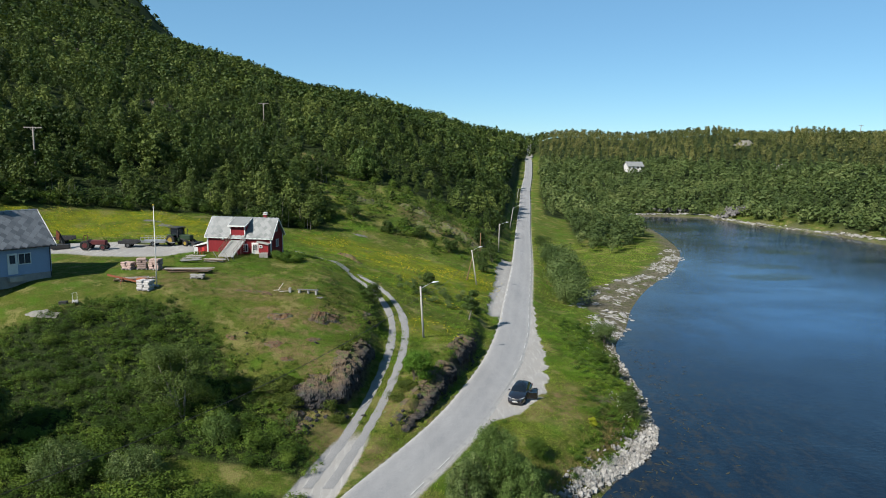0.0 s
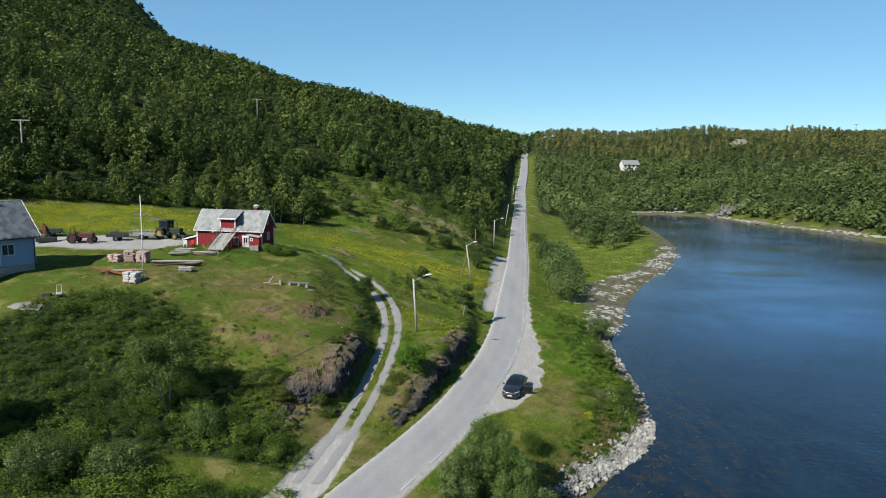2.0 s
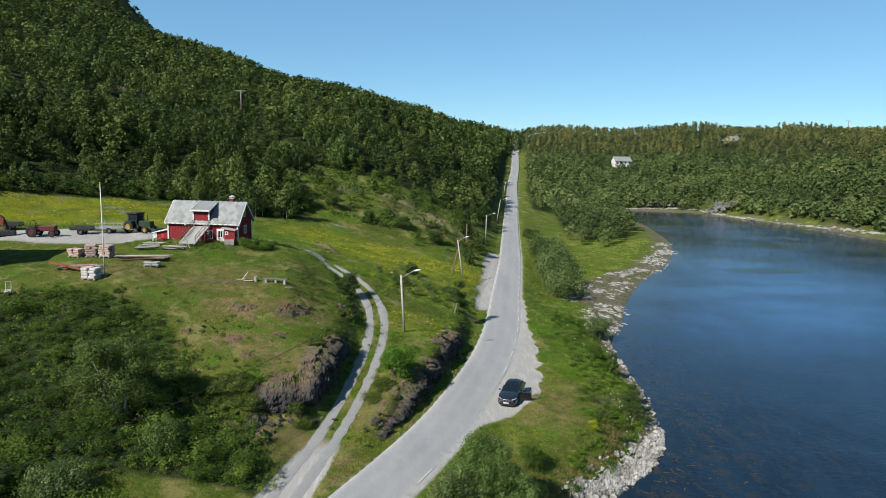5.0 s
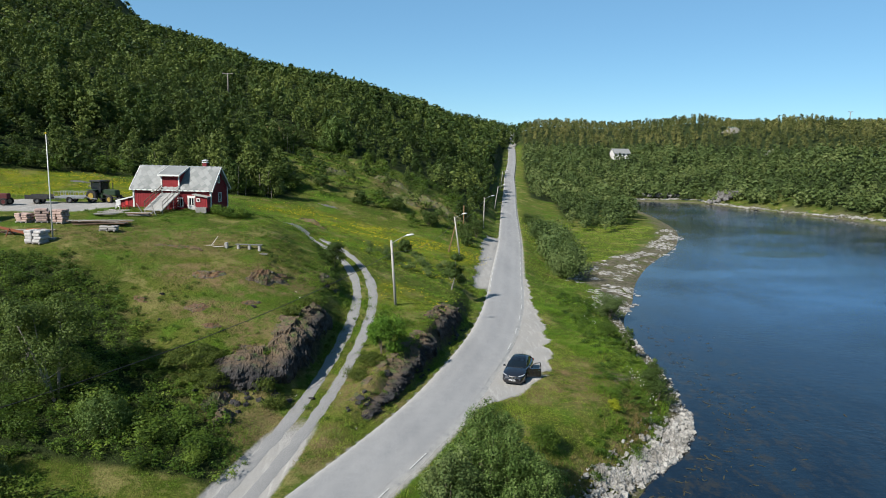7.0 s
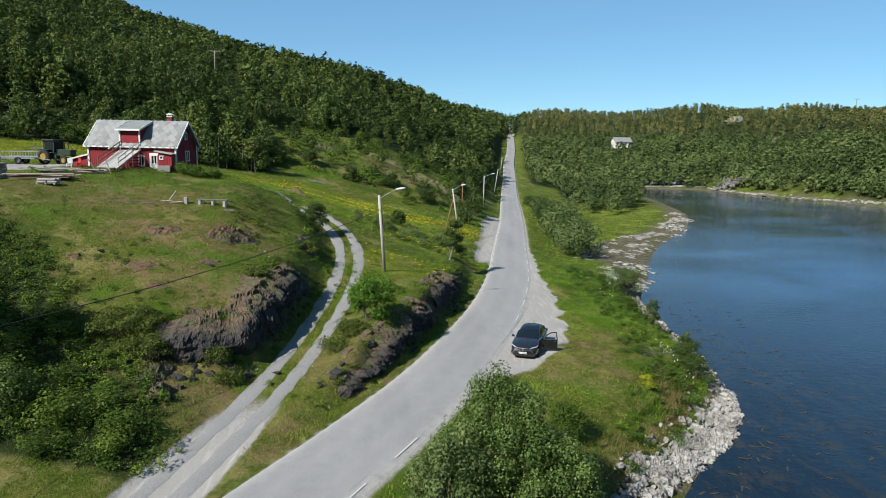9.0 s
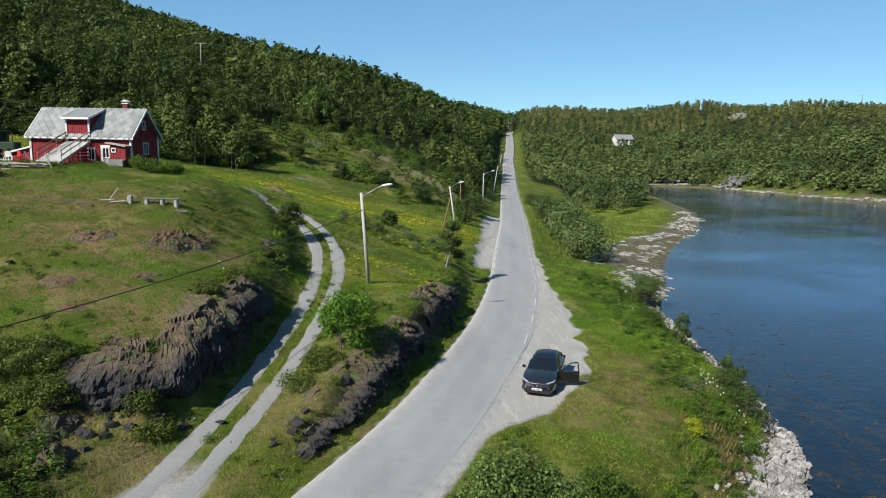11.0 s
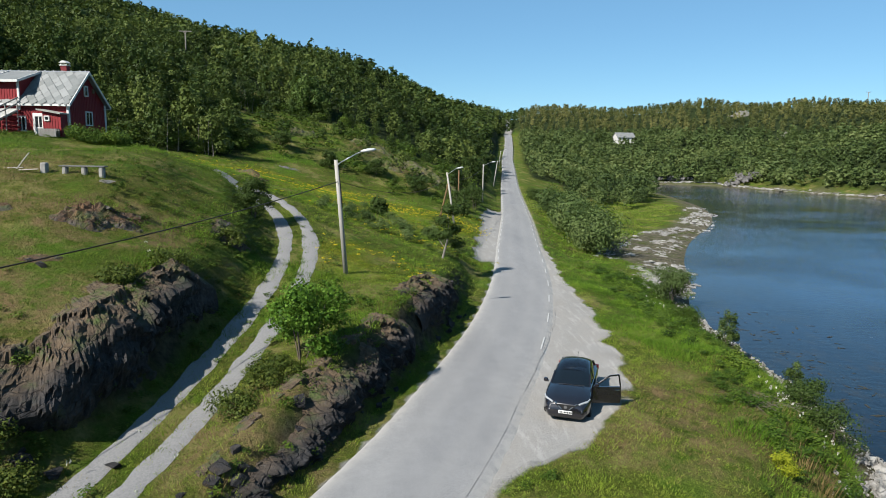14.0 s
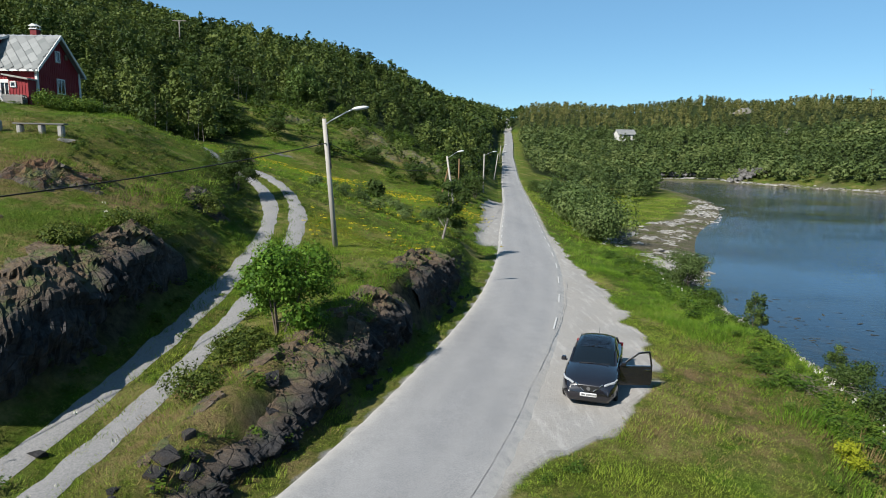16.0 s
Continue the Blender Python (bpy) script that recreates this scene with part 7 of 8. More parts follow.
PLATE = painted("plate_white", (0.80, 0.80, 0.80), 0.4, 0.05)
PLASTIC = painted("black_plastic", (0.014, 0.014, 0.015), 0.6, 0.2)


def loft(stations, half):
    """A closed skin through sections. stations: y; half(y): list of (x, z) from the bottom middle over the side to the top middle."""
    bm = bmesh.new()
    rings = []
    for y in stations:
        h = half(y)
        ring = [bm.verts.new((x, y, z)) for x, z in h] + [bm.verts.new((-x, y, z)) for x, z in h[::-1] if x > 1e-4]
        rings.append(ring)
    n = len(rings[0])
    for a, b in zip(rings, rings[1:]):
        for i in range(n):
            bm.faces.new((a[i], a[(i + 1) % n], b[(i + 1) % n], b[i]))
    bm.faces.new(rings[0][::-1])
    bm.faces.new(rings[-1])
    return bm


def wheel(parent, x, y, r=0.315, w=0.205):
    """A tyre with its rim."""
    bm = bmesh.new()
    prof = ((0.62, -0.5), (0.90, -0.5), (1.0, -0.32), (1.0, 0.32), (0.90, 0.5), (0.62, 0.5))
    k = 24
    rings = [[bm.verts.new((q * w, math.cos(a) * p * r, math.sin(a) * p * r)) for p, q in prof] for a in (i * 2 * math.pi / k for i in range(k))]
    for i in range(k):
        a, b = rings[i], rings[(i + 1) % k]
        for j in range(len(prof)):
            bm.faces.new((a[j], a[(j + 1) % len(prof)], b[(j + 1) % len(prof)], b[j]))
    wh = part("wheel", bm, RUBBER, parent, smooth=False)
    wh.location = (x, y, r)
    bm = bmesh.new()
    side = 1 if x > 0 else -1
    rod(bm, (side * 0.02, 0, 0), (side * w * 0.46, 0, 0), 0.05, None, 10)
    for i in range(5):
        a = i * 2 * math.pi / 5
        beam(bm, (side * w * 0.40, 0, 0), (side * w * 0.40, math.cos(a) * r * 0.63, math.sin(a) * r * 0.63), 0.05, 0.035)
    rod(bm, (-side * 0.02, 0, 0), (side * w * 0.30, 0, 0), r * 0.6, None, 20)
    part("rim", bm, ALLOY, wh)
    return wh


def car():
    x, y = 8.62, 65.15
    ob = base("car", pose(x, y, float(road_z(y)) + 0.01, 0, 0, -20), "black hatchback car with its driver's door open on the gravel", "car")
    # front at -y
    ys = [-2.24, -2.20, -2.05, -1.75, -1.35, -0.95, -0.5, 0.2, 1.0, 1.6, 1.95, 2.16, 2.22]

    def lower(v):
        nose = min(1, max(0, (v + 2.24) / 0.55)) ** 0.5
        tail = min(1, max(0, (2.22 - v) / 0.35)) ** 0.5
        w = 0.60 + 0.29 * nose
        w = min(w, 0.66 + 0.23 * tail)
        top = float(np.interp(v, (-2.24, -2.15, -1.9, -1.4, -0.95, -0.2, 1.0, 1.9, 2.22), (0.66, 0.76, 0.86, 0.97, 1.03, 0.98, 1.0, 1.04, 0.98)))
        return [(0, 0.19), (w * 0.92, 0.19), (w, 0.34), (w, 0.60), (w * 0.975, top - 0.10), (w * 0.88, top - 0.01), (w * 0.45, top + 0.03), (0, top + 0.035)]

    body = part("body", loft(ys, lower), PAINT_CAR, ob, smooth=True)

    def cabin(v):
        top = float(np.interp(v, (-1.02, -0.75, -0.30, 0.1, 0.7, 1.3, 1.75, 2.05), (1.00, 1.17, 1.40, 1.50, 1.535, 1.47, 1.34, 1.06)))
        w = float(np.interp(v, (-1.02, -0.3, 0.7, 1.6, 2.05), (0.74, 0.80, 0.80, 0.74, 0.68)))
        t = (top - 0.95) / 0.6
        wt = w - 0.20 * max(0, t)
        return [(0, 0.9), (w, 0.9), (w * 0.99, 0.98), (wt + 0.035, top - 0.10), (wt - 0.03, top - 0.03), (wt * 0.5, top), (0, top + 0.005)]

    part("greenhouse", loft([-1.02, -0.75, -0.30, 0.1, 0.7, 1.3, 1.75, 2.05], cabin), CAR_GLASS, ob, "dark tinted car windows", smooth=True)
    bm = bmesh.new()
    rings = []
    for v in (-0.26, 0.1, 0.7, 1.3, 1.72):
        c = cabin(v)
        wt = c[4][0] + 0.03
        z = c[6][1]
        rings.append([bm.verts.new((u * wt, v, z + 0.018 - 0.075 * abs(u) ** 3)) for u in (-1, -0.8, -0.4, 0, 0.4, 0.8, 1)])
    for a, b in zip(rings, rings[1:]):
        for i in range(6):
            bm.faces.new((a[i], a[i + 1], b[i + 1], b[i]))
    bmesh.ops.solidify(bm, geom=bm.faces[:], thickness=0.02)
    part("roof", bm, PAINT_CAR, ob, smooth=True)
    for s in (-1, 1):
        for v0, v1 in ((-1.0, -0.28), (1.70, 2.0)):
            bm = bmesh.new()
            a, b = cabin(v0), cabin(v1)
            beam(bm, (s * (a[3][0] + 0.01), v0, a[3][1] + 0.02), (s * (b[3][0] + 0.01), v1, b[3][1] + 0.03), 0.07, 0.06)
            part("pillar", bm, PAINT_CAR, ob)
        a = cabin(0.32)
        bm = bmesh.new()
        beam(bm, (s * 0.79, 0.30, 0.95), (s * (a[3][0] + 0.01), 0.32, a[3][1]), 0.08, 0.05)
        part("pillar", bm, PAINT_CAR, ob)
        # headlight, mirror, tail lamp
        bm = bmesh.new()
        beam(bm, (s * 0.48, -2.19, 0.735), (s * 0.80, -1.93, 0.805), 0.07, 0.075, 0.02)
        beam(bm, (s * 0.78, -1.95, 0.80), (s * 0.855, -1.74, 0.84), 0.05, 0.05, 0.01)
        part("headlight", bm, LAMP_GLASS, ob, "clear swept-back headlight")
        bm = bmesh.new()
        box(bm, (s * 0.90 - 0.02, -0.72, 0.98), (s * 0.90 + 0.02, -0.64, 1.04))
        box(bm, (min(s * 0.92, s * 1.08), -0.76, 0.98), (max(s * 0.92, s * 1.08), -0.62, 1.13), 0.03)
        part("mirror", bm, PAINT_CAR, ob)
        bm = bmesh.new()
        box(bm, (min(s * 0.62, s * 0.86), 2.02, 0.78), (max(s * 0.62, s * 0.86), 2.18, 1.0), 0.03)
        part("tail_lamp", bm, RED_LENS, ob)
        bm = bmesh.new()
        beam(bm, (s * 0.14, -2.262, 0.53), (s * 0.43, -2.19, 0.765), 0.045, 0.04)
        part("grille_trim", bm, CHROME, ob)
        bm = bmesh.new()
        prism(bm, ((s * 0.52, 0.34), (s * 0.80, 0.42), (s * 0.80, 0.47), (s * 0.55, 0.44)), -2.16, -2.06, "y")
        part("fog_lamp_bezel", bm, PLASTIC, ob)
        wheel(ob, s * 0.79, -1.36)
        wheel(ob, s * 0.79, 1.34)
    bm = bmesh.new()
    prism(bm, ((-0.40, 0.70), (0.40, 0.70), (0.15, 0.50), (-0.15, 0.50)), -2.252, -2.15, "y")
    grille = part("grille", bm, PLASTIC, ob)
    bm = bmesh.new()
    rod(bm, (0, -2.285, 0.62), (0, -2.24, 0.62), 0.065, None, 16)
    part("badge", bm, CHROME, grille)
    plate = part("number_plate", one_box((-0.26, -2.285, 0.36), (0.26, -2.25, 0.47), 0.006), PLATE, ob)
    bm = bmesh.new()
    for k in range(7):
        c = -0.19 + 0.063 * k + (0.03 if k > 1 else 0)
        box(bm, (c - 0.02, -2.29, 0.385), (c + 0.02, -2.283, 0.447))
    part("plate_bars", bm, PLASTIC, plate)
    part("lower_intake", one_box((-0.62, -2.21, 0.26), (0.62, -2.12, 0.36), 0.02), PLASTIC, ob)
    bm = bmesh.new()
    beam(bm, (-0.45, -1.03, 1.055), (0.10, -0.99, 1.075), 0.02, 0.02)
    beam(bm, (0.12, -1.03, 1.055), (0.55, -0.96, 1.085), 0.02, 0.02)
    part("wiper", bm, PLASTIC, ob)
    bm = bmesh.new()
    rod(bm, (0, 1.55, 1.42), (0, 1.72, 1.60), 0.008)
    part("antenna", bm, PLASTIC, ob)
    # the door opening on the car's left (its own +x here), a dark panel in place of its shade, and the door swung out
    part("door_opening", one_box((0.855, -0.62, 0.34), (0.897, 0.42, 0.97), 0.02), PLASTIC, ob, "dark panel in place of the shaded door opening")
    bm = bmesh.new()
    prism(bm, ((0, 0.32), (1.06, 0.32), (1.10, 0.55), (1.08, 0.98), (0, 0.98), (-0.02, 0.6)), -0.05, 0.05, "y")
    d = part("door", bm, PAINT_CAR, ob, "black car door standing open")
    d.matrix_local = Matrix.Translation((0.87, -0.66, 0.0)) @ pose(0, 0, 0, 0, 0, 18)
    bm = bmesh.new()
    prof = ((0.02, 0.97), (0.60, 1.42), (0.98, 1.47), (1.07, 0.97))
    for a, b in zip(prof, prof[1:]):
        beam(bm, (a[0], 0, a[1]), (b[0], -0.02, b[1]), 0.05, 0.06)
    part("window_frame", bm, PAINT_CAR, d)
    bm = bmesh.new()
    box(bm, (0.84, -0.09, 0.84), (1.02, -0.05, 0.88), 0.01)
    part("door_handle", bm, CHROME, d)
    return ob


car()


# ---- lamps, poles, wires ----
POLE_GREY = painted("old_pole_wood", (0.24, 0.225, 0.20), 0.9, 0.3, 2.0, 0.3, streak=(1, 1, 0.15))
POLE_WOOD = painted("pole_wood", (0.44, 0.42, 0.38), 0.85, 0.3, 2.0, 0.3, streak=(1, 1, 0.15))
POLE_BROWN = painted("pole_brown", (0.24, 0.15, 0.075), 0.85, 0.3, 2.0, 0.3, streak=(1, 1, 0.15))
LAMP_SHELL = painted("lamp_shell", (0.68, 0.70, 0.72), 0.4, 0.1)


def street_lamp(x, y, top, arm, r=0.13, label="street lamp on a grey wooden pole", brace=None):
    """A lamp head on an arm on a wooden pole; top is the pole's upper end relative to its foot."""
    ob = base("street_lamp", pose(x, y, hz(x, y)), label, "street lamp", "street lamps along the road")
    top, arm = Vector(top), Vector(arm)
    bm = bmesh.new()
    rod(bm, Vector((0, 0, 0)) - top.normalized() * 0.5, top, r, r * 0.72, 10)
    part("pole", bm, POLE_WOOD, ob, smooth=True)
    bm = bmesh.new()
    pts = [top - Vector((0, 0, 0.35)), top - Vector((0, 0, 0.35)) + arm * 0.18 + Vector((0, 0, 0.12)), top - Vector((0, 0, 0.35)) + arm * 0.75 + Vector((0, 0, 0.28)), top - Vector((0, 0, 0.35)) + arm + Vector((0, 0, 0.30))]
    for a, b in zip(pts, pts[1:]):
        rod(bm, a, b, 0.032, None, 8)
    am = part("arm", bm, METAL, ob, smooth=True)
    d = Vector((arm.x, arm.y, arm.z * 0.4)).normalized()
    q = Matrix.Translation(pts[-1]) @ d.to_track_quat("Y", "Z").to_matrix().to_4x4()
    bm = bmesh.new()
    bmesh.ops.create_uvsphere(bm, u_segments=12, v_segments=8, radius=1, matrix=q @ Matrix.Translation((0, 0.30, 0)) @ Matrix.Diagonal((0.16, 0.42, 0.10, 1)))
    part("lamp_head", bm, LAMP_SHELL, am, smooth=True)
    bm = bmesh.new()
    rod(bm, top * 0.80 + Vector((0.12, 0, 0)), top * 0.62 + Vector((0.13, 0, 0)), 0.04, None, 6)
    rod(bm, top * 0.96 + Vector((0.1, 0, 0)), top * 0.80 + Vector((0.12, 0, 0)), 0.018, None, 6)
    part("cable_box", bm, DARK, ob)
    if brace:
        bm = bmesh.new()
        f = Vector((brace[0], brace[1], hz(x + brace[0], y + brace[1]) - hz(x, y) - 0.2))
        rod(bm, f, top * 0.80, r * 0.9, r * 0.7, 8)
        part("brace", bm, POLE_BROWN, ob)
    return ob


street_lamp(-1.75, 76.45, (-0.45, -0.5, 6.35), (1.45, 0.1, 0.55), 0.14, "street lamp on a leaning grey wooden pole beside the track")
street_lamp(7.0, 121.0, (-1.05, 0, 6.6), (1.3, -0.1, 0.6), 0.14, "street lamp on a leaning wooden pole with a brace", (-1.9, 0.6))
street_lamp(15.07, 167, (0.0, 0, 7.1), (1.6, -0.2, 0.5), 0.14, "street lamp on an upright wooden pole at the road edge")
street_lamp(23.6, 222, (0.9, 0, 7.0), (1.5, -0.2, 0.5), 0.14, "street lamp on a leaning wooden pole by the trees")
street_lamp(33.6, 292, (0.6, 0, 7.0), (1.5, -0.2, 0.5), 0.14, "street lamp on a leaning wooden pole by the trees")


def wooden_pole(x, y, h, r, material, label, cross=0.0, name="utility_pole"):
    ob = base(name, pose(x, y, hz(x, y)), label, "pole")
    bm = bmesh.new()
    rod(bm, (0, 0, -0.6), (0, 0, h), r, r * 0.75, 8)
    part("pole", bm, material, ob, smooth=True)
    if cross:
        bm = bmesh.new()
        box(bm, (-cross / 2, -0.08, h - 0.25), (cross / 2, 0.08, h - 0.05), 0.01)
        beam(bm, (-0.6, 0, h - 0.2), (0, 0, h - 0.9), 0.06, 0.06)
        beam(bm, (0.6, 0, h - 0.2), (0, 0, h - 0.9), 0.06, 0.06)
        arm = part("crossarm", bm, material, ob)
        for k in (-0.45, 0.0, 0.45):
            bm = bmesh.new()
            rod(bm, (k * cross, 0, h - 0.05), (k * cross, 0, h + 0.22), 0.06, 0.04, 6)
            part("insulator", bm, PLASTIC, arm)
    return ob


wooden_pole(9.5, 153.0, 5.2, 0.13, POLE_BROWN, "brown wooden utility pole in the meadow edge")
wooden_pole(-75, 123, 42.6 - hz(-75, 123) if hz(-75, 123) > 34 else 9.5, 0.18, POLE_GREY, "power line pole with a crossarm on the hillside", 3.4, "power_pole")
wooden_pole(-60.1, 227, max(8.5, 43.2 - hz(-60.1, 227)), 0.2, POLE_GREY, "power line pole with a crossarm above the wood", 3.4, "power_pole")
wooden_pole(262, 420, 11, 0.25, POLE_GREY, "power line pole on the far ridge", 3.0, "power_pole")
wooden_pole(-26.5, 26, 7.6, 0.16, POLE_WOOD, "wooden pole that carries the roadside cable")


def wire(points, sag, r, label):
    """A hanging cable through points."""
    pts = []
    for a, b in zip(points, points[1:]):
        a, b = Vector(a), Vector(b)
        for k in range(25):
            t = k / 24
            pts.append(a.lerp(b, t) - Vector((0, 0, sag * 4 * t * (1 - t))))
    bm = bmesh.new()
    rings = []
    for p in pts:
        rings.append([bm.verts.new(p + Vector((math.cos(a) * r, 0, math.sin(a) * r))) for a in (0.5, 2.6, 4.7)])
    for a, b in zip(rings, rings[1:]):
        for i in range(3):
            bm.faces.new((a[i], a[(i + 1) % 3], b[(i + 1) % 3], b[i]))
    ob = part("power_cable", bm, PLASTIC)
    return tagged(ob, label, "cable")


L1, L2, L3 = (-2.05, 76.1, hz(-1.75, 76.45) + 5.2), (6.1, 121.0, hz(7, 121) + 6.0), (15.07, 167, hz(15.07, 167) + 6.6)
wire((L1, (-26.5, 26, hz(-26.5, 26) + 7.4)), 1.7, 0.028, "black twisted cable sagging from the street lamp")
wire((L1, L2), 1.2, 0.022, "black cable sagging between street lamps")
wire((L2, L3), 1.0, 0.022, "black cable sagging between street lamps")


# ---- yard ----
STONE_GREY = painted("stone_grey", (0.36, 0.35, 0.33), 0.9, 0.35, 3.0, 0.5)
PINK = painted("pink_wrap", (0.46, 0.33, 0.29), 0.75, 0.45, 3.0)
PALE_WRAP = painted("pale_wrap", (0.52, 0.50, 0.49), 0.5, 0.45, 4.0)
RUST = painted("rust", (0.24, 0.075, 0.035), 0.85, 0.4, 3.0)
OLD_RED = painted("old_red_paint", (0.10, 0.016, 0.018), 0.7, 0.4, 2.0)
GREEN_PAINT = painted("tractor_green", (0.012, 0.045, 0.022), 0.4, 0.3)
YELLOW_PAINT = painted("tractor_yellow", (0.62, 0.45, 0.02), 0.5, 0.2)


def flagpole():
    x, y = -32.12, 73.42
    ob = base("flagpole", pose(x, y, hz(x, y)), "tall white flagpole standing on the knoll", "flagpole")
    bm = bmesh.new()
    rod(bm, (0, 0, 0.0), (0, 0, 9.2), 0.065, 0.032, 10)
    part("pole", bm, WHITE_WOOD, ob, smooth=True)
    bm = bmesh.new()
    bmesh.ops.create_uvsphere(bm, u_segments=10, v_segments=6, radius=0.09, matrix=Matrix.Translation((0, 0, 9.26)))
    part("finial", bm, YELLOW_PAINT, ob)
    part("footing", one_box((-0.25, -0.25, -0.4), (0.25, 0.25, 0.12), 0.03), CONCRETE, ob)


flagpole()


def wrapped_pallet(x, y, w, d, h, material, label, seed, rows=4):
    """A pallet with layers of wrapped bags."""
    rng = random.Random(seed)
    ob = base("goods_pallet", pose(x, y, hz(x, y), 0, 0, rng.uniform(-20, 20)), label, "pallet", "stacked pallets in the yard")
    bm = bmesh.new()
    for k in (-1, 0, 1):
        box(bm, (k * w * 0.42 - 0.05, -d / 2, 0), (k * w * 0.42 + 0.05, d / 2, 0.10))
    box(bm, (-w / 2, -d / 2, 0.10), (w / 2, d / 2, 0.13))
    part("pallet", bm, GREY_WOOD, ob)
    for r in range(rows):
        for i in range(2):
            for j in range(2):
                z = 0.13 + h * r / rows
                o = rng.uniform(-0.12, 0.12)
                bm = one_box((-w / 2 + i * w / 2 + 0.01 + o, -d / 2 + j * d / 2 + 0.01, z), (-w / 2 + (i + 1) * w / 2 - 0.01 + o, -d / 2 + (j + 1) * d / 2 - 0.01, z + h / rows - 0.01), 0.05)
                part("bag", bm, material, ob)
    return ob


wrapped_pallet(-38.4, 80.2, 1.4, 1.1, 0.8, PINK, "pallet of pink wrapped bags", 1)
wrapped_pallet(-36.9, 80.5, 1.2, 1.1, 1.25, PINK, "tall pallet of pink wrapped bags", 2, 5)
wrapped_pallet(-35.3, 80.7, 1.3, 1.1, 1.25, PINK, "tall pallet of pink wrapped bags", 3, 5)
wrapped_pallet(-32.9, 72.4, 1.5, 1.2, 1.05, PALE_WRAP, "pallet of pale plastic-wrapped stone beside the flagpole", 4)
wrapped_pallet(-28.6, 76.4, 1.5, 0.9, 0.35, STONE_GREY, "low pallet of grey paving stone", 5, 2)


def timber_pile(x, y, turn, n, length, label, seed, material=BROWN_WOOD, spread=0.8):
    rng = random.Random(seed)
    ob = base("timber_pile", pose(x, y, hz(x, y), 0, 0, turn), label, "timber")
    for k in range(n):
        l = length * rng.uniform(0.6, 1.0)
        z = 0.06 + 0.09 * (k // 5)
        o = rng.uniform(-spread, spread)
        a = rng.uniform(-0.12, 0.12)
        bm = bmesh.new()
        beam(bm, (-l / 2, o - a * l, z), (l / 2, o + a * l, z + rng.uniform(0, 0.12)), 0.16, 0.06)
        part("plank", bm, rng.choice((material, GREY_WOOD)), ob)
    return ob


timber_pile(-30.6, 79.2, 8, 22, 6.0, "long pile of dark weathered planks", 11)
timber_pile(-35.6, 75.6, 20, 14, 4.5, "heap of weathered boards in the grass", 12)
timber_pile(-32.4, 84.4, 30, 16, 2.6, "heap of pale split boards", 13, GREY_WOOD)
timber_pile(-29.4, 85.2, -6, 18, 3.2, "dark firewood heap in front of the house", 14)
timber_pile(-33.0, 87.6, -14, 8, 3.0, "loose grey planks beside the house", 15, GREY_WOOD)


def leaning_poles():
    x, y = -28.2, 85.4
    ob = base("trestle", pose(x, y, hz(x, y)), "two grey poles leaning as a trestle", "trestle")
    for a, b in (((-0.9, 0.3, 0), (-1.5, -0.1, 1.3)), ((0.5, 0, 0), (-0.1, 0.3, 1.2))):
        bm = bmesh.new()
        beam(bm, a, b, 0.09, 0.09)
        part("pole", bm, GREY_WOOD, ob)


leaning_poles()


def pallet_stack(x, y, n, label, turn):
    ob = base("empty_pallets", pose(x, y, hz(x, y), 0, 0, turn), label, "pallet")
    for k in range(n):
        z = k * 0.145
        bm = bmesh.new()
        for i in range(5):
            c = -0.5 + i * 0.25
            box(bm, (c - 0.05, -0.6, z + 0.115), (c + 0.05, 0.6, z + 0.14))
        for j in (-0.55, 0, 0.55):
            box(bm, (-0.55, j - 0.05, z), (0.55, j + 0.05, z + 0.115))
        part("pallet", bm, GREY_WOOD, ob)


pallet_stack(-24.0, 88.6, 4, "stack of empty grey pallets in front of the porch", 15)


def rusty_conveyor():
    x, y = -35.8, 74.2
    ob = base("farm_elevator", pose(x, y, hz(x, y), 0, 0, -8), "rusty red farm elevator lying in the grass", "farm machine")
    bm = bmesh.new()
    beam(bm, (-2.6, 0.2, 0.9), (1.6, 0, 0.25), 0.14, 0.22)
    part("boom", bm, RUST, ob)
    bm = bmesh.new()
    beam(bm, (-0.6, -0.5, 0), (-0.6, 0, 0.7), 0.07, 0.07)
    beam(bm, (-0.6, 0.5, 0), (-0.6, 0, 0.7), 0.07, 0.07)
    part("stand", bm, RUST, ob)
    part("hopper", one_box((1.3, -0.4, 0.05), (2.2, 0.4, 0.75), 0.05), painted("orange_paint", (0.42, 0.12, 0.03), 0.7, 0.4), ob)


rusty_conveyor()


def big_wheel(parent, x, y, r, w, hub):
    wh = wheel(parent, x, y, r, w)
    bm = bmesh.new()
    s = 1 if x > 0 else -1
    rod(bm, (s * w * 0.1, 0, 0), (s * w * 0.52, 0, 0), r * 0.58, r * 0.5, 16)
    part("hub", bm, hub, wh)
    return wh


DULL_YELLOW = painted("dull_yellow", (0.30, 0.21, 0.03), 0.7, 0.5)


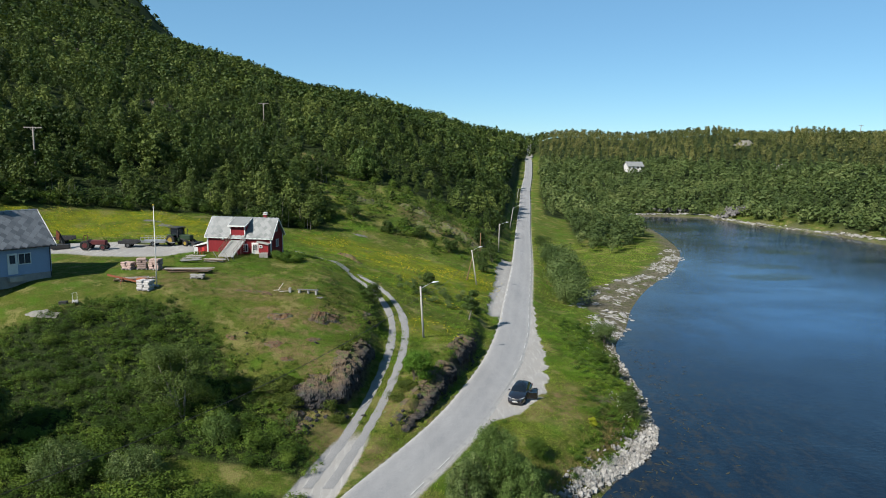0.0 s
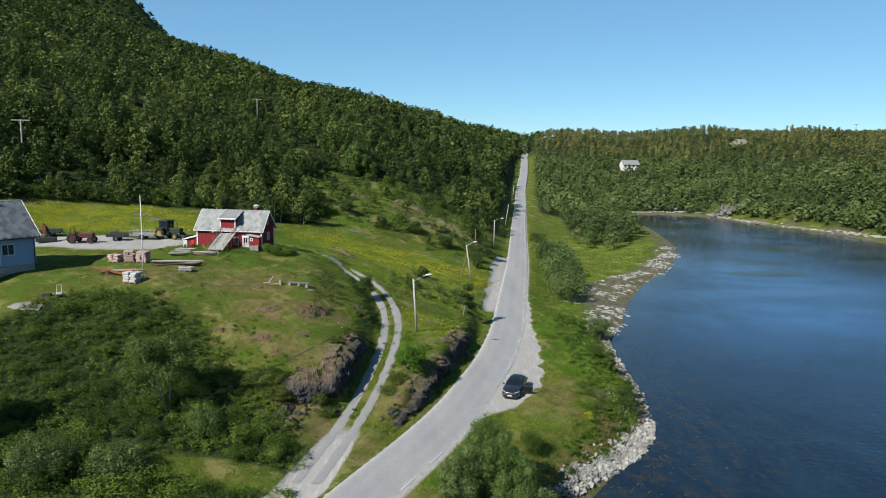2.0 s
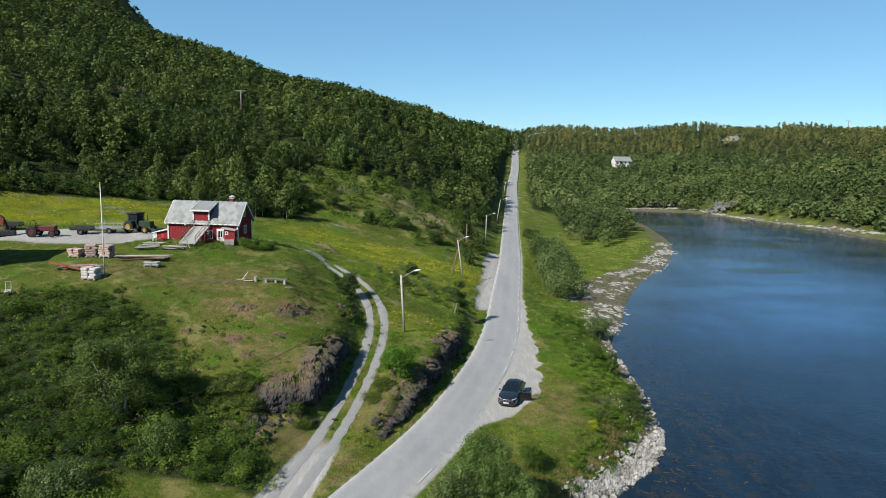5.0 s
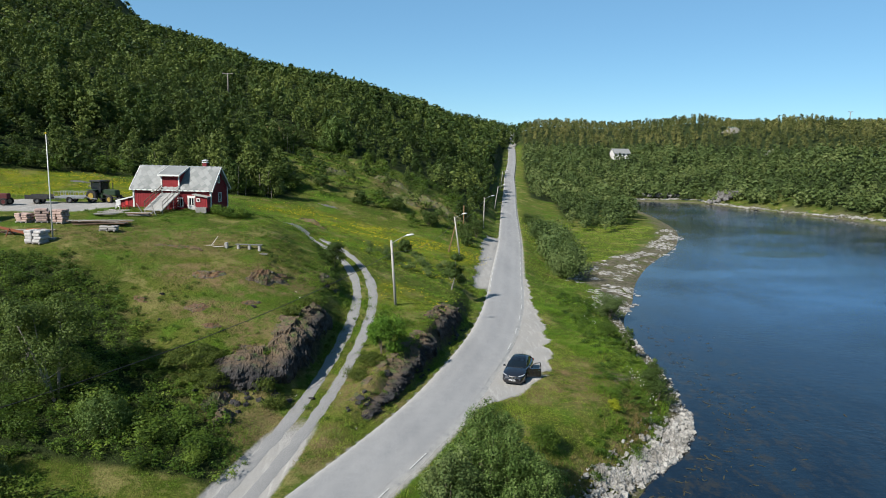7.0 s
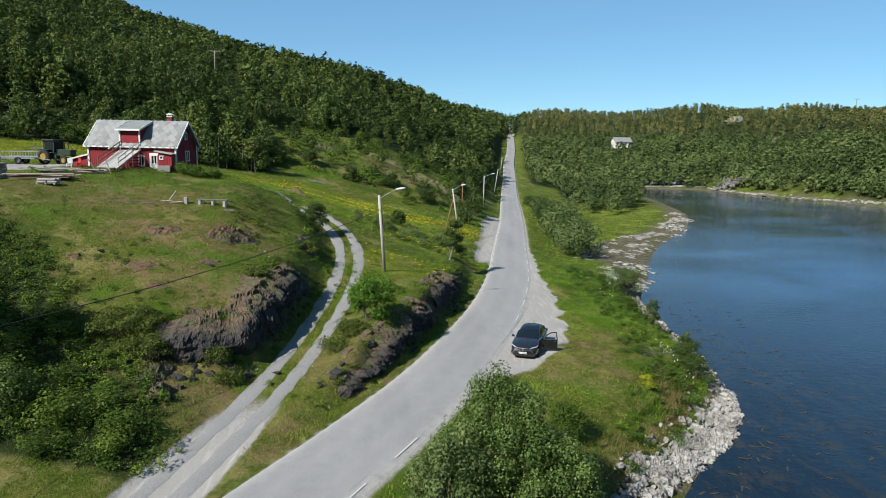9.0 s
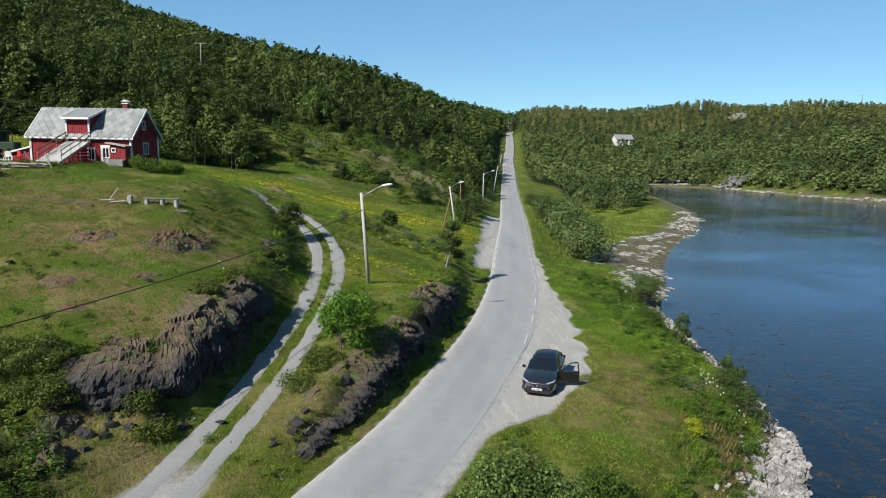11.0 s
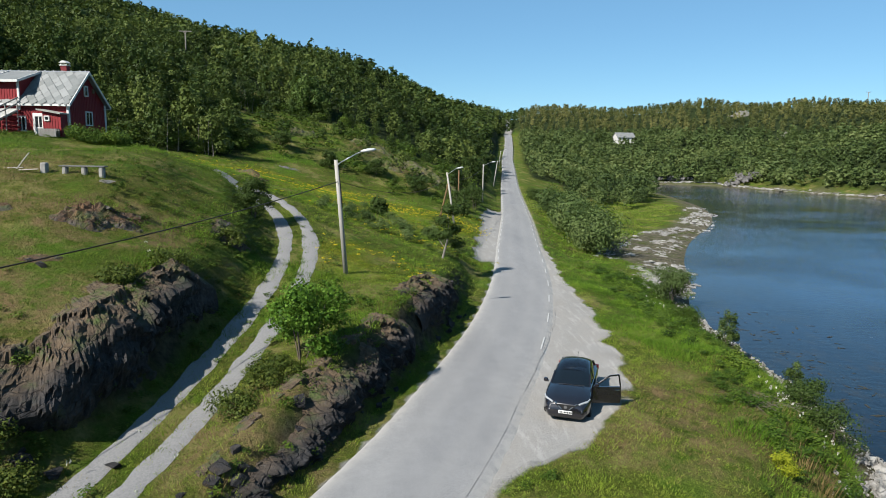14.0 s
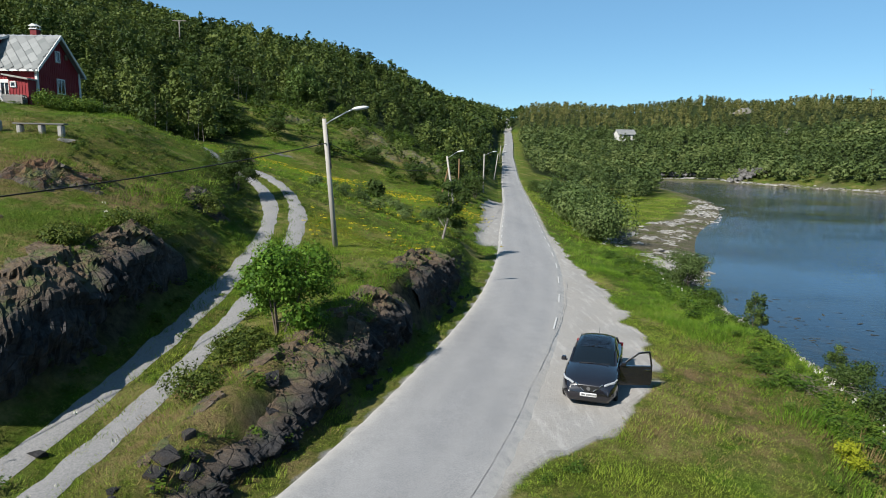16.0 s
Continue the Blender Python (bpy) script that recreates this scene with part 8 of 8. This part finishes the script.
def tractor():
    x, y = -38.6, 97.0
    ob = base("tractor", pose(x, y, hz(x, y), 0, 0, 70), "dark farm tractor with yellow wheel hubs and a cab", "tractor")
    bm = bmesh.new()
    box(bm, (-0.42, -2.2, 0.95), (0.42, -0.2, 1.65), 0.08)
    box(bm, (-0.5, -0.3, 0.6), (0.5, 1.3, 1.25), 0.05)
    part("body", bm, painted("dark_green_paint", (0.020, 0.045, 0.020), 0.5, 0.4), ob)
    for a in (-0.72, 0.72):
        for b in (-0.25, 1.15):
            bm = bmesh.new()
            beam(bm, (a, b, 1.2), (a * 0.92, b, 2.55), 0.08, 0.08)
            part("cab_post", bm, DARK, ob)
    part("cab_glass", one_box((-0.66, -0.2, 1.3), (0.66, 1.1, 2.5), 0.02), DARK_GLASS, ob)
    part("cab_roof", one_box((-0.85, -0.4, 2.55), (0.85, 1.3, 2.74), 0.06), DARK, ob)
    bm = bmesh.new()
    rod(bm, (0.3, -1.2, 1.6), (0.3, -1.2, 2.5), 0.05)
    part("exhaust", bm, DARK, ob)
    for s in (-1, 1):
        big_wheel(ob, s * 0.95, 0.85, 0.80, 0.45, DULL_YELLOW)
        big_wheel(ob, s * 0.80, -1.7, 0.50, 0.32, DULL_YELLOW)
        part("mudguard", one_box((min(s * 0.72, s * 1.15), 0.1, 1.55), (max(s * 0.72, s * 1.15), 1.6, 1.63), 0.03), GREEN_PAINT, ob)
    bm = bmesh.new()
    beam(bm, (-0.6, -0.6, 1.1), (-0.6, -2.9, 0.6), 0.12, 0.16)
    beam(bm, (0.6, -0.6, 1.1), (0.6, -2.9, 0.6), 0.12, 0.16)
    box(bm, (-0.9, -3.5, 0.1), (0.9, -2.8, 0.7), 0.05)
    part("loader", bm, DARK, ob)


tractor()


def old_tractor():
    x, y = -48.4, 91.4
    ob = base("old_tractor", pose(x, y, hz(x, y), 0, 0, 95), "dark red derelict tractor without a cab", "tractor")
    bm = bmesh.new()
    box(bm, (-0.4, -1.7, 0.7), (0.4, 0.3, 1.35), 0.08)
    box(bm, (-0.45, 0.3, 0.6), (0.45, 1.3, 1.0), 0.05)
    part("body", bm, OLD_RED, ob)
    bm = bmesh.new()
    rod(bm, (0, 0.4, 1.2), (0, 0.7, 1.7), 0.03)
    rod(bm, (-0.22, 0.72, 1.7), (0.22, 0.72, 1.7), 0.03)
    part("steering_wheel", bm, DARK, ob)
    bm = bmesh.new()
    for s in (-0.6, 0.6):
        beam(bm, (s, 1.1, 0.9), (s, 1.1, 2.0), 0.07, 0.07)
    beam(bm, (-0.6, 1.1, 2.0), (0.6, 1.1, 2.0), 0.07, 0.07)
    part("roll_bar", bm, OLD_RED, ob)
    for s in (-1, 1):
        big_wheel(ob, s * 0.8, 0.9, 0.68, 0.36, OLD_RED)
        big_wheel(ob, s * 0.7, -1.4, 0.42, 0.24, OLD_RED)


old_tractor()


def digger():
    x, y = -53.4, 92.4
    ob = base("digger_arm", pose(x, y, hz(x, y), 0, 0, 20), "black digger attachment with a raised bucket", "farm machine")
    bm = bmesh.new()
    box(bm, (-1.6, -0.5, 0.1), (0.9, 0.5, 0.7), 0.06)
    part("frame", bm, DARK, ob)
    bm = bmesh.new()
    beam(bm, (0.3, 0, 0.5), (-0.3, 0, 2.2), 0.2, 0.26)
    part("boom", bm, DARK, ob)
    bm = bmesh.new()
    prism(bm, ((-0.75, 1.5), (-0.35, 1.3), (-0.25, 2.3), (-0.65, 2.7)), -0.35, 0.35, "y")
    part("bucket", bm, RUST, ob)


digger()


def trailer(x, y, turn, l, w, material, label, rails=False):
    ob = base("trailer", pose(x, y, hz(x, y), 0, 0, turn), label, "trailer", "trailers along the yard edge")
    part("bed", one_box((-l / 2, -w / 2, 0.55), (l / 2, w / 2, 0.72), 0.02), material, ob)
    for s in (-1, 1):
        part("side_board", one_box((-l / 2, s * w / 2 - 0.03, 0.72), (l / 2, s * w / 2 + 0.03, 1.05 if not rails else 0.85), 0.01), material, ob)
    if rails:
        for k in range(7):
            bm = bmesh.new()
            a = -l / 2 + l * k / 6
            beam(bm, (a, -w / 2, 0.7), (a, -w / 2, 1.35), 0.05, 0.05)
            part("stake", bm, material, ob)
            bm = bmesh.new()
            beam(bm, (a, w / 2, 0.7), (a, w / 2, 1.35), 0.05, 0.05)
            part("stake", bm, material, ob)
        for s in (-1, 1):
            bm = bmesh.new()
            beam(bm, (-l / 2, s * w / 2, 1.33), (l / 2, s * w / 2, 1.33), 0.05, 0.06)
            part("rail", bm, material, ob)
    for s in (-1, 1):
        wh = wheel(ob, s * 0.0 + s * 0.001, 0, 0.38, 0.22)
        wh.matrix_local = pose(0, s * (w / 2 - 0.05), 0.38, 0, 0, 90 * s)
    bm = bmesh.new()
    beam(bm, (l / 2, 0, 0.6), (l / 2 + 1.2, 0, 0.45), 0.09, 0.09)
    part("drawbar", bm, material, ob)


trailer(-44.8, 94.2, 3, 2.6, 1.5, DARK, "dark flat farm trailer")
trailer(-41.8, 95.8, 4, 3.4, 1.7, METAL, "grey metal stake trailer", True)
trailer(-55.5, 96.5, 10, 2.8, 1.5, DARK, "dark flat farm trailer")


def sand_pile():
    x, y = -41.0, 65.8
    n = 22
    u, v = np.meshgrid(np.linspace(-1, 1, n), np.linspace(-1, 1, n))
    px, py = x + u * 1.9, y + v * 1.1
    r = np.sqrt(u * u + v * v) + 0.35 * fbm(px, py, 1.3, 6)
    z = height(px, py) - 0.16 + 0.6 * np.clip(1 - r + 0.2 * fbm(px, py, 1.2, 4), 0, 1) ** 0.8 + 0.06 * fbm(px, py, 0.7, 3)
    me = big_mesh("sand_pile", np.stack([px, py, z], 2).reshape(-1, 3), grid_faces(n, n), gravel_material("sand", (0.17, 0.16, 0.14), (0.33, 0.32, 0.29)), (), True)
    tagged(new("sand_pile", me), "heap of pale grey sand in the grass", "sand")


sand_pile()


def lawn_mower():
    x, y = -38.6, 68.2
    ob = base("lawn_mower", pose(x, y, hz(x, y), 0, 0, 30), "small white lawn mower with a push handle", "lawn mower")
    part("deck", one_box((-0.3, -0.4, 0.15), (0.3, 0.4, 0.40), 0.08), PALE_WRAP, ob)
    bm = bmesh.new()
    for s in (-0.22, 0.22):
        rod(bm, (s, 0.3, 0.3), (s, 1.1, 1.0), 0.02)
    rod(bm, (-0.22, 1.1, 1.0), (0.22, 1.1, 1.0), 0.025)
    part("handle", bm, METAL, ob)
    for sx in (-0.3, 0.3):
        for sy in (-0.3, 0.3):
            bm = bmesh.new()
            rod(bm, (sx - 0.03, sy, 0.1), (sx + 0.03, sy, 0.1), 0.1, None, 12)
            part("wheel", bm, RUBBER, ob)
    ob2 = base("crate", pose(x - 1.2, y - 0.1, hz(x - 1.2, y - 0.1), 0, 0, 10), "dark wooden crate in the grass", "crate")
    part("box", one_box((-0.4, -0.25, -0.05), (0.4, 0.25, 0.3), 0.02), DARK, ob2)


lawn_mower()


def bench():
    x, y = -15.3, 75.4
    ob = base("bench", pose(x, y, hz(x, y), 0, 0, -6), "rough plank bench on three stone blocks", "bench")
    for k, c in enumerate((-1.05, 0.0, 0.95)):
        part("stone_leg", one_box((c - 0.13, -0.15, -0.25), (c + 0.13, 0.15, 0.40), 0.06), STONE_GREY, ob)
    part("seat", one_box((-1.3, -0.18, 0.40), (1.2, 0.18, 0.47), 0.01), painted("dark_plank", (0.16, 0.16, 0.155), 0.8, 0.4), ob)
    v, f = STONES[3]
    rock = new("white_stone", big_mesh("white_stone", v * (0.42, 0.32, 0.28), f, WHITE_ROCK))
    rock.matrix_world = pose(-13.85, 74.7, hz(-13.85, 74.7) + 0.1)
    tagged(rock, "pale white stone beside the bench", "stone")
    ob = base("broken_bench", pose(-18.4, 75.6, hz(-18.4, 75.6), 0, 0, 5), "broken bench of pale planks and a stone block", "bench")
    part("stone_leg", one_box((0.75, -0.2, -0.2), (1.05, 0.2, 0.45), 0.05), STONE_GREY, ob)
    for a, b in (((-1.4, 0, 0.12), (-0.2, 0.1, 0.18)), ((-0.5, 0.05, 0.1), (0.1, 0.2, 0.95)), ((-0.3, -0.2, 0.05), (0.7, -0.3, 0.12))):
        bm = bmesh.new()
        beam(bm, a, b, 0.14, 0.05)
        part("plank", bm, painted("pale_plank", (0.55, 0.51, 0.45), 0.8, 0.2), ob)


bench()


def garden_chair(x, y, turn, material, label):
    ob = base("garden_chair", pose(x, y, hz(x, y), 0, 0, turn), label, "chair", "garden chairs by the house")
    part("seat", one_box((-0.24, -0.24, 0.38), (0.24, 0.24, 0.43), 0.02), material, ob)
    part("backrest", one_box((-0.24, 0.2, 0.43), (0.24, 0.25, 0.9), 0.02), material, ob)
    for sx in (-0.2, 0.2):
        for sy in (-0.2, 0.2):
            part("leg", one_box((sx - 0.025, sy - 0.025, 0), (sx + 0.025, sy + 0.025, 0.38)), material, ob)


garden_chair(-33.4, 89.2, 10, WHITE_WOOD, "white plastic garden chair beside the house")
garden_chair(-32.5, 89.0, -30, painted("red_plastic", (0.45, 0.03, 0.03), 0.5, 0.2), "red plastic garden chair beside the house")
rock_patch(-48.0, 113.5, 3.2, 1.6, 0, 0.15, 301, "grey patch of ash in the meadow", 0.6, GREY_SCREE)
rock_patch(-17.4, 142.9, 3.0, 1.2, 0, 0.2, 302, "grey stony patch in the meadow", 0.6, GREY_SCREE)
